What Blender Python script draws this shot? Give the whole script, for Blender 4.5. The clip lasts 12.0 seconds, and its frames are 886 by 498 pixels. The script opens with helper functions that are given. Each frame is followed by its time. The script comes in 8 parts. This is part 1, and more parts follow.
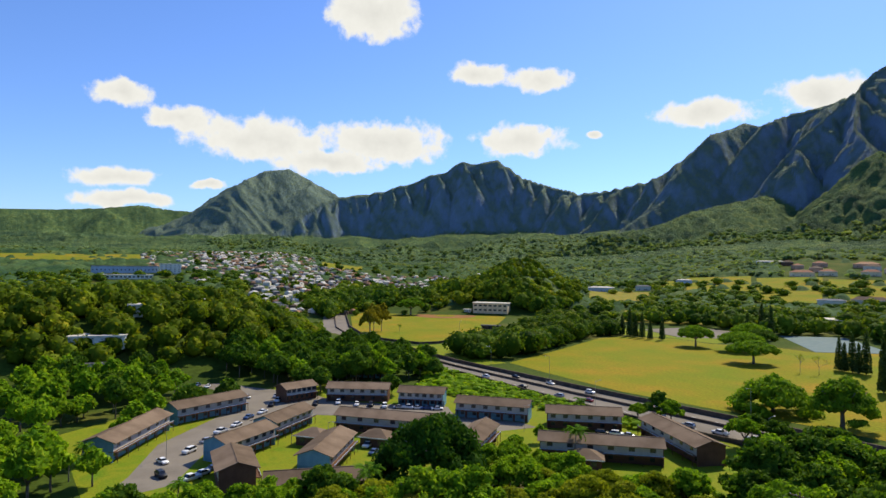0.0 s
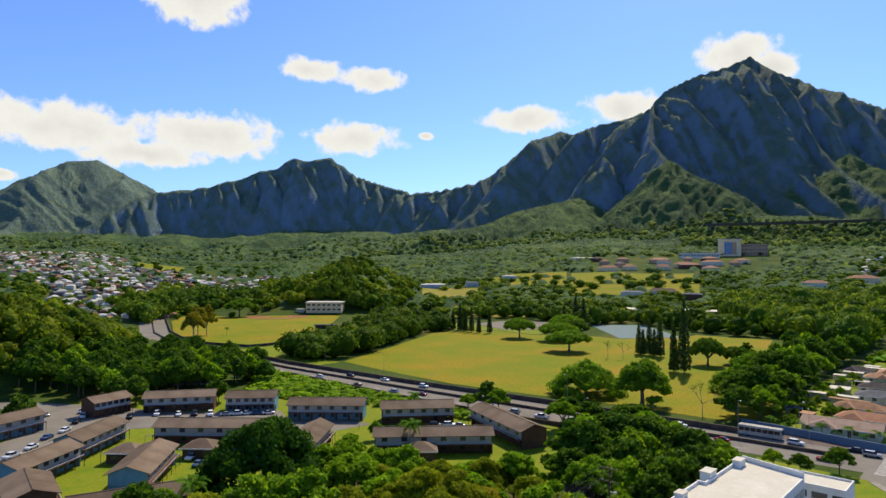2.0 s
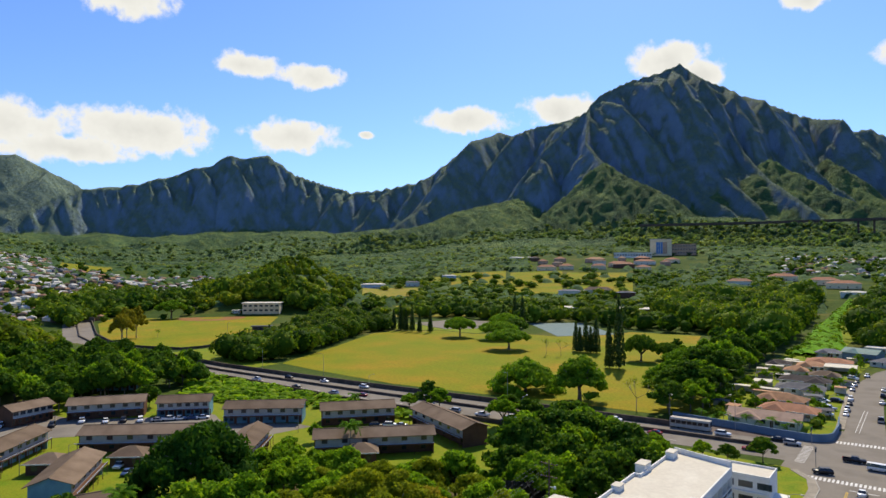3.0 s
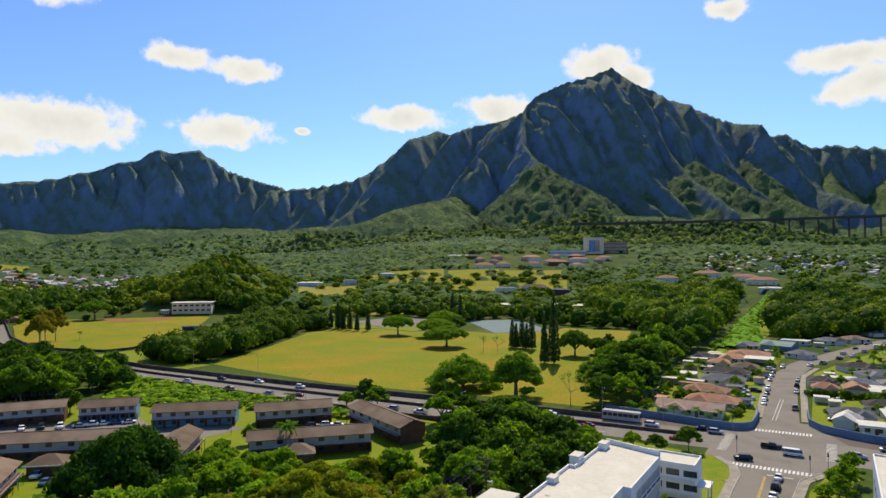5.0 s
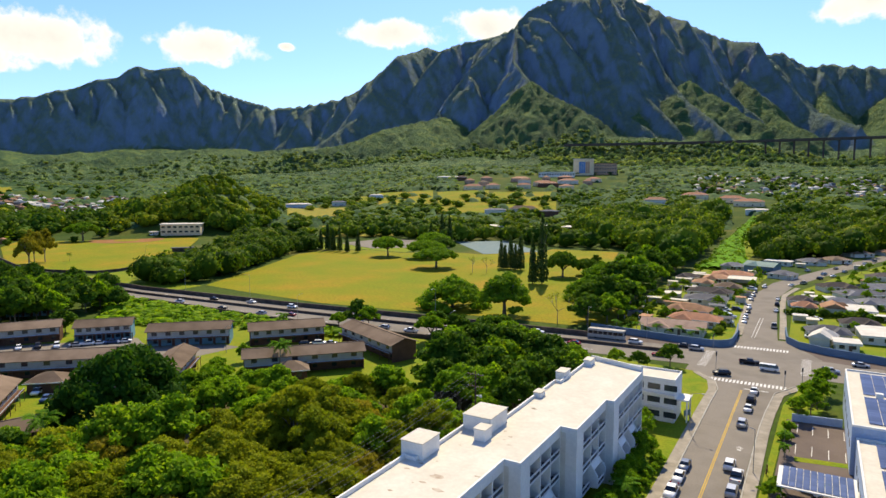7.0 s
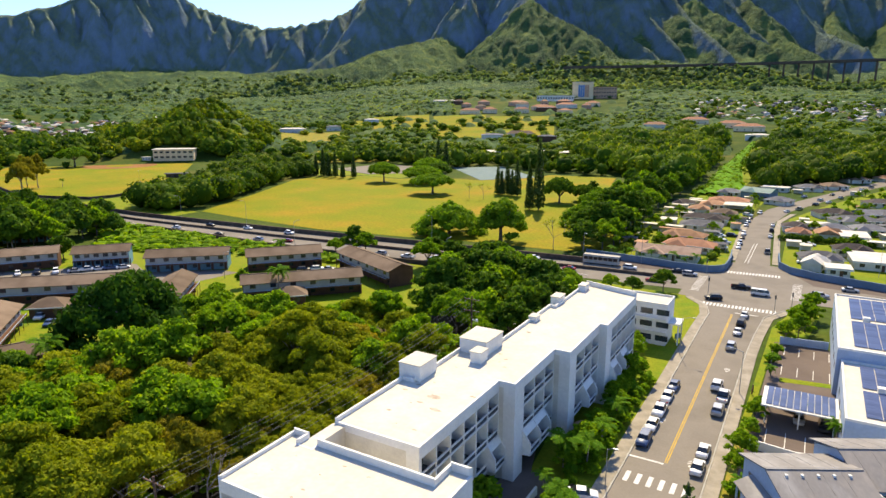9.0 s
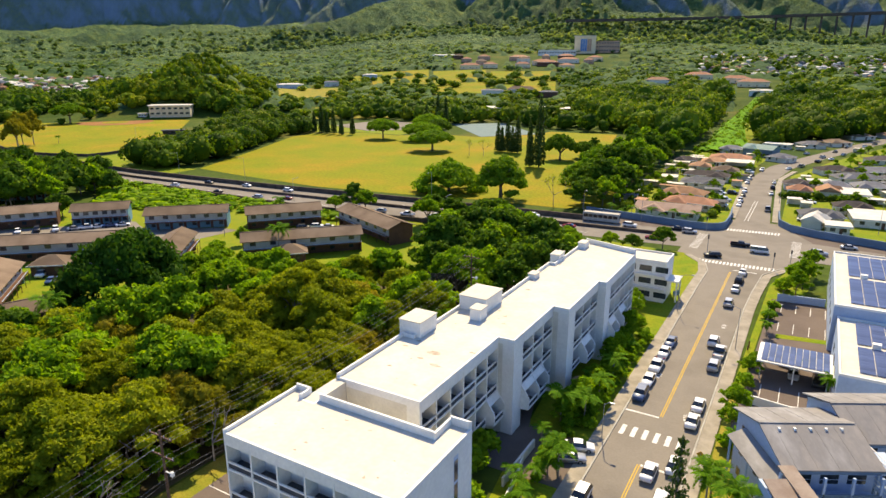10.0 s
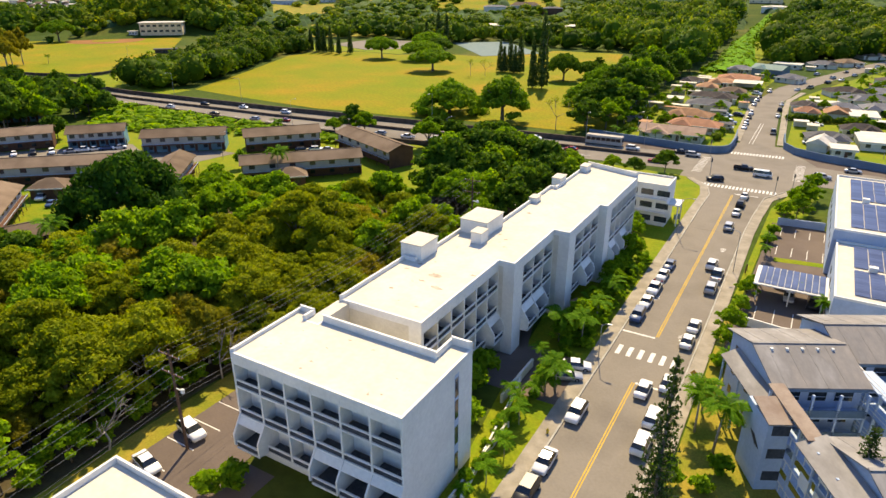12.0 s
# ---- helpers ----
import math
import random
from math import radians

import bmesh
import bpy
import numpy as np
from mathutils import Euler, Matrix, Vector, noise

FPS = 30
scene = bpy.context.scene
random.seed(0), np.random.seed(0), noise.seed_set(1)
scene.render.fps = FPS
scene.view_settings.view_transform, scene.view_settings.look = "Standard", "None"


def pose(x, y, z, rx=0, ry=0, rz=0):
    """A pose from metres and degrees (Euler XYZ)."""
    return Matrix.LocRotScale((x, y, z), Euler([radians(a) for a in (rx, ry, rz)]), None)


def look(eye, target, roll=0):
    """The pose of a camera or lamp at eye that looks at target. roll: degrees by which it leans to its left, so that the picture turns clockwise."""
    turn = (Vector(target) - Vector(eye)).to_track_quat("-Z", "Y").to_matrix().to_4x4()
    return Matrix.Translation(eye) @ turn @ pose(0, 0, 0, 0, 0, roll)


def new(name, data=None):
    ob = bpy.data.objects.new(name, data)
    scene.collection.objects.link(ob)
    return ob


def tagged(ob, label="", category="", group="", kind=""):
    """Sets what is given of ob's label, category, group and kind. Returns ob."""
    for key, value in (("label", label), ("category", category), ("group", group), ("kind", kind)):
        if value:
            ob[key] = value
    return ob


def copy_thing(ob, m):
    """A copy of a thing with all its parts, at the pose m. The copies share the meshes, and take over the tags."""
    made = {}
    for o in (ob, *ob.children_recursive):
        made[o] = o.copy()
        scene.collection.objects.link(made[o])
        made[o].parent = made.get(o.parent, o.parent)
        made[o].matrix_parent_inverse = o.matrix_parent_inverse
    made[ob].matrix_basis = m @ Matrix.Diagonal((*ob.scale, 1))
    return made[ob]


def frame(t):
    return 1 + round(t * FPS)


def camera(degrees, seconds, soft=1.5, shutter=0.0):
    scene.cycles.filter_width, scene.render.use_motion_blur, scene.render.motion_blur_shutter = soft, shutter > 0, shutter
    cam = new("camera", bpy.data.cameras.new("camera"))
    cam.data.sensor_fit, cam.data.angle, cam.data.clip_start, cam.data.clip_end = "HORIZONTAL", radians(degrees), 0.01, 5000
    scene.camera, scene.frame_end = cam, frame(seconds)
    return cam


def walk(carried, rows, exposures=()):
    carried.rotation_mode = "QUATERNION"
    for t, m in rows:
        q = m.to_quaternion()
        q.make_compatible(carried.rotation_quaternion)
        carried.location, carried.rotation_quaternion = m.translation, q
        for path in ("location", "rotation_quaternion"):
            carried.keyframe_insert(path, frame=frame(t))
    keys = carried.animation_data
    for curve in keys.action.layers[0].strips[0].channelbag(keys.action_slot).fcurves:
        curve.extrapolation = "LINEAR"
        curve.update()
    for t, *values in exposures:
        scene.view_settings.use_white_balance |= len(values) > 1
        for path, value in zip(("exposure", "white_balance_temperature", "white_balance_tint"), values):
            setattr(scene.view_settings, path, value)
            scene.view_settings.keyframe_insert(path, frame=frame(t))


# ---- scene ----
cam = camera(69.89, 12.0)
PATH = [
    (0.0, pose(1.94, -0.74, 50.83, 91.48, -0.68, 57.58)),
    (0.5, pose(1.68, -0.64, 50.65, 91.48, -0.44, 53.71)),
    (1.0, pose(1.44, -0.55, 50.48, 91.51, -0.22, 50.12)),
    (1.5, pose(1.38, -0.37, 50.38, 91.49, -0.15, 46.50)),
    (2.0, pose(1.15, -0.19, 50.37, 91.46, -0.07, 42.67)),
    (2.5, pose(0.86, -0.08, 50.26, 91.47, 0.04, 39.49)),
    (3.0, pose(0.63, 0.00, 50.20, 91.44, 0.04, 37.29)),
    (3.2, pose(0.62, 0.01, 50.18, 91.43, 0.04, 36.62)),
    (4.8, pose(0.51, 0.13, 49.99, 91.27, 0.13, 32.00)),
    (5.0, pose(0.51, 0.13, 49.99, 91.26, 0.15, 31.69)),
    (5.5, pose(0.43, -0.03, 49.94, 90.13, 0.12, 31.29)),
    (6.0, pose(0.30, -0.15, 49.97, 87.95, 0.07, 31.02)),
    (6.5, pose(0.33, -0.17, 50.03, 85.91, 0.08, 30.84)),
    (7.0, pose(0.30, -0.07, 50.04, 84.17, 0.08, 30.72)),
    (9.0, pose(0.15, 0.01, 50.08, 77.49, 0.03, 30.39)),
    (9.5, pose(0.13, 0.06, 50.06, 75.59, 0.05, 30.37)),
    (10.0, pose(0.11, 0.03, 50.08, 73.66, 0.04, 30.36)),
    (10.5, pose(0.04, 0.03, 50.05, 71.75, 0.05, 30.37)),
    (11.0, pose(0.03, -0.00, 50.06, 69.90, 0.07, 30.38)),
    (11.5, pose(-0.01, -0.06, 50.04, 68.25, -0.00, 30.39)),
    (12.0, pose(-0.00, 0.00, 50.00, 66.79, 0.01, 30.40)),
]
walk(cam, PATH, [(0, 0.15, 6200, 10), (5.5, 0.15, 6250, 10), (7, 0.45, 6500, 10), (9, 0.77, 6850, 10), (10, 0.78, 7150, 10), (12, 0.77, 7450, 10)])

# ---- sky, sun, clouds ----
SUN_AZ, SUN_EL = -21.0, 47.0


def toward(az, el):
    """Unit vector: az in degrees clockwise from +y, el above the horizon."""
    a, e = radians(az), radians(el)
    return Vector((math.sin(a) * math.cos(e), math.cos(a) * math.cos(e), math.sin(e)))


sun = new("sun", bpy.data.lights.new("sun", "SUN"))
sun.data.energy, sun.data.angle, sun.data.color = 5.0, radians(0.6), (1.0, 0.86, 0.60)
sun.matrix_basis = look((0, 0, 300), Vector((0, 0, 300)) - toward(SUN_AZ, SUN_EL))

# cumulus: azimuth, elevation, half width, half height in degrees
CLOUDS = [(-64.3, 21.6, 4.4, 2.3), (-84.6, 13.4, 2.3, 1.0), (-80.2, 12.0, 3.0, 1.0), (-73.5, 10.8, 6.8, 1.9), (-63.0, 11.0, 5.6, 2.0),
          (-68.0, 9.0, 5.5, 1.1), (-85.0, 6.7, 3.4, 0.9), (-84.0, 5.0, 4.0, 0.7), (-78.0, 6.6, 1.7, 0.4), (-50.6, 11.2, 4.3, 1.4),
          (-54.8, 16.9, 2.6, 1.1), (-49.2, 16.3, 3.2, 1.0), (-35.2, 12.9, 3.9, 1.2), (-26.8, 13.6, 3.2, 1.4), (-17.6, 16.9, 3.2, 1.7),
          (-15.2, 15.4, 2.2, 1.5), (-7.4, 20.2, 1.8, 0.8), (1.6, 15.4, 4.6, 1.0), (2.8, 13.4, 3.8, 1.6), (-44.3, 11.6, 0.8, 0.35)]

world = bpy.data.worlds.new("sky")
scene.world = world
world.use_nodes = True
wn, wl = world.node_tree.nodes, world.node_tree.links
wn.clear()
sky = wn.new("ShaderNodeTexSky")
sky.sky_type, sky.sun_disc = "NISHITA", False
sky.sun_elevation, sky.sun_rotation = radians(SUN_EL), radians(SUN_AZ % 360)
sky.air_density, sky.dust_density, sky.ozone_density, sky.altitude = 1.0, 0.3, 2.5, 50
SKY_STRENGTH = 0.127
coord = wn.new("ShaderNodeTexCoord")


def wmath(op, a, b=None, c=None):
    n = wn.new("ShaderNodeMath")
    n.operation = op
    for i, v in enumerate((a, b, c)):
        if v is None:
            continue
        if isinstance(v, (int, float)):
            n.inputs[i].default_value = v
        else:
            wl.new(v, n.inputs[i])
    return n.outputs[0]


def wnoise(scale, detail):
    n = wn.new("ShaderNodeTexNoise")
    n.inputs["Scale"].default_value, n.inputs["Detail"].default_value = scale, detail
    n.inputs["Roughness"].default_value = 0.58
    wl.new(coord.outputs["Generated"], n.inputs["Vector"])
    return n


sep = wn.new("ShaderNodeSeparateXYZ")
wl.new(coord.outputs["Generated"], sep.inputs[0])
az_ = wmath("MULTIPLY", wmath("ARCTAN2", sep.outputs[0], sep.outputs[1]), 57.29578)
el_ = wmath("MULTIPLY", wmath("ARCSINE", sep.outputs[2]), 57.29578)
warp, fine = wnoise(16, 4), wnoise(34, 8)
wsep = wn.new("ShaderNodeSeparateColor")
wl.new(warp.outputs["Color"], wsep.inputs[0])
az_ = wmath("ADD", az_, wmath("MULTIPLY_ADD", wsep.outputs[0], 2.0, -1.0))
el_ = wmath("ADD", el_, wmath("MULTIPLY_ADD", wsep.outputs[1], 1.6, -0.8))
field = None
for a0, e0, w0, h0 in CLOUDS:
    u = wmath("DIVIDE", wmath("SUBTRACT", az_, a0), w0)
    v = wmath("DIVIDE", wmath("SUBTRACT", el_, e0), h0)
    dist = wmath("SQRT", wmath("ADD", wmath("MULTIPLY", u, u), wmath("MULTIPLY", v, v)))
    blob = wmath("SUBTRACT", 1.25, dist)
    field = blob if field is None else wmath("SMOOTH_MAX", field, blob, 0.2)
ragged = wmath("ADD", field, wmath("MULTIPLY_ADD", fine.outputs["Fac"], 1.5, -0.82))
cover = wn.new("ShaderNodeMapRange")
cover.interpolation_type = "SMOOTHSTEP"
cover.inputs["From Min"].default_value, cover.inputs["From Max"].default_value = 0.06, 0.5
wl.new(ragged, cover.inputs["Value"])
dense = wn.new("ShaderNodeMapRange")
dense.inputs["From Min"].default_value, dense.inputs["From Max"].default_value = 0.2, 1.2
dense.inputs["To Min"].default_value, dense.inputs["To Max"].default_value = 1.0, 0.82
wl.new(ragged, dense.inputs["Value"])
white = wn.new("ShaderNodeVectorMath")
white.operation = "SCALE"
white.inputs[0].default_value = (6.9, 6.6, 5.8)
wl.new(dense.outputs[0], white.inputs["Scale"])
blend = wn.new("ShaderNodeMix")
blend.data_type = "RGBA"
wl.new(cover.outputs[0], blend.inputs["Factor"])
tint = wn.new("ShaderNodeMix")
tint.data_type, tint.blend_type = "RGBA", "MULTIPLY"
tint.inputs["Factor"].default_value = 1.0
wl.new(sky.outputs[0], tint.inputs["A"])
tint.inputs["B"].default_value = (0.70, 0.86, 1.2, 1)
wl.new(tint.outputs["Result"], blend.inputs["A"])
wl.new(white.outputs[0], blend.inputs["B"])
back = wn.new("ShaderNodeBackground")
back.inputs["Strength"].default_value = SKY_STRENGTH
wl.new(blend.outputs["Result"], back.inputs["Color"])
wout = wn.new("ShaderNodeOutputWorld")
wl.new(back.outputs[0], wout.inputs["Surface"])


# ---- materials ----
def nodes_of(name):
    m = bpy.data.materials.new(name)
    m.use_nodes = True
    nt = m.node_tree
    return m, nt, nt.nodes["Principled BSDF"]


def noise_node(nt, scale, detail=4, vec=None, rough=0.55):
    n = nt.nodes.new("ShaderNodeTexNoise")
    n.inputs["Scale"].default_value, n.inputs["Detail"].default_value = scale, detail
    n.inputs["Roughness"].default_value = rough
    if vec is not None:
        nt.links.new(vec, n.inputs["Vector"])
    return n


def ramp_node(nt, value, stops):
    r = nt.nodes.new("ShaderNodeValToRGB")
    e = r.color_ramp.elements
    while len(e) < len(stops):
        e.new(0.5)
    for el, (p, c) in zip(e, stops):
        el.position, el.color = p, (*c, 1)
    nt.links.new(value, r.inputs["Fac"])
    return r.outputs["Color"]


def mix_node(nt, fac, a, b, kind="MIX"):
    n = nt.nodes.new("ShaderNodeMix")
    n.data_type, n.blend_type = "RGBA", kind
    for v, key in ((fac, "Factor"), (a, "A"), (b, "B")):
        if isinstance(v, (int, float)):
            n.inputs[key].default_value = v
        elif isinstance(v, tuple):
            n.inputs[key].default_value = (*v, 1)
        else:
            nt.links.new(v, n.inputs[key])
    return n.outputs["Result"]


def mat(name, c1, c2=None, scale=0.4, rough=0.8, bump=0.15, fine=9.0, metal=0.0, spec=0.06, vary=0.0, c3=None, stretch=None, grain=0.09):
    """Two-scale procedural surface: broad patches c1/c2 (and c3), fine grain in value and relief; vary: by object."""
    m, nt, p = nodes_of(name)
    c2 = c2 or tuple(v * 0.8 for v in c1)
    tc = nt.nodes.new("ShaderNodeTexCoord")
    vec = tc.outputs["Object"]
    if stretch:
        mp = nt.nodes.new("ShaderNodeMapping")
        mp.inputs["Scale"].default_value = stretch
        nt.links.new(vec, mp.inputs["Vector"])
        vec = mp.outputs["Vector"]
    big, small = noise_node(nt, scale, 5, vec), noise_node(nt, scale * fine, 6, vec)
    stops = [(0.36, c1), (0.62, c2)] if c3 is None else [(0.33, c1), (0.52, c2), (0.68, c3)]
    col = ramp_node(nt, big.outputs["Fac"], stops)
    grain = ramp_node(nt, small.outputs["Fac"], [(0.25, (1 - grain,) * 3), (0.75, (1 + grain * 0.7,) * 3)])
    col = mix_node(nt, 1.0, col, grain, "MULTIPLY")
    if vary:
        info = nt.nodes.new("ShaderNodeObjectInfo")
        tone = ramp_node(nt, info.outputs["Random"], [(0.0, (1 - vary,) * 3), (1.0, (1 + vary,) * 3)])
        col = mix_node(nt, 1.0, col, tone, "MULTIPLY")
    nt.links.new(col, p.inputs["Base Color"])
    p.inputs["Roughness"].default_value, p.inputs["Metallic"].default_value = rough, metal
    p.inputs["Specular IOR Level"].default_value = spec
    if bump:
        b = nt.nodes.new("ShaderNodeBump")
        b.inputs["Strength"].default_value, b.inputs["Distance"].default_value = bump, 0.1
        nt.links.new(small.outputs["Fac"], b.inputs["Height"])
        nt.links.new(b.outputs["Normal"], p.inputs["Normal"])
    return m


def leaf_mat(name, dark, light, warm=None, through_light=0.4, patch=0.0):
    """Foliage: clumps vary one by one and tree by tree, thin leaves let light through."""
    m, nt, p = nodes_of(name)
    geo, info = nt.nodes.new("ShaderNodeNewGeometry"), nt.nodes.new("ShaderNodeObjectInfo")
    col = ramp_node(nt, geo.outputs["Random Per Island"], [(0.0, dark), (0.75, light), (1.0, warm or light)])
    tone = ramp_node(nt, info.outputs["Random"], [(0.0, (0.75, 0.82, 0.72)), (0.5, (1.0, 1.0, 1.0)), (1.0, (1.18, 1.15, 1.0))])
    col = mix_node(nt, 1.0, col, tone, "MULTIPLY")
    if patch:
        tc = nt.nodes.new("ShaderNodeTexCoord")
        big, mid = noise_node(nt, 0.011, 3, tc.outputs["Object"]), noise_node(nt, patch, 2, tc.outputs["Object"])
        col = mix_node(nt, 1.0, col, ramp_node(nt, big.outputs["Fac"], [(0.35, (0.75, 0.85, 0.8)), (0.65, (1.42, 1.22, 1.0))]), "MULTIPLY")
        col = mix_node(nt, 1.0, col, ramp_node(nt, mid.outputs["Fac"], [(0.32, (0.55, 0.62, 0.6)), (0.68, (1.6, 1.4, 1.3))]), "MULTIPLY")
    nt.links.new(col, p.inputs["Base Color"])
    p.inputs["Roughness"].default_value, p.inputs["Specular IOR Level"].default_value = 0.7, 0.04
    tr = nt.nodes.new("ShaderNodeBsdfTranslucent")
    nt.links.new(mix_node(nt, 1.0, col, (1.5, 1.5, 0.5), "MULTIPLY"), tr.inputs["Color"])
    mx = nt.nodes.new("ShaderNodeMixShader")
    mx.inputs[0].default_value = through_light
    nt.links.new(p.outputs[0], mx.inputs[1])
    nt.links.new(tr.outputs[0], mx.inputs[2])
    nt.links.new(mx.outputs[0], nt.nodes["Material Output"].inputs["Surface"])
    return m


M = {}
M["white"] = mat("white_painted_concrete", (0.76, 0.74, 0.68), (0.70, 0.68, 0.62), 0.25, 0.75, 0.08)
M["roofwhite"] = mat("white_roof_coating", (0.63, 0.585, 0.48), (0.57, 0.52, 0.42), 0.18, 0.8, 0.1, c3=(0.61, 0.565, 0.46))
M["stain"] = mat("roof_stain", (0.36, 0.28, 0.20), (0.52, 0.45, 0.35), 0.9, 0.9, 0.1)
M["cream"] = mat("cream_wall", (0.66, 0.62, 0.52), (0.58, 0.54, 0.45), 0.4, 0.8, 0.1)
M["dun"] = mat("dun_painted_wall", (0.50, 0.46, 0.39), (0.42, 0.385, 0.325), 0.4, 0.8, 0.1, vary=0.1)
# dark floor, deepened so part of the recess's shade is in its colour
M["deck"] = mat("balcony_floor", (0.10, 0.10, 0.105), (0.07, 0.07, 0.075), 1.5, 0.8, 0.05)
M["rail"] = mat("dark_grey_panel", (0.045, 0.05, 0.06), (0.07, 0.075, 0.085), 2, 0.5, 0.0)
M["glass"] = mat("window_glass", (0.02, 0.028, 0.035), (0.04, 0.05, 0.06), 0.7, 0.12, 0.0, spec=0.6)
M["asphalt"] = mat("worn_asphalt", (0.168, 0.148, 0.122), (0.22, 0.194, 0.159), 0.07, 0.9, 0.1, 40, c3=(0.194, 0.17, 0.14))
M["lot"] = mat("parking_asphalt", (0.115, 0.09, 0.075), (0.15, 0.118, 0.098), 0.1, 0.9, 0.15, 40)
M["concrete"] = mat("sidewalk_concrete", (0.34, 0.30, 0.24), (0.25, 0.22, 0.17), 0.4, 0.85, 0.12)
M["kerb"] = mat("kerb_concrete", (0.42, 0.40, 0.35), (0.32, 0.30, 0.26), 0.5, 0.85, 0.1)
M["paint_white"] = mat("white_road_paint", (0.72, 0.70, 0.66), (0.55, 0.53, 0.49), 1.2, 0.7, 0.05)
M["paint_yellow"] = mat("yellow_road_paint", (0.62, 0.40, 0.05), (0.5, 0.32, 0.05), 1.2, 0.7, 0.05)
M["grass"] = mat("lawn_grass", (0.135, 0.205, 0.009), (0.20, 0.22, 0.012), 0.11, 0.9, 0.4, 20, c3=(0.10, 0.185, 0.009), grain=0.3)
M["park"] = mat("dry_park_grass", (0.158, 0.195, 0.005), (0.215, 0.20, 0.007), 0.03, 0.9, 0.3, 30, c3=(0.285, 0.195, 0.012), grain=0.34)
M["verge"] = mat("dry_verge", (0.30, 0.225, 0.035), (0.18, 0.19, 0.02), 0.2, 0.9, 0.3, 20, grain=0.28)
M["clay"] = mat("baseball_clay", (0.24, 0.115, 0.042), (0.28, 0.135, 0.05), 0.06, 0.9, 0.1, grain=0.28)
M["ground"] = mat("undergrowth", (0.035, 0.065, 0.009), (0.06, 0.09, 0.012), 0.02, 0.95, 0.5, 22, c3=(0.11, 0.11, 0.022), grain=0.35)
M["soil"] = mat("leaf_litter", (0.07, 0.055, 0.03), (0.10, 0.085, 0.04), 0.2, 0.95, 0.4, 20, grain=0.28)
M["bark"] = mat("bark", (0.12, 0.095, 0.07), (0.19, 0.16, 0.125), 1.2, 0.9, 0.3, grain=0.28)
M["palebark"] = mat("pale_bark", (0.34, 0.30, 0.25), (0.24, 0.21, 0.17), 1.2, 0.9, 0.2)
M["roof_brown"] = mat("brown_shingle_roof", (0.14, 0.10, 0.068), (0.195, 0.142, 0.098), 0.2, 0.9, 0.2, 20, vary=0.22)
M["roof_metal"] = mat("weathered_metal_roof", (0.309, 0.297, 0.285), (0.191, 0.179, 0.169), 0.16, 0.7, 0.08, 14, spec=0.25, stretch=(1.6, 0.7, 1), c3=(0.26, 0.235, 0.21))
M["roof_rust"] = mat("rusty_walkway_roof", (0.24, 0.18, 0.14), (0.30, 0.24, 0.19), 0.6, 0.8, 0.1)
# blue deepened so part of the walls' shade is in the base colour
M["palewall"] = mat("pale_wall_blue_shaded", (0.43, 0.51, 0.62), (0.37, 0.45, 0.56), 0.3, 0.8, 0.08)
M["bluewall"] = mat("grey_blue_wall", (0.15, 0.21, 0.275), (0.115, 0.17, 0.23), 0.2, 0.8, 0.1)
M["teal"] = mat("teal_wall", (0.16, 0.30, 0.36), (0.13, 0.25, 0.31), 0.5, 0.8, 0.1, vary=0.15)
M["brownwall"] = mat("brown_wall", (0.14, 0.075, 0.05), (0.11, 0.06, 0.04), 0.5, 0.85, 0.1)
# base lightened: part of the sky's reflection is put into the colour
M["solar"] = mat("solar_panel", (0.075, 0.098, 0.18), (0.10, 0.128, 0.22), 0.5, 0.18, 0.0, spec=0.5, vary=0.2)
M["solar_frame"] = mat("panel_frame", (0.45, 0.5, 0.58), (0.4, 0.45, 0.52), 2, 0.4, 0.0, metal=0.6)
M["pinkwall"] = mat("rose_rendered_wall", (0.52, 0.33, 0.22), (0.45, 0.28, 0.19), 0.2, 0.85, 0.1)
M["sand"] = mat("sand_rendered_wall", (0.80, 0.63, 0.40), (0.72, 0.56, 0.35), 0.2, 0.85, 0.1)
M["blueglass"] = mat("blue_glazing", (0.05, 0.17, 0.40), (0.04, 0.14, 0.34), 0.2, 0.15, 0.0, spec=0.5)
M["stone"] = mat("dark_stone_wall", (0.07, 0.055, 0.045), (0.12, 0.095, 0.075), 0.4, 0.95, 0.3, grain=0.28)
M["wood"] = mat("pole_wood", (0.10, 0.06, 0.04), (0.14, 0.09, 0.06), 2, 0.9, 0.2)
M["steel"] = mat("galvanised_steel", (0.35, 0.36, 0.37), (0.28, 0.29, 0.30), 2, 0.45, 0.0, metal=0.7)
M["wire"] = mat("cable", (0.20, 0.20, 0.20), (0.15, 0.15, 0.15), 2, 0.6, 0.0)
M["tyre"] = mat("tyre_rubber", (0.02, 0.02, 0.02), (0.03, 0.03, 0.03), 3, 0.8, 0.0)
M["carglass"] = mat("car_glass", (0.012, 0.015, 0.018), (0.02, 0.024, 0.028), 1, 0.06, 0.0, spec=0.7)
M["lamp_red"] = mat("tail_lamp", (0.35, 0.02, 0.02), (0.3, 0.02, 0.02), 3, 0.2, 0.0)
M["lamp_clear"] = mat("head_lamp", (0.6, 0.62, 0.62), (0.5, 0.52, 0.52), 3, 0.1, 0.0)
M["court"] = mat("tennis_court", (0.13, 0.19, 0.19), (0.17, 0.22, 0.21), 0.2, 0.8, 0.05)
M["terracotta"] = mat("terracotta_roof", (0.38, 0.19, 0.11), (0.29, 0.15, 0.09), 0.4, 0.85, 0.15)
M["tanroof"] = mat("tan_roof", (0.38, 0.215, 0.12), (0.28, 0.16, 0.092), 0.4, 0.85, 0.15, vary=0.25)
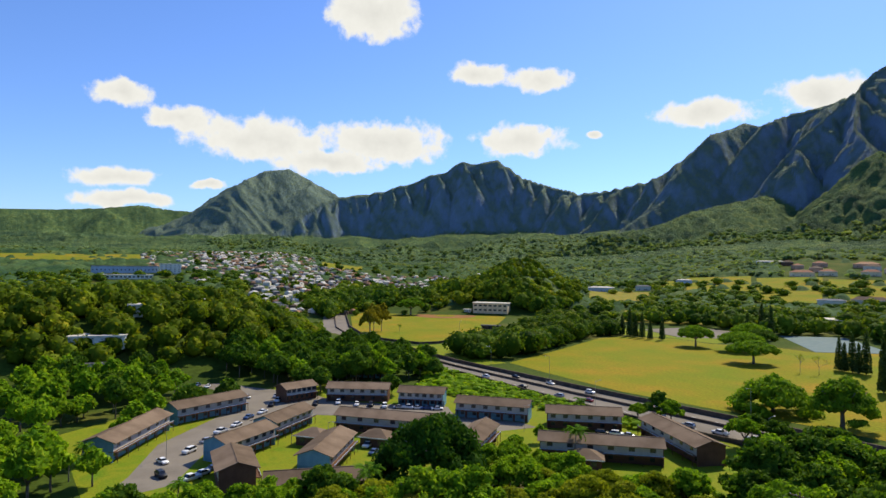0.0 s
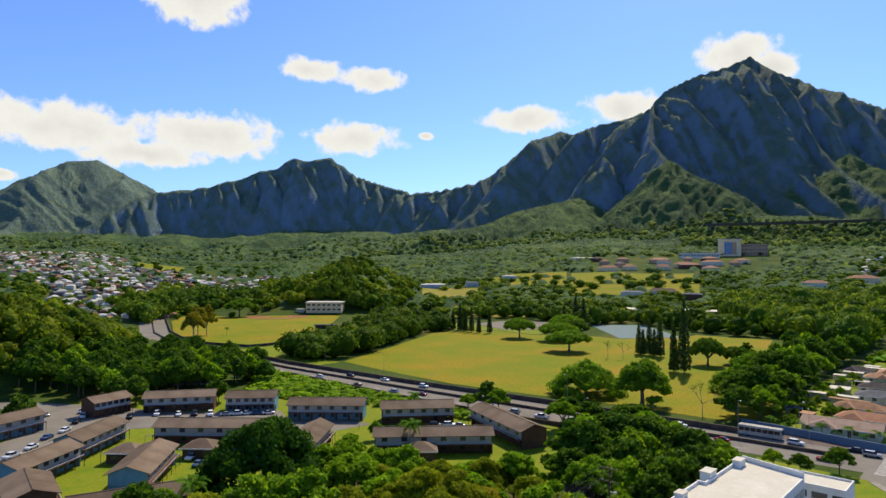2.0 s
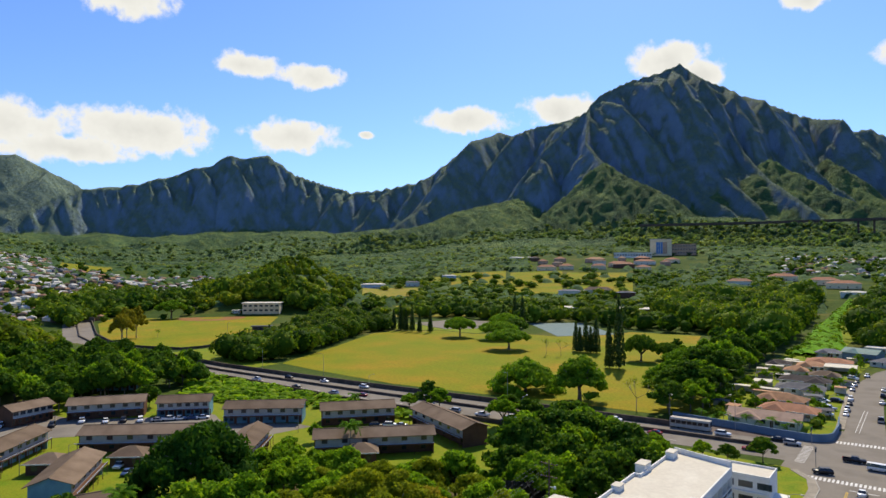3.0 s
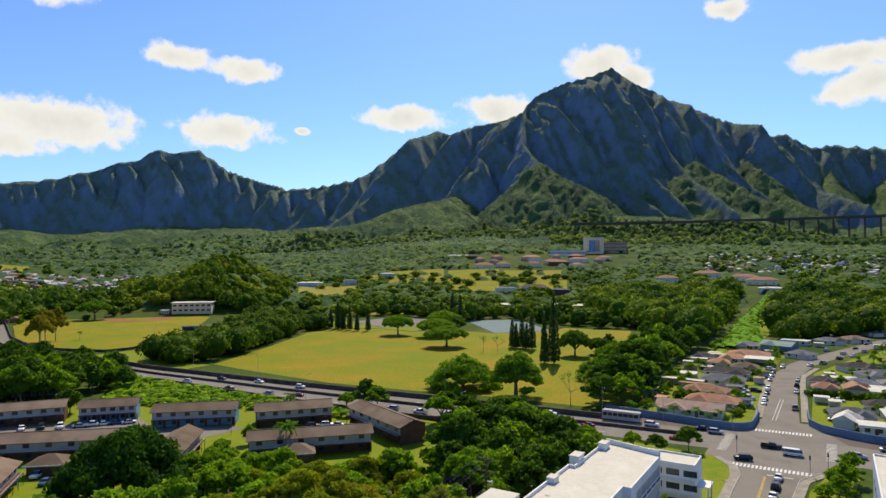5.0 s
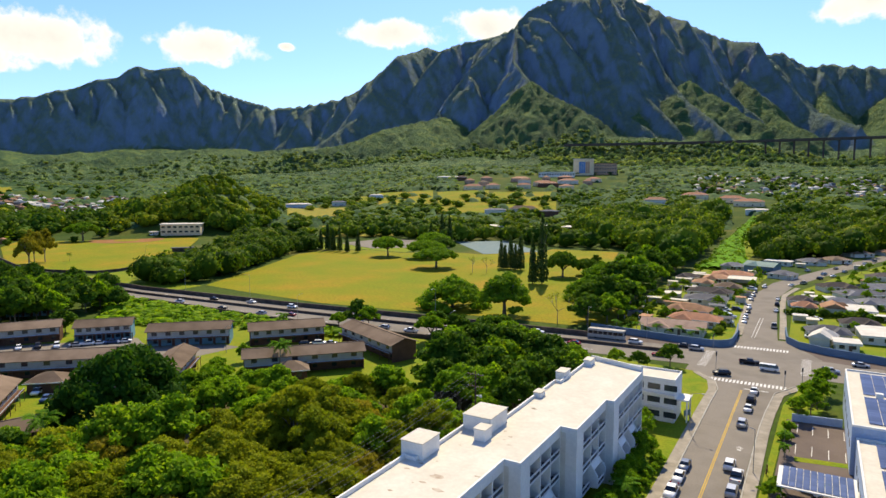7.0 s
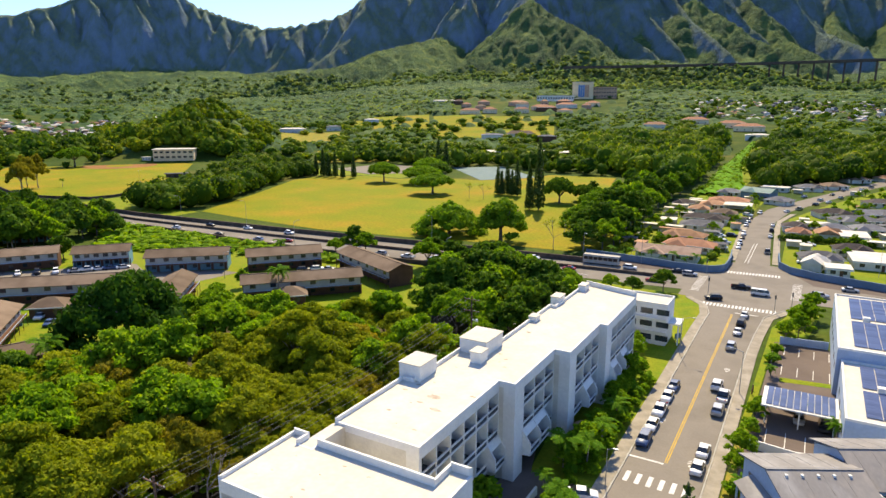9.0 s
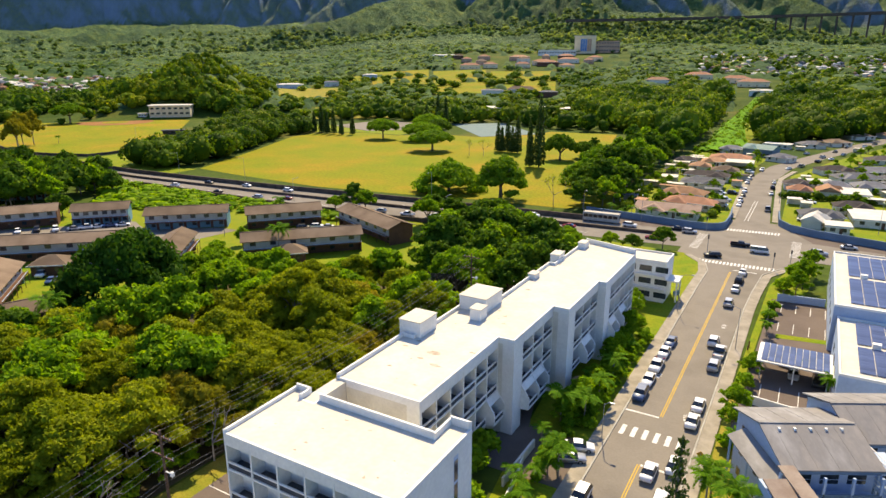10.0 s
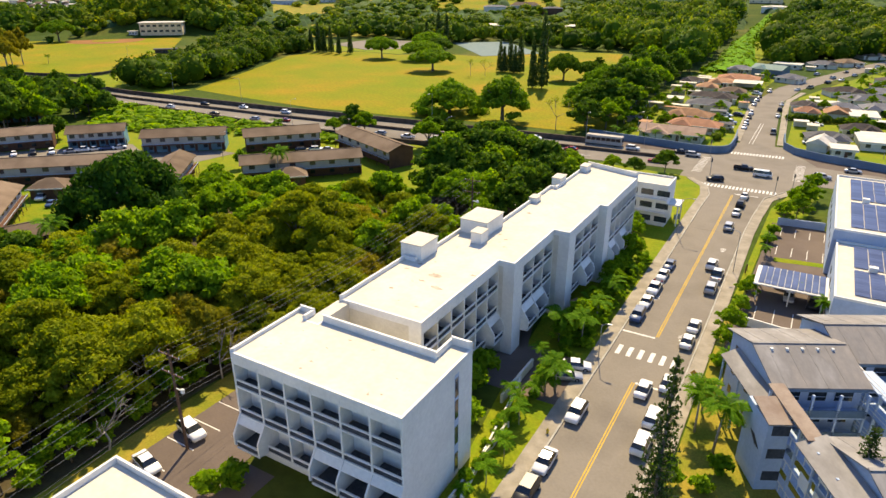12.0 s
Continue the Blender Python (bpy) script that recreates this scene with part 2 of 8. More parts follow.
M["darkroof"] = mat("dark_shingle_roof", (0.062, 0.052, 0.048), (0.095, 0.08, 0.072), 0.5, 0.9, 0.25, 14, vary=0.3)
M["duskroof"] = mat("dusky_pink_roof", (0.36, 0.255, 0.19), (0.28, 0.195, 0.145), 0.4, 0.9, 0.25, 14, vary=0.1)
M["greyroof"] = mat("grey_roof", (0.115, 0.115, 0.122), (0.165, 0.163, 0.168), 0.4, 0.85, 0.15, vary=0.4)
M["greenroof"] = mat("green_metal_roof", (0.13, 0.22, 0.20), (0.11, 0.19, 0.18), 0.4, 0.6, 0.1)
M["paleroof"] = mat("pale_roof", (0.58, 0.54, 0.47), (0.48, 0.45, 0.39), 0.3, 0.8, 0.1, vary=0.12)
M["yellow"] = mat("yellow_painted_iron", (0.6, 0.42, 0.05), (0.5, 0.36, 0.05), 3, 0.5, 0.0)
M["sign"] = mat("road_sign_face", (0.55, 0.30, 0.03), (0.5, 0.27, 0.03), 3, 0.5, 0.0)
CAR_PAINT = [mat("car_paint_white", (0.78, 0.78, 0.77), (0.74, 0.74, 0.73), 1, 0.25, 0.0, spec=0.5),
             mat("car_paint_silver", (0.42, 0.43, 0.45), (0.38, 0.39, 0.41), 1, 0.3, 0.0, metal=0.4, spec=0.5),
             mat("car_paint_black", (0.015, 0.016, 0.02), (0.02, 0.021, 0.026), 1, 0.38, 0.0, spec=0.3),
             mat("car_paint_red", (0.30, 0.02, 0.02), (0.26, 0.02, 0.02), 1, 0.25, 0.0, spec=0.5),
             mat("car_paint_blue", (0.05, 0.09, 0.20), (0.04, 0.08, 0.18), 1, 0.38, 0.0, spec=0.35)]
M["leaf_bright"] = leaf_mat("bright_green_leaves", (0.100, 0.190, 0.009), (0.186, 0.316, 0.013), (0.278, 0.369, 0.018), 0.4)
M["leaf_rain"] = leaf_mat("rain_tree_leaves", (0.081, 0.162, 0.009), (0.133, 0.240, 0.011), (0.199, 0.300, 0.015), 0.36)
M["leaf_olive"] = leaf_mat("olive_leaves", (0.160, 0.192, 0.010), (0.228, 0.266, 0.013), (0.272, 0.280, 0.015), 0.38)
M["leaf_brown"] = leaf_mat("bronze_leaves", (0.177, 0.161, 0.013), (0.244, 0.218, 0.018), (0.291, 0.234, 0.025), 0.36)
M["leaf_dark"] = leaf_mat("dark_green_leaves", (0.036, 0.085, 0.008), (0.077, 0.148, 0.012), (0.124, 0.190, 0.016), 0.32)
M["vine"] = mat("creeping_vines", (0.08, 0.21, 0.006), (0.13, 0.28, 0.008), 0.25, 0.9, 1.0, 8, c3=(0.035, 0.11, 0.005), grain=0.45)
M["leaf_deep"] = leaf_mat("conifer_leaves", (0.032, 0.062, 0.018), (0.06, 0.10, 0.026), (0.09, 0.13, 0.036), 0.3)
M["leaf_palm"] = leaf_mat("palm_fronds", (0.045, 0.125, 0.006), (0.10, 0.22, 0.009), (0.16, 0.26, 0.014), 0.4)
M["leaf_far"] = leaf_mat("distant_foliage", (0.062, 0.107, 0.008), (0.118, 0.185, 0.012), (0.195, 0.216, 0.018), 0.36, 0.075)
# blue in these greens is raised to imitate the valley's haze
M["canopy"] = mat("forest_canopy_hazed", (0.028, 0.066, 0.026), (0.058, 0.106, 0.036), 0.016, 0.9, 1.0, 22, c3=(0.105, 0.145, 0.042), grain=0.45)
M["leaf_wood"] = leaf_mat("woodland_foliage", (0.036, 0.083, 0.008), (0.078, 0.144, 0.012), (0.157, 0.210, 0.017), 0.32, 0.06)
M["leaf_breadfruit"] = leaf_mat("breadfruit_leaves", (0.024, 0.07, 0.008), (0.05, 0.115, 0.011), (0.085, 0.155, 0.014), 0.3)
# haze put into the leaf colour: paler, bluer green for distant slopes
M["leaf_slope_hazed"] = leaf_mat("mountain_wood_foliage_hazed", (0.088, 0.150, 0.082), (0.115, 0.182, 0.088), (0.142, 0.206, 0.088), 0.5, 0.03)
M["leaf_hill"] = leaf_mat("hill_foliage", (0.070, 0.128, 0.008), (0.181, 0.245, 0.013), (0.304, 0.317, 0.021), 0.36, 0.06)


# ---- mesh tools ----
class Build:
    """Collects vertices and faces of one part."""

    def __init__(self):
        self.v, self.f = [], []

    def add(self, verts, faces):
        n = len(self.v)
        self.v += [tuple(p) for p in verts]
        self.f += [tuple(i + n for i in q) for q in faces]
        return self

    def box(self, x0, x1, y0, y1, z0, z1):
        return self.add([(x, y, z) for z in (z0, z1) for x, y in ((x0, y0), (x1, y0), (x1, y1), (x0, y1))],
                        [(3, 2, 1, 0), (4, 5, 6, 7), (0, 1, 5, 4), (1, 2, 6, 5), (2, 3, 7, 6), (3, 0, 4, 7)])

    def prism(self, poly, z0, z1):
        """Upright prism over a polygon given anticlockwise."""
        n = len(poly)
        area = sum(poly[i][0] * poly[(i + 1) % n][1] - poly[(i + 1) % n][0] * poly[i][1] for i in range(n))
        if area < 0:
            poly = poly[::-1]
        return self.add([(x, y, z0) for x, y in poly] + [(x, y, z1) for x, y in poly],
                        [tuple(range(n))[::-1], tuple(range(n, 2 * n))] + [(i, (i + 1) % n, n + (i + 1) % n, n + i) for i in range(n)])

    def slab(self, pts, way):
        """A flat outline pushed along the vector way."""
        n = len(pts)
        pts = [Vector(p) for p in pts]
        return self.add(pts + [p + Vector(way) for p in pts],
                        [tuple(range(n))[::-1], tuple(range(n, 2 * n))] + [(i, (i + 1) % n, n + (i + 1) % n, n + i) for i in range(n)])

    def tube(self, pts, radii, sides=7):
        """A tapered limb through points."""
        pts, ring = [Vector(p) for p in pts], []
        for i, (p, r) in enumerate(zip(pts, radii)):
            d = (pts[min(i + 1, len(pts) - 1)] - pts[max(i - 1, 0)]).normalized()
            a = d.orthogonal().normalized()
            b = d.cross(a)
            ring.append([p + r * (a * math.cos(2 * math.pi * k / sides) + b * math.sin(2 * math.pi * k / sides)) for k in range(sides)])
        faces = [(i * sides + k, i * sides + (k + 1) % sides, (i + 1) * sides + (k + 1) % sides, (i + 1) * sides + k)
                 for i in range(len(pts) - 1) for k in range(sides)]
        faces += [tuple(range(sides))[::-1], tuple(range((len(pts) - 1) * sides, len(pts) * sides))]
        return self.add([v for r in ring for v in r], faces)

    def data(self, name, material, smooth=False):
        me = bpy.data.meshes.new(name)
        me.from_pydata(self.v, [], self.f)
        me.materials.append(material)
        if smooth:
            me.shade_smooth()
        return me


def part(name, shape, material, parent=None, label="", at=None, smooth=False):
    """One mesh object, under a thing or a part."""
    me = shape.data(name, material, smooth) if isinstance(shape, Build) else shape
    ob = new(name, me)
    if parent is not None:
        ob.parent = parent
    if at is not None:
        ob.matrix_basis = at
    return tagged(ob, label) if label else ob


def thing(name, label, category, group="", at=None):
    ob = tagged(new(name), label, category, group)
    ob.empty_display_size = 0.1
    if at is not None:
        ob.matrix_basis = at
    return ob


def setting(name, shape, material, label, smooth=False):
    return tagged(part(name, shape, material, None, label, None, smooth), kind="structure", category=name.split("_")[0])


def quads_mesh(name, verts, quads, material, smooth=False):
    """A mesh from arrays: verts (n, 3), quads (m, 4)."""
    me = bpy.data.meshes.new(name)
    verts, quads = np.asarray(verts, np.float32), np.asarray(quads, np.int32)
    me.vertices.add(len(verts))
    me.vertices.foreach_set("co", verts.ravel())
    me.loops.add(quads.size)
    me.loops.foreach_set("vertex_index", quads.ravel())
    me.polygons.add(len(quads))
    me.polygons.foreach_set("loop_start", np.arange(0, quads.size, 4, dtype=np.int32))
    me.update(calc_edges=True)
    me.materials.append(material)
    if smooth:
        me.shade_smooth()
    return me


# ---- the lie of the land ----
def smooth01(t):
    t = np.clip(t, 0, 1)
    return t * t * (3 - 2 * t)


def lie(x, y):
    """Height of the ground: a flat valley floor, two wooded hills, then a rise towards the mountains."""
    x, y = np.asarray(x, float), np.asarray(y, float)
    r, az = np.hypot(x, y), np.degrees(np.arctan2(x, y))
    k = np.interp(az, [-120, -88, -74, -62, -50, -40, -28, -10, 5, 40], [0.9, 0.95, 1.05, 0.7, 0.62, 0.72, 1.0, 0.98, 0.85, 0.8])
    z = 75 * k * np.clip((r - 620) / 700, 0, 3) ** 1.2
    z = z * np.where((az > -68) & (az < -46), smooth01((r - 665) / 70), 1.0)
    # the rise flattens into the upper valley, capped per bearing to fit the camera's view
    cap = 50 + r * np.tan(np.radians(np.interp(az, [-120, -80, -72, -66, -59, -50, -42, -36, -28, -15, -6, 2, 40], [1.0, 1.0, 1.1, 0.2, 0.1, 0.8, 1.2, 2.0, 1.9, 1.9, 1.7, 1.2, 1.2])))
    z = np.where(r > 700, -20 * np.log(np.exp(-np.clip(z, 0, 500) / 20) + np.exp(-cap / 20)), z)
    d = (x + 400) / np.where(x > -400, 80.0, 62.0), (y - 45) / np.where(y > 45, 75.0, 200.0)
    z = z + 27 * np.exp(-0.5 * (d[0] ** 2 + d[1] ** 2) ** 2) * smooth01((r - 275) / 60)
    u, v = (x + 604) * 0.77 + (y - 494) * 0.63, (y - 494) * 0.77 - (x + 604) * 0.63
    z = z + 47 * np.exp(-(np.hypot(u / 58, v / 90)) ** 1.5) * smooth01((r - 640) / 60)
    return z


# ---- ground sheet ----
def polar_sheet(azs, rs, height, closed):
    """Grid over bearings (degrees) and distances; returns verts and quads."""
    a, r = np.meshgrid(np.radians(azs), rs, indexing="ij")
    x, y = np.sin(a) * r, np.cos(a) * r
    v = np.stack([x, y, height(x, y)], -1).reshape(-1, 3)
    na, nr = len(azs), len(rs)
    i, j = np.meshgrid(np.arange(na if closed else na - 1), np.arange(nr - 1), indexing="ij")
    k = (i + 1) % na
    return v, np.stack([i * nr + j, i * nr + j + 1, k * nr + j + 1, k * nr + j], -1).reshape(-1, 4)


azs = np.r_[np.arange(-110, 40, 0.8), np.arange(40, 250, 6)]
rs = np.r_[0.01, np.arange(30, 1000, 14), np.arange(1000, 2200, 30), np.arange(2200, 4951, 110)]
setting("ground", quads_mesh("ground", *polar_sheet(azs, rs, lie, True), M["ground"], True), M["ground"],
        "green and brown undergrowth of the valley floor")


# ---- mountains ----
def lattice(seed):
    return np.random.RandomState(seed).rand(256, 256)


def value_noise(x, y, seed):
    g = lattice(seed)
    xi, yi = np.floor(x).astype(int), np.floor(y).astype(int)
    fx, fy = x - xi, y - yi
    fx, fy = fx * fx * (3 - 2 * fx), fy * fy * (3 - 2 * fy)
    a, b = g[xi % 256, yi % 256], g[(xi + 1) % 256, yi % 256]
    c, d = g[xi % 256, (yi + 1) % 256], g[(xi + 1) % 256, (yi + 1) % 256]
    return (a * (1 - fx) + b * fx) * (1 - fy) + (c * (1 - fx) + d * fx) * fy


def ridged(x, y, seed):
    return 1 - np.abs(2 * value_noise(x, y, seed) - 1)


def domes(x, y, cell, seed, keep=None):
    """Rounded crowns on a jittered grid: 0 between them, 1 at a crown's top."""
    g1, g2, g3 = lattice(seed), lattice(seed + 1), lattice(seed + 2)
    xi, yi = np.floor(x / cell).astype(int), np.floor(y / cell).astype(int)
    out = np.zeros(np.shape(x))
    for i in (-1, 0, 1):
        for j in (-1, 0, 1):
            a, b = (xi + i) % 256, (yi + j) % 256
            cx, cy = (xi + i + 0.15 + 0.7 * g1[a, b]) * cell, (yi + j + 0.15 + 0.7 * g2[a, b]) * cell
            d2 = ((x - cx) ** 2 + (y - cy) ** 2) / (cell * (0.5 + 0.3 * g3[a, b])) ** 2
            h = np.sqrt(np.clip(1 - d2, 0, 1)) * (0.6 + 0.4 * g3[b, a])
            if keep is not None:
                h = np.where(lattice(seed + 3)[a, b] < keep, h, 0)
            out = np.maximum(out, h)
    return out


# ridge lines as seen from the lookout: bearing, elevation, distance; side: fall of the flanks; ribs: spacing of the side ribs (0: none),
# lean: sideways drift of the ribs, drop: their fall, foot: elevation at which they end
RIDGES = []


def ridge_line(points, side=1.25, ribs=0, lean=0.0, drop=1.35, foot=4.5, seed=0, rough=0.06):
    RIDGES.append((points, side, rough, seed))
    if not ribs:
        return
    rng = np.random.RandomState(seed)
    p = np.array(points, float)
    arc = np.r_[0, np.cumsum(np.hypot(np.diff(p[:, 0]) * p[:-1, 2] / 57.3, np.diff(p[:, 2])))]
    s = ribs * 0.5
    while s < arc[-1]:
        az, el, r = [float(np.interp(s, arc, p[:, k])) for k in range(3)]
        el -= rng.uniform(0.0, 0.25)
        z, z_end = r * math.tan(radians(el)), r * 0.86 * math.tan(radians(foot + rng.uniform(-0.5, 0.5)))
        high = z - z_end
        if high > 25:
            line, drift, out = [], lean + rng.uniform(-0.35, 0.35), 0.0
            # a gentle brow, a steep face and an easing foot
            runs = np.array([0.0, 0.24, 0.13, 0.12, 0.12, 0.17, 0.30]) * np.r_[0, rng.uniform(0.55, 1.6, 6)]
            for t, run in zip((0, 0.11, 0.28, 0.46, 0.64, 0.82, 1), runs / drop * high):
                out += run
                x_off = out * drift + rng.uniform(-0.15, 0.15) * ribs * min(1, t * 5)
                rr = r - out
                line.append((az + x_off / rr * 57.3, math.degrees(math.atan2(z - high * t, rr)), rr))
            RIDGES.append((line, side * rng.uniform(0.9, 1.25), rough, seed + 1))
        s += ribs * rng.uniform(0.6, 1.4)


# the main peak: its long left shoulder, the crest running off to the right, a front arete and two ribs
ridge_line([(-16.7, 16.7, 2650), (-18.4, 16.05, 2640), (-20.5, 15.75, 2620), (-21.9, 15.25, 2600), (-23.4, 14.55, 2570), (-24.4, 13.45, 2530), (-25.6, 12.5, 2500), (-27.1, 11.1, 2460), (-28.6, 9.7, 2420), (-30.1, 7.75, 2370), (-31.1, 6.2, 2330), (-31.8, 4.9, 2300)],
           1.6, 62, 0.42, 1.14, 4.2, 3)
ridge_line([(-16.7, 16.7, 2650), (-15.4, 15.65, 2670), (-14.0, 14.85, 2690), (-12.1, 13.85, 2720), (-9.9, 12.75, 2760), (-8.1, 11.85, 2810), (-6.4, 11.05, 2860), (-4.9, 10.05, 2910), (-3.2, 10.1, 2950), (-1.3, 8.9, 2990), (0.2, 9.0, 3020), (3.4, 8.4, 3060), (8, 8.0, 3060), (14, 7.6, 3040), (24, 7, 3000), (42, 6, 3000)],
           1.5, 74, 0.5, 1.1, 4.0, 57)
ridge_line([(-16.5, 16.0, 2640), (-14.4, 13.65, 2580), (-12.6, 11.9, 2530), (-9.9, 10.1, 2460), (-7.3, 8.1, 2390), (-5.7, 6.3, 2330), (-4.3, 5.1, 2280)], 1.6, 60, -0.25, 1.16, 4.8, 7)
ridge_line([(-24.2, 13.7, 2535), (-24.5, 10.8, 2330), (-23.2, 9.1, 2150)], 1.9, 0, 0, 1, 4, 13)
ridge_line([(-20.7, 15.7, 2615), (-19.5, 13.0, 2510), (-17.8, 10.1, 2420), (-17.1, 7.2, 2340), (-16.5, 5.5, 2290)], 1.5, 0, 0, 1, 4, 17)
ridge_line([(-18.2, 15.6, 2600), (-16.2, 12.6, 2500), (-14.6, 9.2, 2420), (-14.2, 6.6, 2350)], 1.5, 0, 0, 1, 4, 19)
# wooded foothills
ridge_line([(-22.9, 8.9, 2130), (-24.2, 6.7, 2050), (-26.8, 4.95, 1960), (-28.8, 3.7, 1880)], 0.85, 60, 0.1, 0.7, 3.0, 21, 0.12)
ridge_line([(-23.0, 8.9, 2130), (-22.4, 7.0, 2020), (-21.6, 5.0, 1910), (-21.0, 3.6, 1820)], 0.85, 0, 0, 1, 4, 22, 0.12)
ridge_line([(-22.6, 8.7, 2130), (-21.5, 7.9, 2090), (-20.3, 7.2, 2040), (-18.4, 6.3, 1980), (-17.2, 4.9, 1920), (-16.6, 3.6, 1850)], 0.85, 55, -0.1, 0.7, 3.0, 24, 0.12)
ridge_line([(-9.9, 8.5, 2270), (-12.2, 7.2, 2230), (-14.0, 6.3, 2180), (-15.4, 5.6, 2130), (-16.8, 4.4, 2060)], 0.95, 62, 0.15, 0.75, 3.0, 23, 0.12)
ridge_line([(-9.9, 8.5, 2270), (-8.7, 7.6, 2240), (-7.3, 6.8, 2190), (-5.3, 5.3, 2110), (-2.9, 4.2, 2020), (-1.0, 3.4, 1950)], 0.95, 62, -0.15, 0.75, 3.0, 25, 0.12)
ridge_line([(-9.9, 8.5, 2270), (-9.2, 6.2, 2130), (-8.0, 4.1, 1980)], 0.95, 0, 0, 1, 4, 26, 0.12)
ridge_line([(-6.0, 8.2, 2560), (-4.6, 6.2, 2400), (-2.6, 4.8, 2260), (-0.4, 3.6, 2120)], 1.0, 60, 0.2, 0.9, 3.0, 27, 0.12)
ridge_line([(-0.4, 7.2, 2900), (0.6, 5.0, 2650), (2.3, 3.4, 2480)], 0.9, 0, 0, 1, 3, 27, 0.12)
ridge_line([(4.6, 7.0, 2880), (5.6, 5.0, 2650), (7.5, 3.6, 2480)], 0.9, 0, 0, 1, 3, 28, 0.12)
ridge_line([(-30.5, 5.9, 2260), (-33.2, 5.4, 2160), (-36.0, 4.75, 2060), (-39.0, 3.6, 1960), (-43.0, 2.75, 1850), (-46, 2.0, 1760)], 0.55, 70, 0.3, 0.42, 2.2, 29, 0.12)
# the pali beyond, lower towards the left, and the flat-topped summit on it
ridge_line([(-47, 6.4, 3600), (-44.5, 6.6, 3560), (-42.0, 6.95, 3520), (-39.0, 7.6, 3480), (-37.0, 9.1, 3450), (-35.5, 10.3, 3430), (-33.4, 11.4, 3410), (-32.1, 11.8, 3400), (-30.3, 11.6, 3390), (-28.5, 12.4, 3380), (-26.7, 12.55, 3370), (-25.2, 13.0, 3360), (-20, 12, 3360)],
           1.5, 95, -0.5, 1.2, 2.6, 11)
ridge_line([(-74, 1.8, 3560), (-71.6, 3.3, 3660), (-70.2, 4.45, 3740), (-68.3, 5.55, 3820), (-66.8, 6.05, 3870), (-64.3, 6.35, 3880), (-61.2, 7.2, 3860), (-59.2, 8.0, 3850), (-57.2, 8.55, 3840), (-56.2, 9.4, 3830), (-55.1, 9.25, 3830), (-52.7, 9.5, 3820), (-51.8, 8.9, 3810), (-50.6, 8.0, 3790), (-48.3, 7.25, 3720), (-45.9, 6.65, 3620)],
           1.6, 100, 0.1, 1.4, 2.0, 23)
# the rounder green mountain at the left end and the low far ridge
ridge_line([(-82.5, 2.8, 4250), (-78.5, 4.5, 4300), (-76.4, 6.4, 4350), (-73.4, 8.0, 4380), (-71.5, 8.3, 4380), (-69.7, 7.5, 4360), (-67.6, 6.4, 4330), (-66.4, 5.6, 4300), (-63, 4.6, 4300)], 0.8, 130, -0.3, 0.8, 1.6, 31)
ridge_line([(-120, 3.2, 4750), (-100, 3.6, 4720), (-88, 4.05, 4700), (-83.3, 4.65, 4680), (-80.5, 4.35, 4680), (-74, 3.9, 4680)], 0.6, 220, 0.0, 0.5, 1.8, 41, 0.1)


def line_in_space(points):
    """A ridge line's points as x, y and height."""
    p = np.array(points)
    px, py = np.sin(np.radians(p[:, 0])) * p[:, 2], np.cos(np.radians(p[:, 0])) * p[:, 2]
    pz = 50 + p[:, 2] * np.tan(np.radians(p[:, 1]))
    return px, py, pz


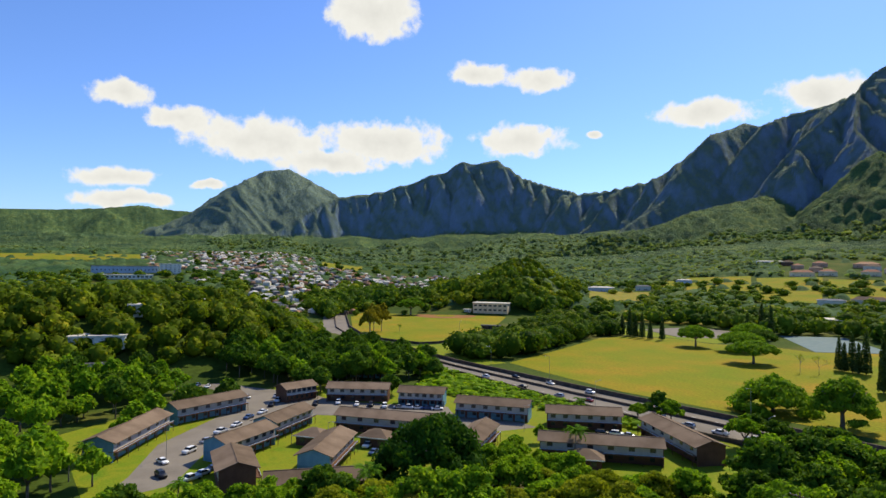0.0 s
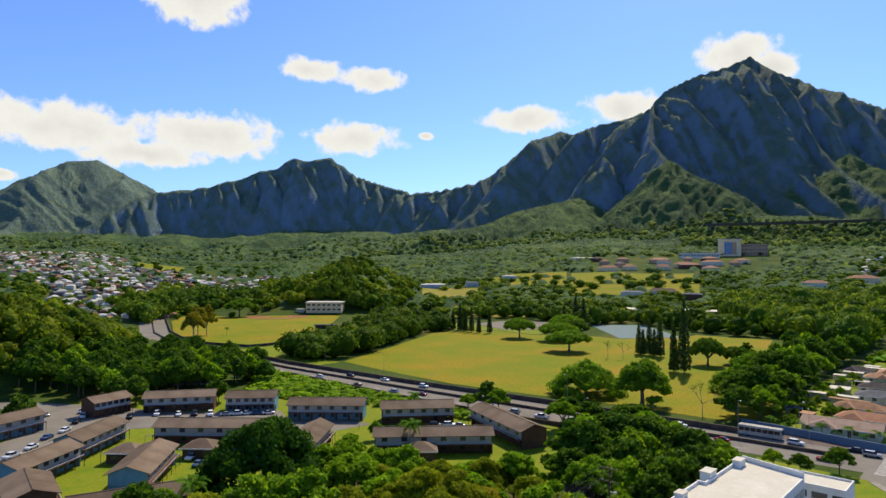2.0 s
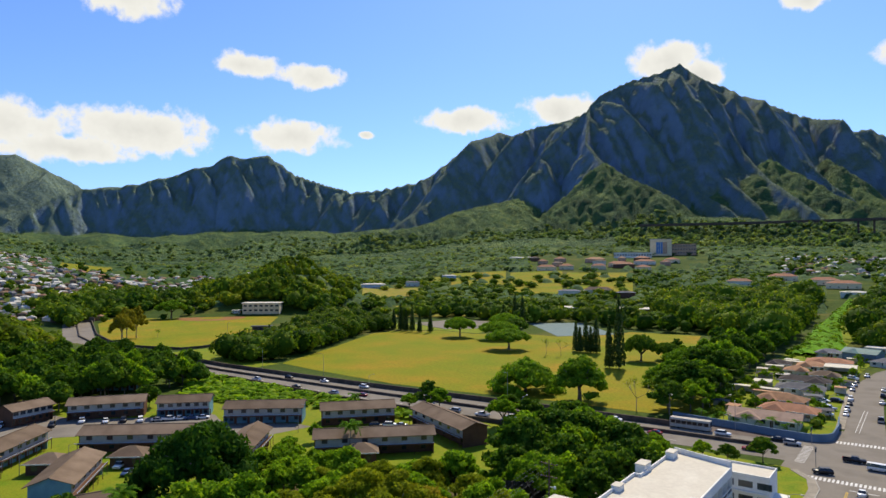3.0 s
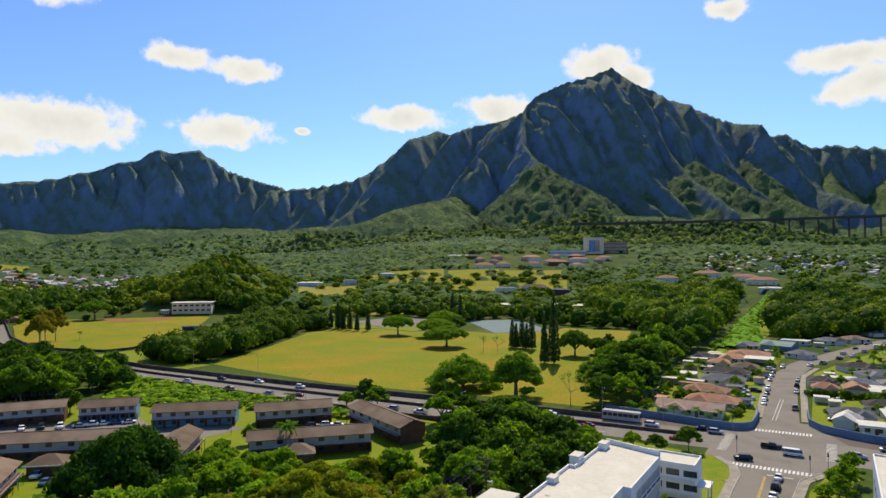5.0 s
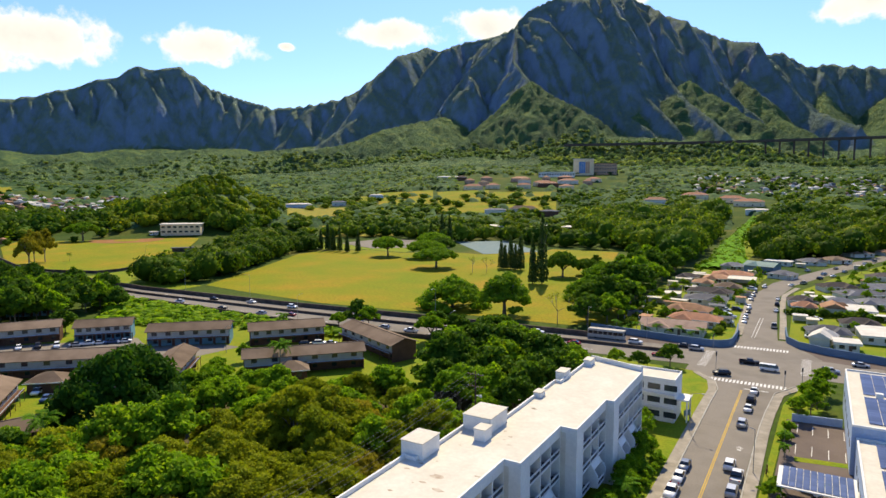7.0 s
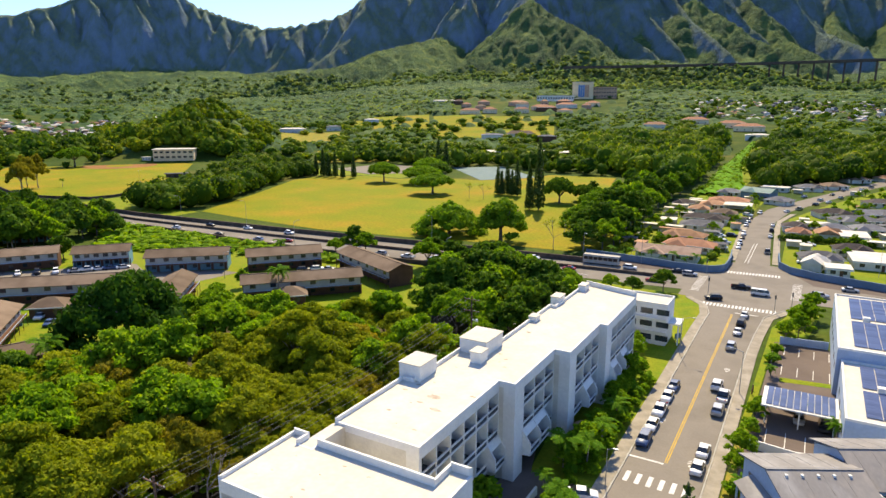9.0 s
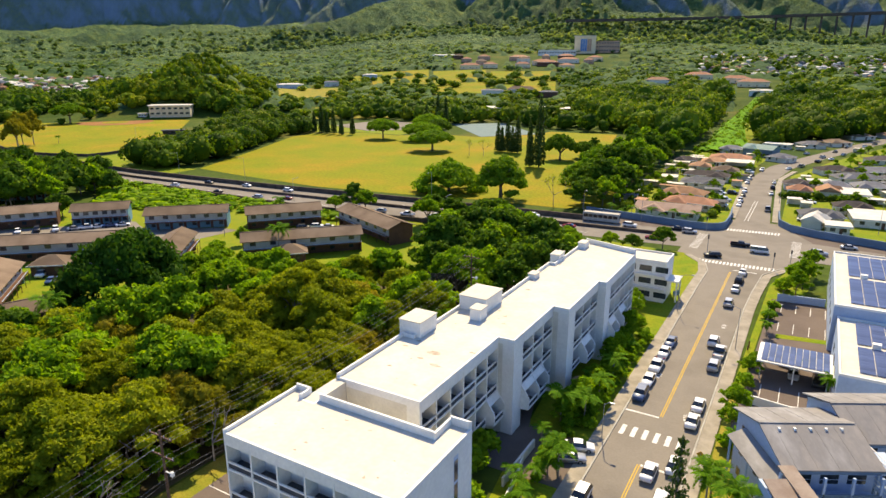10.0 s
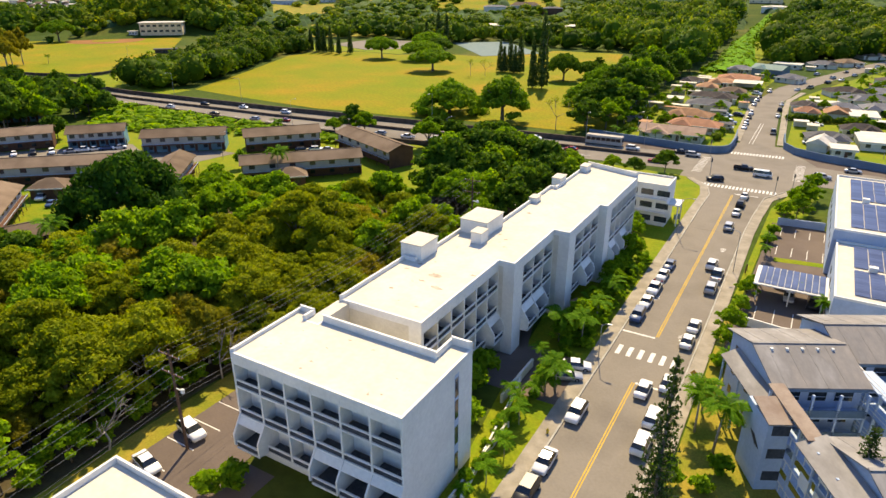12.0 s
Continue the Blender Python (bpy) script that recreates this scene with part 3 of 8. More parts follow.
def slopes(x, y):
    """Height of the mountain sheet and, from 0 to 1, how far wood covers it."""
    x, y = np.asarray(x, float), np.asarray(y, float)
    r, az = np.hypot(x, y), np.degrees(np.arctan2(x, y))
    base = lie(x, y)
    crowns = 8 * domes(x, y, 17, 60) - 3
    # wooded apron rising to the foot of the cliffs in rounded spurs
    rf = np.interp(az, [-120, -84, -78, -66, -60, -48, -40, -34, -30, -18, -6, 0, 42], [4300, 4200, 4000, 3700, 3600, 3550, 3250, 2700, 2350, 2300, 2350, 2600, 2700])
    ef = np.interp(az, [-120, -82, -76, -66, -60, -55, -48, -40, -35, -31, -18, -6, 0, 42], [1.5, 1.7, 1.9, 2.0, 2.2, 2.5, 2.5, 2.7, 3.3, 4.4, 4.3, 3.8, 3.1, 3.0])
    zf = 50 + rf * np.tan(np.radians(ef))
    q = np.clip((r - 1500) / (rf - 1500), 0, 1)
    wind = x + 70 * (value_noise(x / 300, y / 300, 73) - 0.5), y + 70 * (value_noise(x / 300, y / 300, 74) - 0.5)
    roll = 75 * (ridged(wind[0] / 270, wind[1] / 330, 71) - 0.55) + 40 * (ridged(wind[0] / 120, wind[1] / 140, 72) - 0.5)
    top = base + np.maximum(zf - base, 0) * q ** 1.5 + roll * np.minimum(q * 1.6, 1.0) * 0.75
    # wooded bench that carries the viaduct
    bench = 50 + 1745 * math.tan(radians(3.1)) - 0.4 * np.abs(r - 1735) + 14 * (value_noise(az * 1.1, r / 90, 84) - 0.6)
    side = smooth01((az + 25) / 3) * smooth01((-4.2 - az) / 1.2)
    top = np.maximum(top, base + (bench - base) * side)
    wood = np.ones(np.shape(top))
    # rock relief shared by all slopes
    lane = az * 44 + 0.45 * (r - 2500) + 34 * (value_noise(x / 130, y / 130, 79) - 0.5)
    flute = 24 * (ridged(lane / 42, r / 380, 82) - 0.5) + 11 * (ridged(lane / 19, r / 220, 83) - 0.5)
    warp = 16 * (value_noise(x / 45, y / 45, 75) - 0.5) + 7 * (value_noise(x / 18, y / 18, 76) - 0.5)
    jag = 9 * (value_noise(x / 24, y / 24, 77) - 0.5) + 5 * (value_noise(x / 11, y / 11, 78) - 0.5)
    for points, side, rough, k in RIDGES:
        px, py, pz = line_in_space(points)
        reach = (pz.max() - 40) / side * 1.05
        for i in range(len(points) - 1):
            lo_x, hi_x, lo_y, hi_y = min(px[i], px[i + 1]) - reach, max(px[i], px[i + 1]) + reach, min(py[i], py[i + 1]) - reach, max(py[i], py[i + 1]) + reach
            m = (x > lo_x) & (x < hi_x) & (y > lo_y) & (y < hi_y)
            if not m.any():
                continue
            dx, dy = px[i + 1] - px[i], py[i + 1] - py[i]
            t = np.clip(((x[m] - px[i]) * dx + (y[m] - py[i]) * dy) / (dx * dx + dy * dy), 0, 1)
            d = np.hypot(x[m] - px[i] - t * dx, y[m] - py[i] - t * dy)
            d = np.maximum(d + warp[m] * np.clip(d / 40, 0, 1), 0)
            z = pz[i] + (pz[i + 1] - pz[i]) * t + jag[m] * (0.35 + 6 * rough * np.clip(d / 30, 0, 1))
            wooded = rough > 0.09
            z = z - side * d + (0 if wooded else flute[m] * (0.25 + 0.75 * np.clip(d / 35, 0, 1)))
            wood[m] = np.where(z > top[m], np.where(wooded, 1.0, 0.0), wood[m])
            top[m] = np.maximum(top[m], z)
    top = top + crowns * smooth01((r - 1560) / 120) * (0.06 + 0.94 * wood)
    return top - 0.6 * smooth01((1560 - r) / 60), wood


def mountain(x, y):
    return slopes(x, y)[0]


m_rock, nt, p = nodes_of("mountain_slope_hazed")
geo, tc = nt.nodes.new("ShaderNodeNewGeometry"), nt.nodes.new("ShaderNodeTexCoord")
sepn = nt.nodes.new("ShaderNodeSeparateXYZ")
nt.links.new(geo.outputs["Normal"], sepn.inputs[0])
bush, crag = noise_node(nt, 0.045, 7, tc.outputs["Object"], 0.72), noise_node(nt, 0.02, 8, tc.outputs["Object"], 0.7)
falls = nt.nodes.new("ShaderNodeMapping")
falls.inputs["Scale"].default_value = (1, 1, 0.22)
nt.links.new(tc.outputs["Object"], falls.inputs["Vector"])
streak = noise_node(nt, 0.02, 8, falls.outputs["Vector"], 0.62)
steep = nt.nodes.new("ShaderNodeMath")
steep.operation = "MULTIPLY_ADD"
nt.links.new(streak.outputs["Fac"], steep.inputs[0])
steep.inputs[1].default_value = 0.6
nt.links.new(sepn.outputs[2], steep.inputs[2])
# Haze painted in: rock and scrub bluer and paler, woods green brighter.
green = ramp_node(nt, bush.outputs["Fac"], [(0.36, (0.062, 0.118, 0.055)), (0.5, (0.10, 0.165, 0.06)), (0.66, (0.17, 0.215, 0.06))])
hazed_rock = ramp_node(nt, crag.outputs["Fac"], [(0.32, (0.19, 0.265, 0.36)), (0.55, (0.215, 0.295, 0.39)), (0.7, (0.235, 0.315, 0.38))])
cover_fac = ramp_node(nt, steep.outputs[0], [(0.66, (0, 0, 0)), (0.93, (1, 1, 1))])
stand = noise_node(nt, 0.007, 4, tc.outputs["Object"])
green = mix_node(nt, 1.0, green, ramp_node(nt, stand.outputs["Fac"], [(0.36, (0.6, 0.68, 0.75)), (0.62, (1.25, 1.2, 1.05))]), "MULTIPLY")
hazed_scrub = ramp_node(nt, bush.outputs["Fac"], [(0.36, (0.125, 0.185, 0.165)), (0.52, (0.155, 0.21, 0.15)), (0.66, (0.19, 0.24, 0.125))])
wooded = nt.nodes.new("ShaderNodeAttribute")
wooded.attribute_name = "wood"
nt.links.new(mix_node(nt, wooded.outputs["Fac"], mix_node(nt, cover_fac, hazed_rock, hazed_scrub), green), p.inputs["Base Color"])
p.inputs["Roughness"].default_value, p.inputs["Specular IOR Level"].default_value = 0.95, 0.1
bmp = nt.nodes.new("ShaderNodeBump")
bmp.inputs["Strength"].default_value, bmp.inputs["Distance"].default_value = 1.0, 26.0
nt.links.new(bush.outputs["Fac"], bmp.inputs["Height"])
nt.links.new(bmp.outputs["Normal"], p.inputs["Normal"])
azs = np.r_[np.arange(-112, -96, 1.0), np.arange(-90, 9, 0.14), np.arange(9, 43, 1.0)]
rs = np.r_[np.arange(1500, 2700, 8), np.arange(2700, 4100, 14), np.arange(4100, 4700, 30), 4700, 4800, 4920]
sheet_v, sheet_q = polar_sheet(azs, rs, mountain, False)
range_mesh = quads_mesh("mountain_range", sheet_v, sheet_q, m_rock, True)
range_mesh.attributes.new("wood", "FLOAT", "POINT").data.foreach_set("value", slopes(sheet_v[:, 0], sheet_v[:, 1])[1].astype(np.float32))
setting("mountain_range", range_mesh, m_rock, "fluted volcanic mountain range, haze in its colours, green at its foot")


# ---- roads, pavements, lawns ----
def sheet(name, poly, z, material, label, thick=0.3):
    return setting(name, Build().prism(poly, z - thick, z), material, label)


def ribbon(pts, half_l, half_r):
    """Polygon along a centre line, with distances to its left and right."""
    left, right = [], []
    for i, p in enumerate(pts):
        a, b = Vector(pts[max(i - 1, 0)]), Vector(pts[min(i + 1, len(pts) - 1)])
        d = (b - a).normalized()
        n = Vector((-d.y, d.x))
        left.append(tuple(Vector(p) + n * half_l))
        right.append(tuple(Vector(p) - n * half_r))
    return left + right[::-1]


def strip(name, pts, half_l, half_r, z, material, label, thick=0.3):
    b = Build()
    poly = ribbon(pts, half_l, half_r)
    n = len(pts)
    for i in range(n - 1):
        b.prism([poly[i], poly[2 * n - 1 - i], poly[2 * n - 2 - i], poly[i + 1]], z - thick, z)
    return setting(name, b, material, label)


# the street under the lookout, the crossing, and the street beyond it
STREET = [(-13.95, -60), (-13.95, 173)]
BEYOND = [(-14.4, 224), (-16.0, 250), (-17.8, 285), (-18.6, 314), (-13.5, 356), (0.3, 402), (28.9, 488), (70, 600)]
HIGHWAY_FAR = [(-760, 336), (-597, 262), (-470, 210), (-395, 189), (-276, 184), (-192, 189), (-125, 195.5), (-70, 199.8), (-34, 203.5), (0, 205.5), (30, 202), (240, 190)]
HIGHWAY_NEAR = [(-770, 316), (-605, 242), (-474, 190), (-388, 171), (-256, 168), (-172, 168), (-119, 171), (-88, 176), (-60, 181), (-30, 183.6), (0, 185), (60, 183), (240, 172)]
sheet("street", ribbon(STREET, 5.2, 5.5), 0.05, M["asphalt"], "grey worn asphalt street with yellow centre line")
b = Build()
for i in range(len(HIGHWAY_FAR) - 1):
    b.prism([HIGHWAY_NEAR[i], HIGHWAY_NEAR[i + 1], HIGHWAY_FAR[i + 1], HIGHWAY_FAR[i]], -0.25, 0.055)
setting("highway", b, M["asphalt"], "wide grey asphalt highway with a median barrier")
sheet("crossing", [(-19.05, 138), (-8.3, 138), (-7.85, 152), (-6.9, 167), (-3.2, 174.5), (3, 179.5), (3, 206), (-1, 214), (-6.6, 226), (-20.6, 226), (-21.5, 214), (-29, 206.5), (-29, 178), (-25, 175.6), (-20.3, 170)], 0.06, M["asphalt"],
      "grey asphalt road crossing")
strip("street_beyond", BEYOND, 5.2, 5.2, 0.05, M["asphalt"], "curving grey asphalt street between houses")
strip("pavement_left", [(-20.4, -60), (-20.3, 150), (-20.1, 163), (-21.5, 170.6), (-26, 176.6)], 0.95, 0.95, 0.17, M["concrete"], "pale concrete pavement along the street")
strip("pavement_right", [(-7.25, -60), (-7.15, 140), (-6.75, 152), (-5.75, 166.4), (-2.4, 173.3), (3, 177.8)], 0.95, 0.95, 0.17, M["concrete"], "pale concrete pavement along the street")
strip("kerb_left", [(-19.3, -60), (-19.2, 152), (-19.0, 164), (-20.4, 170), (-25.2, 175.7)], 0.12, 0.12, 0.2, M["kerb"], "pale concrete kerb")
strip("kerb_right", [(-8.35, -60), (-8.25, 140), (-7.85, 152), (-6.85, 167), (-3.2, 174.4), (3, 179.2)], 0.12, 0.12, 0.2, M["kerb"], "pale concrete kerb")
strip("pavement_beyond_left", [(-21, 228), (-22.5, 262), (-24, 300), (-24, 320)], 1.2, 1.2, 0.17, M["concrete"], "pale concrete pavement beyond the crossing")
strip("pavement_beyond_right", [(-7.8, 228), (-9.4, 262), (-11.3, 300), (-11.4, 320), (-7, 346)], 1.1, 1.1, 0.17, M["concrete"], "pale concrete pavement beyond the crossing")
sheet("lawn_street", [(-26.5, -20), (-21.3, -20), (-21.3, 148), (-23.8, 160), (-33, 162), (-33, 100), (-29.5, 70), (-26.5, 50)], 0.06, M["grass"], "bright green lawn between building and pavement")
sheet("shoulder_east", [(-6.9, 226), (-3.6, 218), (3, 214.2), (12, 211.4), (30, 205.8), (30, 197), (-6, 200)], 0.035, M["lot"], "worn asphalt shoulder below the blue wall")
sheet("shoulder_west", [(-62, 211.2), (-47, 209.6), (-34, 207.4), (-26, 207.2), (-21.5, 211), (-21.5, 202), (-60, 200)], 0.035, M["lot"], "worn asphalt shoulder below the blue wall")
sheet("lawn_corner", [(-44, 145), (-21.2, 145), (-21.0, 163), (-22.4, 171), (-27, 177.4), (-52, 179)], 0.08, M["grass"], "small lawn at the street corner")
sheet("driveway", [(-32.9, 64), (-19.4, 64.3), (-19.4, 75.5), (-30, 76), (-32.6, 85.5), (-40.9, 85.5), (-40.9, 75.3), (-32.9, 75.3)], 0.1, M["lot"], "asphalt driveway under the apartment block")
sheet("parking_lot", [(-59, -5), (-43, -5), (-43, 37), (-47.5, 37), (-47.5, 62), (-58.6, 62)], 0.05, M["lot"], "dark asphalt parking lot")
sheet("verge", [(-62.8, -5), (-59, -5), (-58.6, 62), (-56, 70), (-62, 70)], 0.04, M["verge"], "dry grass verge beside the parking lot")
sheet("garden_right", [(-6, 30), (30, 30), (30, 104), (-6, 104)], 0.04, M["verge"], "dry lawn round the school building")
sheet("parking_yard", [(-4.8, 86), (30, 92), (30, 150), (-3.5, 150)], 0.07, M["lot"], "asphalt car yard with white bay lines")
sheet("yard_border", [(-6, 104), (-4.8, 104), (-3.6, 150), (2, 150), (5, 176), (-1, 176), (-4.7, 160)], 0.08, M["grass"], "planted border along the pavement")
sheet("wood_floor", [(-63, 8), (-62.5, 70), (-50, 84), (-46, 120), (-60, 168), (-82, 168), (-77, 138), (-82, 115), (-100, 106), (-126, 90), (-136, 40), (-134, 4)], 0.035, M["soil"], "shady leaf litter under the trees")
sheet("park_field", [(-262, 209), (-230, 205), (-180, 201.5), (-141, 206), (-109, 212), (-74, 214), (-60, 226), (-66, 250), (-95, 290), (-105, 345), (-112, 400), (-126, 466), (-176, 462), (-176, 440), (-206, 402),
                     (-238, 404), (-262, 382), (-296, 386), (-322, 362), (-322, 338), (-288, 268)], 0.05, M["park"], "wide dry yellow-green park lawn")
FIELD = [(-402, 193), (-376, 198), (-352, 207), (-350, 218), (-356, 243), (-400, 288), (-428, 326), (-497, 391), (-560, 397), (-604, 386), (-640, 312), (-562, 253), (-472, 214)]
sheet("ball_field", FIELD, 0.25, M["park"],
      "yellow-green baseball field")
a = np.linspace(0, 2 * np.pi, 28, endpoint=False)
sheet("ball_infield", [(-536 + 31 * math.cos(t), 344 + 31 * math.sin(t)) for t in a], 0.3, M["clay"], "reddish clay infield of the baseball field")
sheet("infield_grass", [(-535 + 11 * math.cos(t), 343.5 + 11 * math.sin(t)) for t in a], 0.35, M["park"], "grass diamond inside the infield")
sheet("park_lot", [(-352, 420), (-300, 398), (-268, 430), (-300, 470), (-345, 480)], 0.045, M["asphalt"], "grey asphalt car park behind the park lawn")
sheet("park_verge", [(-330, 372), (-300, 388), (-262, 386), (-268, 428), (-300, 396), (-352, 418), (-392, 420)], 0.04, M["grass"], "bright green grass behind the park lawn")
sheet("tennis_court", [(-271, 478), (-238, 510), (-178, 440), (-206, 404)], 0.1, M["court"], "pale blue-green tennis courts")
sheet("housing_lot", [(-150, 10), (-165, 18), (-190, 28), (-222, 56), (-245, 66), (-290, 48), (-296, 60), (-262, 72), (-236, 90), (-224, 92), (-214, 98), (-206, 106), (-190, 124), (-176, 118), (-186, 100), (-204, 76), (-184, 42), (-154, 26)],
      0.05, M["asphalt"], "grey parking road between terraced houses")
sheet("housing_yard", [(-214, 90), (-204, 108), (-192, 124), (-177, 119), (-160, 132.5), (-152, 133), (-157, 104), (-177, 91), (-190, 98), (-204, 78)], 0.055, M["asphalt"], "asphalt car yard between terraced houses")
sheet("housing_lawn", [(-128, 40), (-150, 8), (-215, 5), (-250, 50), (-260, 100), (-225, 135), (-180, 145), (-130, 172), (-84, 167), (-78, 138), (-83, 116), (-102, 107), (-120, 90)], 0.03, M["grass"], "green lawn between terraced houses")
sheet("shade_lawn", [(-255, 150), (-170, 138), (-130, 160), (-118, 168), (-172, 166), (-250, 166)], 0.045, M["grass"], "bright green bank beside the highway")
sheet("highway_bank", [(-345, 184), (-262, 187), (-262, 207), (-300, 204), (-345, 228)], 0.03, M["grass"], "green grass bank beside the highway")
sheet("green_strip", [(-60, 400), (-40, 404), (-38, 520), (-60, 890), (-80, 890), (-54, 520)], 0.07, M["grass"], "bright green grassy strip through the woods")
sheet("suburb_lot", [(-62, 212), (-35, 208.2), (-24, 210), (-21.6, 216), (-22, 230), (-26, 320), (-20, 420), (-62, 410), (-66, 300)], 0.03, M["grass"], "yards between the suburban houses")
sheet("suburb_lot_east", [(-6.2, 226), (-3, 218.6), (12, 212), (30, 206.4), (120, 202), (160, 560), (60, 540), (8, 390), (-8, 330)], 0.03, M["grass"], "yards between the suburban houses")

# road markings
mk = Build()
for x in (-14.1, -13.8):
    mk.box(x - 0.07, x + 0.07, -60, 74.2, 0.05, 0.056)
    mk.box(x - 0.07, x + 0.07, 87.6, 166, 0.05, 0.068)
setting("centre_line", mk, M["paint_yellow"], "double yellow centre line painted on asphalt")
mk = Build()
mk.box(-13.7, -8.9, 74.0, 74.4, 0.05, 0.057).box(-18.9, -14.2, 87.0, 87.4, 0.05, 0.057)
for x0, x1, y0 in ((-13.6, -8.2, 167.4), (-20.2, -14.8, 87.0)):
    mk.box(x0, x1, y0, y0 + 0.4, 0.05, 0.064)
for i in range(22):
    mk.box(-23.6 + i * 0.88, -23.1 + i * 0.88, 171.4, 174.0, 0.06, 0.066)
for i in range(17):
    mk.box(-20.3 + i * 0.88, -19.8 + i * 0.88, 209.6 + 0.06 * i, 212.4 + 0.06 * i, 0.06, 0.066)
for i in range(13):
    mk.box(-27, -24.6, 184.2 + i * 1.4, 184.55 + i * 1.4, 0.06, 0.066).box(-2.0, 0.4, 187.4 + i * 1.4, 187.75 + i * 1.4, 0.06, 0.066)
for x in (-17.0, -16.0):
    mk.box(x, x + 0.15, 226, 262, 0.05, 0.057)
setting("road_marking", mk, M["paint_white"], "worn white paint lines on asphalt")
for i in range(6):
    part("stripe", Build().box(-18.3 + i * 1.55, -17.65 + i * 1.55, 80.2, 82.9, 0.05, 0.058), M["paint_white"], bpy.data.objects["street"])
mk = Build()
for i in range(26):
    x = -60 - i * 8.5
    yf = np.interp(x, [p[0] for p in HIGHWAY_FAR], [p[1] for p in HIGHWAY_FAR])
    yn = np.interp(x, [p[0] for p in HIGHWAY_NEAR], [p[1] for p in HIGHWAY_NEAR])
    for s in (0.22, 0.76):
        y = yn + (yf - yn) * s
        mk.box(x, x + 3, y - 0.08, y + 0.08, 0.055, 0.064)
setting("lane_line", mk, M["paint_white"], "dashed white lane lines on the highway")

# walls along the highway
def wall_line(name, pts, half, z0, z1, material, label):
    b = Build()
    poly, n = ribbon(pts, half, half), len(pts)
    for i in range(n - 1):
        b.prism([poly[i], poly[2 * n - 1 - i], poly[2 * n - 2 - i], poly[i + 1]], z0, z1)
    return setting(name, b, material, label)


wall_line("retaining_wall", [(x, y + 0.9) for x, y in HIGHWAY_FAR[1:8]] + [(-60, 201.5)], 0.35, -0.2, 1.7, M["stone"], "low dark stone wall along the park")
wall_line("median_barrier", [(-601, 252), (-472, 200), (-391, 180), (-266, 176.5), (-185, 180.5), (-117, 186), (-87, 189.5), (-58, 192.6), (-36, 194)], 0.3, 0.0, 1.0, M["stone"], "dark median barrier of the highway")
wall_line("field_wall", [(-402, 192), (-376, 197), (-351, 206), (-348.6, 218), (-355, 243)], 0.3, -0.2, 1.5, M["stone"], "dark wall round the end of the ball field")
wall_line("bank_wall", [(-250, 167), (-172, 166.8), (-119, 169.8), (-90, 174)], 0.3, -0.2, 1.3, M["stone"], "dark retaining wall below the highway")
arc = [(-27.2 + 6 * math.cos(t), 213.4 + 6 * math.sin(t)) for t in np.linspace(-1.5, 0, 7)]
wall_line("garden_wall", [(-66, 211.8), (-62, 211.2), (-47, 209.4), (-35, 207.6)] + arc + [(-21.0, 224), (-22.0, 236)], 0.2, -0.2, 2.2, M["bluewall"], "grey-blue garden wall at the street corner")
wall_line("garden_wall_east", [(-7.6, 238), (-6.6, 224), (-3.4, 218), (3, 214.2), (12, 211.4), (30, 205.8), (120, 200)], 0.2, -0.2, 2.2, M["bluewall"], "grey-blue garden wall along the highway")
wall_line("yard_wall", [(-4.6, 98.5), (2, 97.5), (12, 99.5)], 0.12, -0.2, 1.5, M["white"], "white yard wall")
wall_line("yard_wall_north", [(-2.6, 149.4), (6.5, 150.4)], 0.12, -0.2, 1.7, M["palewall"], "pale blue yard wall")
wall_line("garden_wall_low", [(-24.6, 30), (-24.6, 57.5)], 0.12, -0.2, 1.0, M["cream"], "low cream garden wall")
wall_line("driveway_wall", [(-27.3, 61.2), (-27.2, 71.0)], 0.15, -0.2, 1.3, M["cream"], "cream driveway wall")


# ---- plants ----
def leaf_quads(rng, centres, normals, size, jitter=0.7):
    """Folded leaf clumps at points, facing roughly along normals."""
    n = len(centres)
    nor = normals + rng.normal(0, jitter, (n, 3))
    nor /= np.linalg.norm(nor, axis=1, keepdims=True) + 1e-9
    t = np.cross(nor, rng.normal(0, 1, (n, 3)))
    t /= np.linalg.norm(t, axis=1, keepdims=True) + 1e-9
    u = np.cross(nor, t)
    s = (size * rng.uniform(0.55, 1.35, (n, 1)))
    droop = nor * s * rng.uniform(-0.5, 0.1, (n, 1))
    v = np.stack([centres - t * s * 0.8, centres + u * s * 0.5 + droop, centres + t * s, centres - u * s * 0.55 + droop], 1)
    return v.reshape(-1, 3), np.arange(4 * n).reshape(n, 4)


def ball(rng, c, r, na=8, nb=5, rough=0.16):
    """A lumpy closed body inside a crown."""
    th, ph = np.linspace(0, 2 * np.pi, na, endpoint=False), np.linspace(0.12, np.pi - 0.12, nb)
    v = np.array([[math.cos(a) * math.sin(q), math.sin(a) * math.sin(q), math.cos(q)] for q in ph for a in th])
    v = v * (1 + rng.uniform(-rough, rough, (len(v), 1))) * np.array(r) + np.array(c)
    f = [(j * na + i, (j + 1) * na + i, (j + 1) * na + (i + 1) % na, j * na + (i + 1) % na) for j in range(nb - 1) for i in range(na)]
    return v, np.array(f)


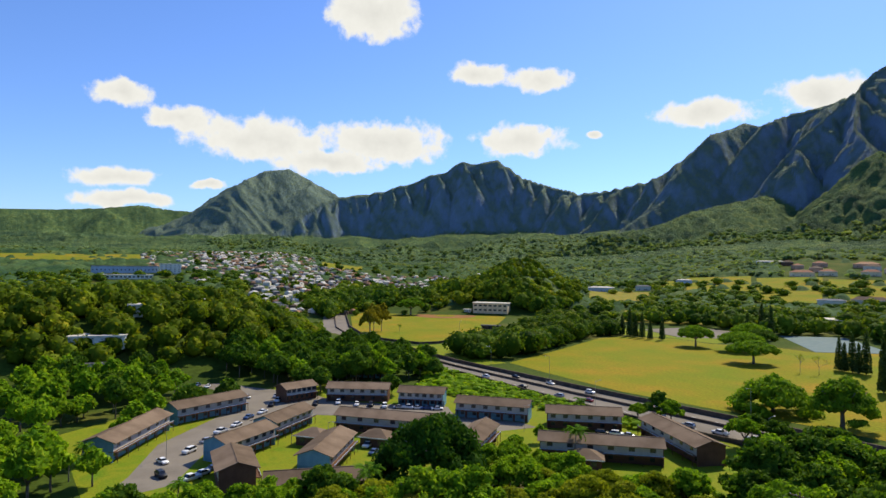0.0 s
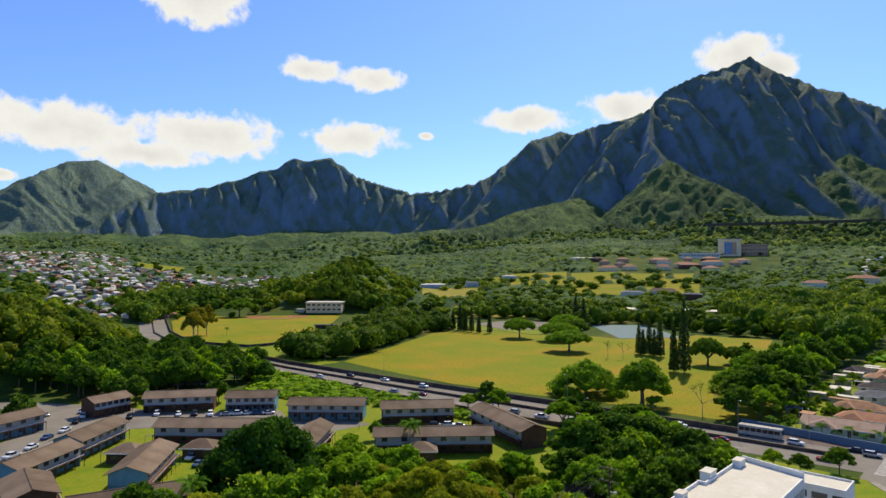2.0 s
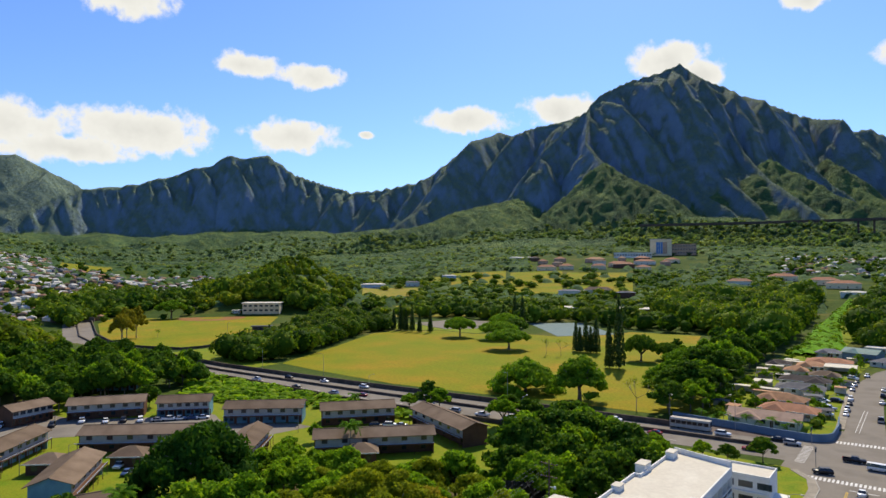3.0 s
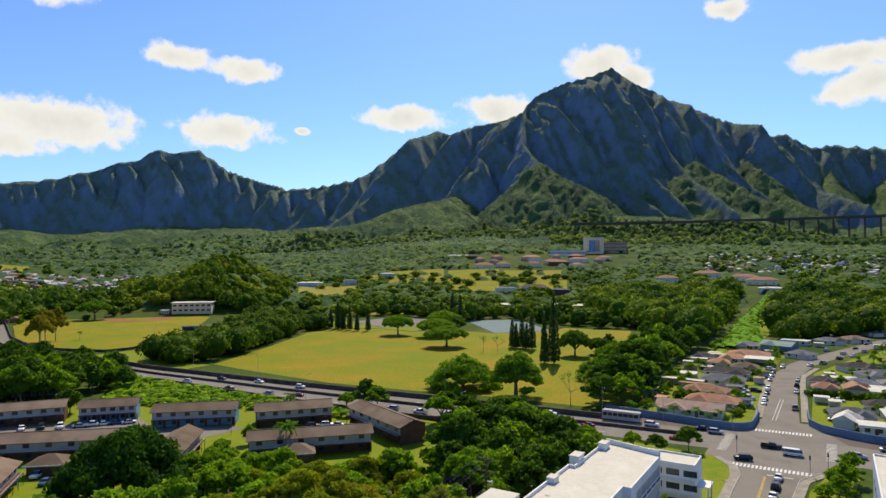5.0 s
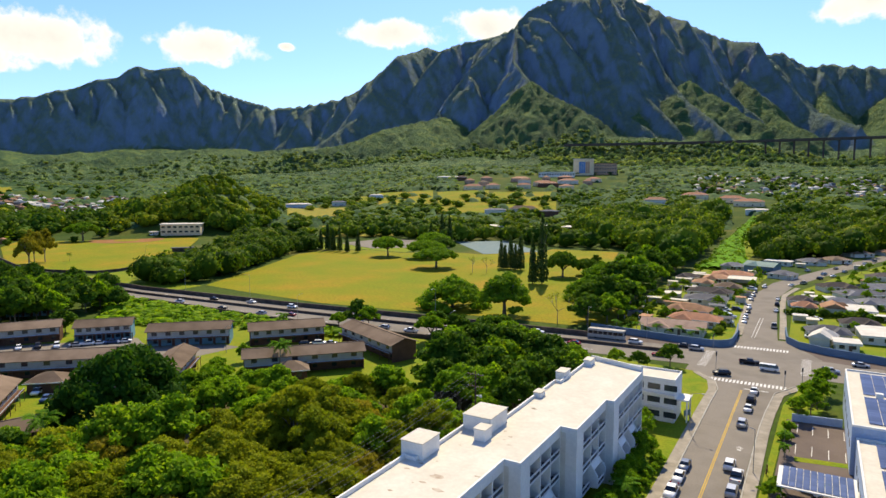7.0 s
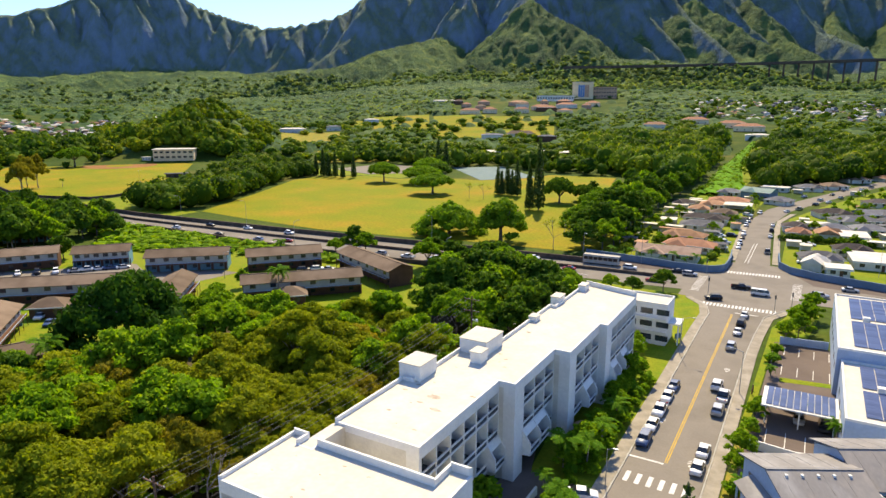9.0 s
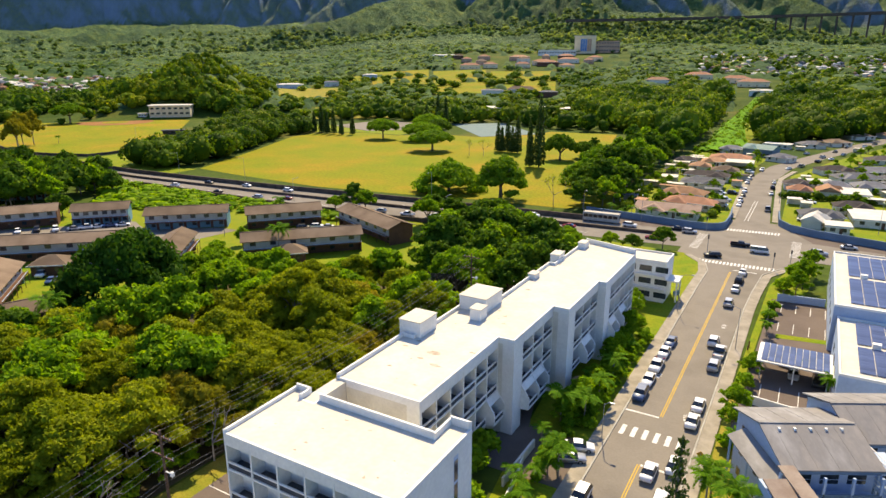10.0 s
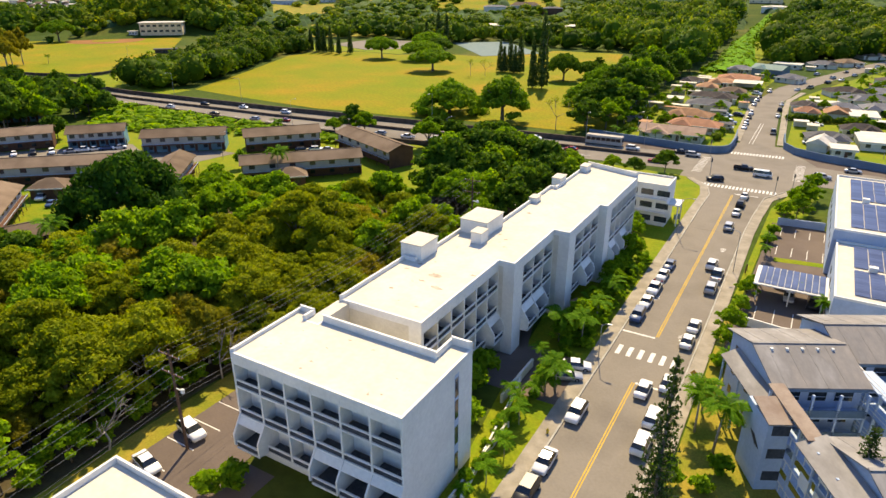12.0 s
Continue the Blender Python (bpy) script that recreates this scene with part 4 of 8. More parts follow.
def crown_arrays(rng, lobes, n, size, core=0.78, low=-0.35, cores=None):
    """Leaf clumps on the outside of overlapping lobes (cx, cy, cz, rx, ry, rz), over lumpy cores."""
    L = np.array(lobes, float)
    w = (L[:, 3] * L[:, 4] + L[:, 3] * L[:, 5])
    k = rng.choice(len(L), n * 2, p=w / w.sum())
    d = rng.normal(0, 1, (n * 2, 3))
    d /= np.linalg.norm(d, axis=1, keepdims=True)
    keep = d[:, 2] > low + rng.uniform(-0.2, 0.2, n * 2)
    k, d = k[keep], d[keep]
    p = L[k, :3] + d * L[k, 3:] * rng.uniform(0.8, 1.1, (len(k), 1))
    inside = np.zeros(len(k), bool)
    for i, l in enumerate(L):
        inside |= (k != i) & ((((p - l[:3]) / (l[3:] * 0.8)) ** 2).sum(1) < 1)
    p, d = p[~inside][:n], d[~inside][:n]
    v, f = leaf_quads(rng, p, d, size)
    vs, fs, o = [v], [f], len(v)
    for l in L[:cores]:
        if core:
            bv, bf = ball(rng, l[:3], l[3:] * core) if len(L) < 18 else ball(rng, l[:3], l[3:] * core, 5, 4)
            vs.append(bv)
            fs.append(bf + o)
            o += len(bv)
    return np.concatenate(vs), np.concatenate(fs)


def feather_lobes(rng, h, r, count=34, fall=0.42):
    """Many small lobes over a low dome: a feathery, uneven crown."""
    c = [(0, 0, h * 0.62, r * 0.6, r * 0.6, h * 0.2)]
    for i in range(count):
        q, a = r * math.sqrt((i + 0.5) / count) * rng.uniform(0.85, 1.12), 2.4 * i + rng.uniform(-0.3, 0.3)
        s = r * rng.uniform(0.17, 0.3)
        c.append((q * math.cos(a), q * math.sin(a), h - s - fall * h * (q / r) ** 1.8 + rng.uniform(-0.09, 0.04) * h, s, s, s * 0.72))
    return c


def broad_lobes(rng, h, r, flat=0.75, count=9, start=0.42):
    """Lobes of a rounded tree crown of radius r, top at h."""
    c = [(0, 0, h - r * flat, r * 0.62, r * 0.62, r * flat)]
    for i in range(count):
        a = 2 * math.pi * (i + rng.uniform(-0.3, 0.3)) / count * 1.0
        rr = r * rng.uniform(0.42, 0.72)
        s = r * rng.uniform(0.3, 0.46)
        z = h * start + (h * (1 - start) - s) * rng.uniform(0.2, 0.8)
        c.append((rr * math.cos(a), rr * math.sin(a), z, s, s, s * flat * 1.05))
    return c


def limb_set(rng, h, spread, r0, limbs=5, top=0.7):
    """A trunk that divides into limbs."""
    b = Build()
    fork = h * rng.uniform(0.25, 0.38)
    b.tube([(0, 0, -0.3), (0.1, 0.05, fork * 0.5), (0, 0.1, fork), (0.2, 0, h * top)], [r0 * 1.25, r0, r0 * 0.85, r0 * 0.3])
    for i in range(limbs):
        a = 2 * math.pi * i / limbs + rng.uniform(-0.4, 0.4)
        e = spread * rng.uniform(0.55, 0.85)
        b.tube([(0, 0, fork), (e * 0.45 * math.cos(a), e * 0.45 * math.sin(a), fork + (h * top - fork) * 0.5),
                (e * math.cos(a), e * math.sin(a), h * top * rng.uniform(0.85, 1.05))], [r0 * 0.6, r0 * 0.4, r0 * 0.16], 5)
    return b


def make_tree(name, label, seed, h, r, leaf, n, size, flat=0.75, count=9, start=0.42, r0=0.25, bark="bark", core=0.78, lobes=None, category="tree"):
    rng = np.random.RandomState(seed)
    t = thing(name, label, category)
    part("trunk", limb_set(rng, h, r, r0), M[bark], t, smooth=True)
    v, f = crown_arrays(rng, lobes or broad_lobes(rng, h, r, flat, count, start), n, size, core)
    part("crown", quads_mesh("crown", v, f, M[leaf]), M[leaf], t)
    t.location = (0, 0, -500)
    return t


PLANTED = []


def plant(proto, x, y, turn=0.0, scale=1.0, z=None, tall=1.0):
    """One copy of a plant, standing on the ground."""
    z = float(lie(x, y)) if z is None else z
    ob = copy_thing(proto, pose(x, y, z, 0, 0, turn) @ Matrix.Diagonal((scale, scale, scale * tall, 1)))
    PLANTED.append((x, y))
    return ob


BRIGHT = [make_tree("broadleaf_tree", "bright green broadleaf tree with a full rounded crown", 10 + i, 9.5 + i, 4.6 + 0.3 * i, "leaf_bright", 2000, 0.44, lobes=feather_lobes(np.random.RandomState(210 + i), 9.5 + i, 4.6 + 0.3 * i, 26)) for i in range(3)]
OLIVE = [make_tree("spreading_tree", "olive-green tree with a feathery flat-topped crown", 20 + i, 9.0 + 0.8 * i, 4.6, "leaf_olive", 3300, 0.25, r0=0.2, bark="palebark", lobes=feather_lobes(np.random.RandomState(220 + i), 9.0 + 0.8 * i, 4.6)) for i in range(3)]
BRONZE = [make_tree("bronze_tree", "brownish-olive tree with a feathery crown", 30 + i, 8.5 + i, 4.4, "leaf_brown", 3100, 0.25, r0=0.2, bark="palebark", lobes=feather_lobes(np.random.RandomState(230 + i), 8.5 + i, 4.4)) for i in range(2)]
DARK = [make_tree("dark_tree", "dark green dense broadleaf tree", 40 + i, 11.5 + i, 5.8, "leaf_dark", 1800, 0.6, lobes=feather_lobes(np.random.RandomState(240 + i), 11.5 + i, 5.8, 26)) for i in range(3)]
MID_BRIGHT = [make_tree("broadleaf_tree", "bright green broadleaf tree with a full rounded crown", 14 + i, 9.5 + i, 4.8, "leaf_bright", 520, 1.0, 0.8, 8) for i in range(3)]
MID_DARK = [make_tree("dark_tree", "dark green dense broadleaf tree", 44 + i, 11.5 + i, 5.8, "leaf_dark", 620, 1.15, 0.85, 9) for i in range(3)]
SHRUB = [make_tree("shrub", "bright green leafy shrub", 50 + i, 2.6 + 0.4 * i, 1.7, "leaf_bright", 260, 0.45, 0.8, 6, 0.2, 0.06, category="shrub") for i in range(3)]
MIDGREEN = [make_tree("street_tree", "green leafy tree with an open crown", 60 + i, 6.0 + i, 2.7, "leaf_bright", 1000, 0.27, r0=0.12, lobes=feather_lobes(np.random.RandomState(260 + i), 6.0 + i, 2.7, 20)) for i in range(2)]


def rain_lobes(rng, h, r):
    c = []
    for i in range(34):
        a, q = 2.4 * i, r * math.sqrt((i + 0.5) / 34) * 0.88
        c.append((q * math.cos(a), q * math.sin(a), h - 2.2 - 5.2 * (q / r) ** 2.4 + rng.uniform(-0.6, 0.6), r * 0.22, r * 0.22, 2.3))
    return c


RAIN = []
for i, (h, r) in enumerate(((14, 14), (12.5, 12), (13, 17))):
    rng = np.random.RandomState(70 + i)
    RAIN.append(make_tree("rain_tree", "wide umbrella-shaped rain tree on a stout trunk", 70 + i, h, r, "leaf_rain" if i != 1 else "leaf_dark", 4600, 0.62, lobes=rain_lobes(rng, h, r), r0=0.7, core=0.86))
rng = np.random.RandomState(80)
PARK_DOME = make_tree("monkeypod_tree", "broad domed green tree on a stout trunk in the park", 82, 18, 9.2, "leaf_rain", 4200, 0.55, r0=0.7, lobes=feather_lobes(np.random.RandomState(282), 18, 9.2, 60, 0.6))
PARK_WIDE = make_tree("monkeypod_tree", "low wide spreading green tree beside the highway", 84, 14, 12.8, "leaf_rain", 4200, 0.6, r0=0.6, lobes=feather_lobes(np.random.RandomState(284), 14, 12.6, 64, 0.62))
BIG_DARK = make_tree("breadfruit_tree", "huge dark green domed tree with dense leaves", 80, 16, 12.5, "leaf_breadfruit", 7000, 0.62, r0=0.7, lobes=feather_lobes(np.random.RandomState(280), 16, 12.2, 54, 0.6))


def column_tree(seed, h, r):
    rng = np.random.RandomState(seed)
    lob = [(rng.uniform(-0.3, 0.3), rng.uniform(-0.3, 0.3), z, r * (1 - 0.75 * (z / h) ** 1.5), r * (1 - 0.75 * (z / h) ** 1.5), h / 11) for z in np.linspace(h * 0.08, h * 0.95, 12)]
    return make_tree("cypress_tree", "tall narrow dark columnar conifer", seed, h, r, "leaf_deep", 1500, 0.6, lobes=lob, r0=0.3, core=0.5)


COLUMN = [column_tree(90, 25, 3.5), column_tree(91, 19, 3.0)]


def pine_tree(seed, h, r):
    """A tiered conifer with limbs in whorls."""
    rng = np.random.RandomState(seed)
    t = thing("norfolk_pine", "tall slender tiered pine with sparse whorled limbs", "tree")
    wood, pts, nor = Build(), [], []
    wood.tube([(0, 0, -0.3), (0, 0, h * 0.5), (0, 0, h)], [0.28, 0.18, 0.03])
    for z in np.arange(h * 0.06, h * 0.99, 0.62):
        k = 7
        reach = r * (1 - (z / h) ** 1.3) + 0.25
        off = rng.uniform(0, 6)
        for i in range(k):
            a = off + 2 * math.pi * i / k + rng.uniform(-0.15, 0.15)
            e = reach * rng.uniform(0.75, 1.1)
            tip = Vector((e * math.cos(a), e * math.sin(a), z + 0.25 * e))
            wood.tube([(0, 0, z), tip], [0.05, 0.015], 4)
            for s in np.linspace(0.25, 1.0, max(3, int(e * 4))):
                for _ in range(3):
                    pts.append((tip.x * s + rng.normal(0, 0.1), tip.y * s + rng.normal(0, 0.1), z + 0.25 * e * s + rng.normal(0, 0.08)))
                    nor.append((rng.normal(0, 0.3), rng.normal(0, 0.3), 1))
    part("trunk", wood, M["bark"], t, smooth=True)
    v, f = leaf_quads(rng, np.array(pts), np.array(nor), 0.22)
    part("crown", quads_mesh("crown", v, f, M["leaf_deep"]), M["leaf_deep"], t)
    t.location = (0, 0, -500)
    return t


PINE = pine_tree(95, 15, 2.6)


def frond_mesh(name, length, droop, width, seed):
    """A feathered palm frond along +x, arching over."""
    rng = np.random.RandomState(seed)
    v, f = [], []
    n = 22
    spine = []
    for i in range(n + 1):
        s = i / n
        spine.append(Vector((length * s * (1 - 0.18 * s * s), 0, length * (0.42 * s - droop * s * s))))
    for i in range(1, n):
        w = width * math.sin(math.pi * (0.12 + 0.86 * i / n)) ** 0.7
        for side in (-1, 1):
            base, nxt = spine[i], spine[i + 1]
            tip = base + Vector((length * 0.09, side * w, -w * rng.uniform(0.25, 0.6)))
            o = len(v)
            v += [base, base.lerp(nxt, 0.85), tip + Vector((length * 0.045, 0, 0)), tip]
            f.append((o, o + 1, o + 2, o + 3))
    for i in range(n):
        o = len(v)
        v += [spine[i] + Vector((0, -0.03, 0)), spine[i + 1] + Vector((0, -0.02, 0)), spine[i + 1] + Vector((0, 0.02, 0)), spine[i] + Vector((0, 0.03, 0))]
        f.append((o, o + 1, o + 2, o + 3))
    return quads_mesh(name, [tuple(p) for p in v], f, M["leaf_palm"])


def make_palm(label, seed, h, length, fronds, droop=0.75, width=0.75, lean=0.6, r0=0.17):
    rng = np.random.RandomState(seed)
    t = thing("palm_tree", label, "palm")
    part("trunk", Build().tube([(0, 0, -0.3), (lean * 0.3, 0, h * 0.5), (lean, 0, h)], [r0 * 1.3, r0, r0 * 0.8]), M["palebark"], t, smooth=True)
    meshes = [frond_mesh("frond", length, d, width, seed + i) for i, d in enumerate((droop * 0.6, droop, droop * 1.35))]
    for i in range(fronds):
        m = pose(lean, 0, h, rng.uniform(-12, 12), rng.uniform(-30, 25), 360 * i / fronds * 1.0 + rng.uniform(-10, 10))
        part("frond", meshes[i % 3], M["leaf_palm"], t, at=m)
    t.location = (0, 0, -500)
    return t


PALM = [make_palm("coconut palm with long arching fronds", 100, 8.5, 3.6, 17), make_palm("coconut palm with long arching fronds", 101, 6.5, 3.3, 15, lean=-0.5)]
PALM_SMALL = [make_palm("slender garden palm with feathery fronds", 110, 3.6, 2.3, 10, 0.8, 0.5, 0.2, 0.08), make_palm("short garden palm with feathery fronds", 111, 2.2, 2.0, 9, 0.7, 0.5, 0.1, 0.08)]


def bare_tree(seed, h, label, leaf=None):
    rng = np.random.RandomState(seed)
    t = thing("bare_tree", label, "tree")
    b = Build()
    tips = []

    def grow(p, d, length, r, depth):
        q = p + d * length
        mid = p.lerp(q, 0.5) + Vector(rng.normal(0, length * 0.06, 3))
        b.tube([p, mid, q], [r, r * 0.8, r * 0.6], 5)
        tips.append(q)
        if depth:
            for _ in range(3):
                e = (d + Vector(rng.normal(0, 0.5, 3)) + Vector((0, 0, 0.15))).normalized()
                grow(q, e, length * rng.uniform(0.55, 0.8), r * 0.6, depth - 1)

    grow(Vector((0, 0, -0.2)), Vector((0, 0, 1)), h * 0.36, 0.16, 3)
    part("trunk", b, M["palebark"], t, smooth=True)
    if leaf:
        c = np.repeat(np.array([tuple(p) for p in tips]), 4, 0) + rng.normal(0, 0.5, (len(tips) * 4, 3))
        v, f = leaf_quads(rng, c, np.tile((0, 0, 1.0), (len(c), 1)), 0.35)
        part("crown", quads_mesh("crown", v, f, M[leaf]), M[leaf], t)
    t.location = (0, 0, -500)
    return t


BARE = [bare_tree(120, 8, "dead pale tree with bare branches"), bare_tree(121, 13, "thin tree with sparse open branches", "leaf_olive")]


def inside(poly, x, y):
    hit = False
    for i in range(len(poly)):
        (x0, y0), (x1, y1) = poly[i], poly[i - 1]
        if (y0 > y) != (y1 > y) and x < (x1 - x0) * (y - y0) / (y1 - y0) + x0:
            hit = not hit
    return hit


def scatter(poly, step, seed, jitter=0.38):
    rng = np.random.RandomState(seed)
    xs, ys = [p[0] for p in poly], [p[1] for p in poly]
    out = []
    for i, y in enumerate(np.arange(min(ys), max(ys), step * 0.87)):
        for x in np.arange(min(xs) + (i % 2) * step / 2, max(xs), step):
            q = x + rng.uniform(-jitter, jitter) * step, y + rng.uniform(-jitter, jitter) * step
            if inside(poly, *q):
                out.append(q)
    return out


def grow_wood(poly, step, seed, mix, scale=(0.8, 1.15)):
    """A wood: mix is a list of (prototypes, share)."""
    rng = np.random.RandomState(seed)
    share = np.array([s for _, s in mix], float)
    for x, y in scatter(poly, step, seed):
        if math.hypot(x + 119.5, y - 73) < 11.5:
            continue
        protos = mix[rng.choice(len(mix), p=share / share.sum())][0]
        plant(protos[rng.randint(len(protos))], x, y, rng.uniform(0, 360), rng.uniform(*scale), tall=rng.uniform(0.9, 1.12))


# far woods: many small crowns in one mesh
def far_templates(n, leaves, size, seed, lobes=4):
    out = []
    for i in range(n):
        rng = np.random.RandomState(seed + i)
        lob = [(0, 0, 0.55, 0.42, 0.42, 0.42)] + [(0.3 * math.cos(a), 0.3 * math.sin(a), rng.uniform(0.35, 0.6), 0.24, 0.24, 0.22) for a in rng.uniform(0, 6.3, lobes)]
        out.append(crown_arrays(rng, lob, leaves, size, 0.9, cores=1))
    return out


FAR_NEARER, FAR_VALLEY = far_templates(6, 105, 0.11, 200), far_templates(6, 70, 0.13, 240)
FAR_FULL = far_templates(7, 300, 0.065, 230, 8)
FAR_SIMPLE = far_templates(8, 24, 0.23, 260, 3)


def far_wood(name, label, spots, templates, width, seed, leaf="leaf_far", tall=1.0, height=lie):
    rng = np.random.RandomState(seed)
    vs, fs, o = [], [], 0
    floor_z = height(np.array([p[0] for p in spots]), np.array([p[1] for p in spots]))
    for x, y in spots:
        v, f = templates[rng.randint(len(templates))]
        w, a = width * rng.uniform(0.7, 1.35), rng.uniform(0, 6.3)
        h = w * rng.uniform(0.8, 1.1) * tall
        c, s = math.cos(a) * w, math.sin(a) * w
        z0 = floor_z[len(vs)] - 0.12 * h
        vs.append(np.stack([v[:, 0] * c - v[:, 1] * s + x, v[:, 0] * s + v[:, 1] * c + y, v[:, 2] * h + z0], -1))
        fs.append(f + o)
        o += len(v)
    ob = part(name, quads_mesh(name, np.concatenate(vs), np.concatenate(fs), M[leaf]), M[leaf], None, label)
    return tagged(ob, kind="stuff", category="trees")


# ---- white apartment block ----
FLOORS = [0.0, 2.9, 6.55, 10.2, 13.8]
FLAT = thing("apartment_building", "long white four-storey apartment block with recessed balconies", "building")


def facade(wall, run, out, p0, bays, width, top, flared, depth=1.7, first=1, rail_gap=0.0):
    """Recessed balconies between fin walls. p0: corner on the wall plane; run: along the wall, out: outward (unit vectors)."""
    run, out, p0 = Vector((*run, 0)), Vector((*out, 0)), Vector((*p0, 0))

    def at(s, d, z):
        return p0 + run * s + out * d + Vector((0, 0, z))

    for i in range(bays + 1):
        s = i * width
        flare = any(j in flared for j in (i - 1, i))
        z2, base = FLOORS[2], (FLOORS[1] - 0.5 if i not in (0, bays) else 0.0)
        outline = [(-depth, top), (0, top), (0, z2)]
        outline += [(1.25, z2 - 1.9), (1.25, z2 - 3.3), (0.55, z2 - 3.75), (-depth, z2 - 3.75)] if flare else [(0, base), (-depth, base)]
        part("fin_wall", Build().slab([at(s - 0.11, d, z) for d, z in outline], run * 0.22), M["white"], wall)
    for i in range(bays):
        s0, s1 = i * width + 0.11, (i + 1) * width - 0.11
        for k in range(first, 4):
            z = FLOORS[k]
            d = 1.1 if (k == 1 and i in flared) else 0.0
            part("balcony_slab", Build().slab([at(s0, d, z - 0.18), at(s1, d, z - 0.18), at(s1, -depth, z - 0.18), at(s0, -depth, z - 0.18)], (0, 0, 0.22)), M["white"], wall)
            # dark panel stands in for the shaded gap under the top rail
            rail = part("railing", Build().slab([at(s0, d - 0.1, z + 0.08), at(s1, d - 0.1, z + 0.08), at(s1, d - 0.1, z + 0.7), at(s0, d - 0.1, z + 0.7)], -out * 0.05), M["rail"], wall, "dark panel for the shaded gap below the rail")
            part("rail_top", Build().slab([at(s0, d - 0.02, z + 0.7), at(s1, d - 0.02, z + 0.7), at(s1, d - 0.22, z + 0.7), at(s0, d - 0.22, z + 0.7)], (0, 0, 0.16)), M["white"], rail)
            part("balcony_floor", Build().slab([at(s0 + 0.03, d - 0.2, z + 0.043), at(s1 - 0.03, d - 0.2, z + 0.043), at(s1 - 0.03, 0.04 - depth, z + 0.043), at(s0 + 0.03, 0.04 - depth, z + 0.043)], (0, 0, 0.012)), M["deck"], wall, "dark balcony floor, recess shade in its colour")
            # glazed door at the back of the recess
            win = part("window", Build().slab([at(s0 + 0.9, -depth + 0.03, z + 0.1), at(s1 - 0.15, -depth + 0.03, z + 0.1), at(s1 - 0.15, -depth + 0.03, z + 2.1), at(s0 + 0.9, -depth + 0.03, z + 2.1)], -out * 0.05), M["glass"], wall, "dark glazed balcony door")
            part("window_frame", Build().slab([at((s0 + s1) / 2 + 0.35, -depth + 0.08, z + 0.1), at((s0 + s1) / 2 + 0.43, -depth + 0.08, z + 0.1), at((s0 + s1) / 2 + 0.43, -depth + 0.08, z + 2.1), at((s0 + s1) / 2 + 0.35, -depth + 0.08, z + 2.1)], -out * 0.05), M["white"], win)
        if 1 in range(first, 4) and i in flared:
            z2 = FLOORS[2]
            part("sloping_hood", Build().slab([at(s0, 0, z2 - 0.25), at(s1, 0, z2 - 0.25), at(s1, 0.5, z2 - 1.0), at(s0, 0.5, z2 - 1.0)], (0, 0, 0.1)), M["white"], wall)


def inset(poly, d):
    """The outline (anticlockwise) drawn in by d, mitred."""
    out, n = [], len(poly)
    for i in range(n):
        a, b, c = Vector(poly[i - 1]), Vector(poly[i]), Vector(poly[(i + 1) % n])
        u, v = (b - a).normalized(), (c - b).normalized()
        n1, n2 = Vector((-u.y, u.x)), Vector((-v.y, v.x))
        out.append(tuple(b + (n1 + n2) * (d / max(0.2, 1 + n1.dot(n2)))))
    return out


def parapet(poly, z, tops, thick, wall):
    """Mitred roof edge, one piece a side; tops: height of each side."""
    area = sum(poly[i - 1][0] * poly[i][1] - poly[i][0] * poly[i - 1][1] for i in range(len(poly)))
    poly = poly if area > 0 else poly[::-1]
    inner = inset(poly, thick)
    for i in range(len(poly)):
        k = (i + 1) % len(poly)
        part("parapet", Build().prism([poly[i], poly[k], inner[k], inner[i]], z, tops[i] if isinstance(tops, list) else tops), M["white"], wall)


# south block
SOUTH = [(-47.45, 37.25), (-26.05, 37.25), (-26.05, 50.5), (-28.6, 50.5), (-28.6, 47.2), (-43.5, 47.3), (-43.5, 46.4), (-45.2, 46.4), (-45.2, 48.0), (-47.45, 48.0)]
core = [(-47.45, 38.95), (-26.05, 38.95)] + SOUTH[2:]
s_wall = part("wall", Build().prism(core, -0.3, 13.8), M["white"], FLAT, "white painted concrete walls")
part("roof", Build().prism(inset(SOUTH, 0.15), 13.81, 14.3), M["roofwhite"], FLAT, "glaring white flat roof")
parapet(SOUTH, 13.801, [14.34, 14.34, 15.2, 15.0, 15.15, 14.32, 14.32, 14.9, 15.0, 14.7], 0.28, s_wall)
part("roof_slab", Build().box(-47.25, -26.25, 37.28, 38.94, 12.95, 13.79), M["white"], s_wall)
facade(s_wall, (1, 0), (0, -1), (-47.33, 37.25), 6, 3.527, 13.79, {0, 3, 4, 5}, 1.9)
slot = part("stair_slit", Build().box(-26.11, -26.04, 46.7, 47.6, 0.6, 13.2), M["palewall"], s_wall, "recessed grey stair window strip")
for z in (0.9, 4.4, 7.7, 10.4):
    part("window", Build().box(-26.05, -26.02, 46.8, 47.5, z, z + 2.3), M["glass"], slot, "tall slit window")
part("bridge", Build().box(-45.18, -43.52, 46.42, 51.98, -0.3, 14.27), M["roofwhite"], FLAT, "white roofed bridge between the blocks")
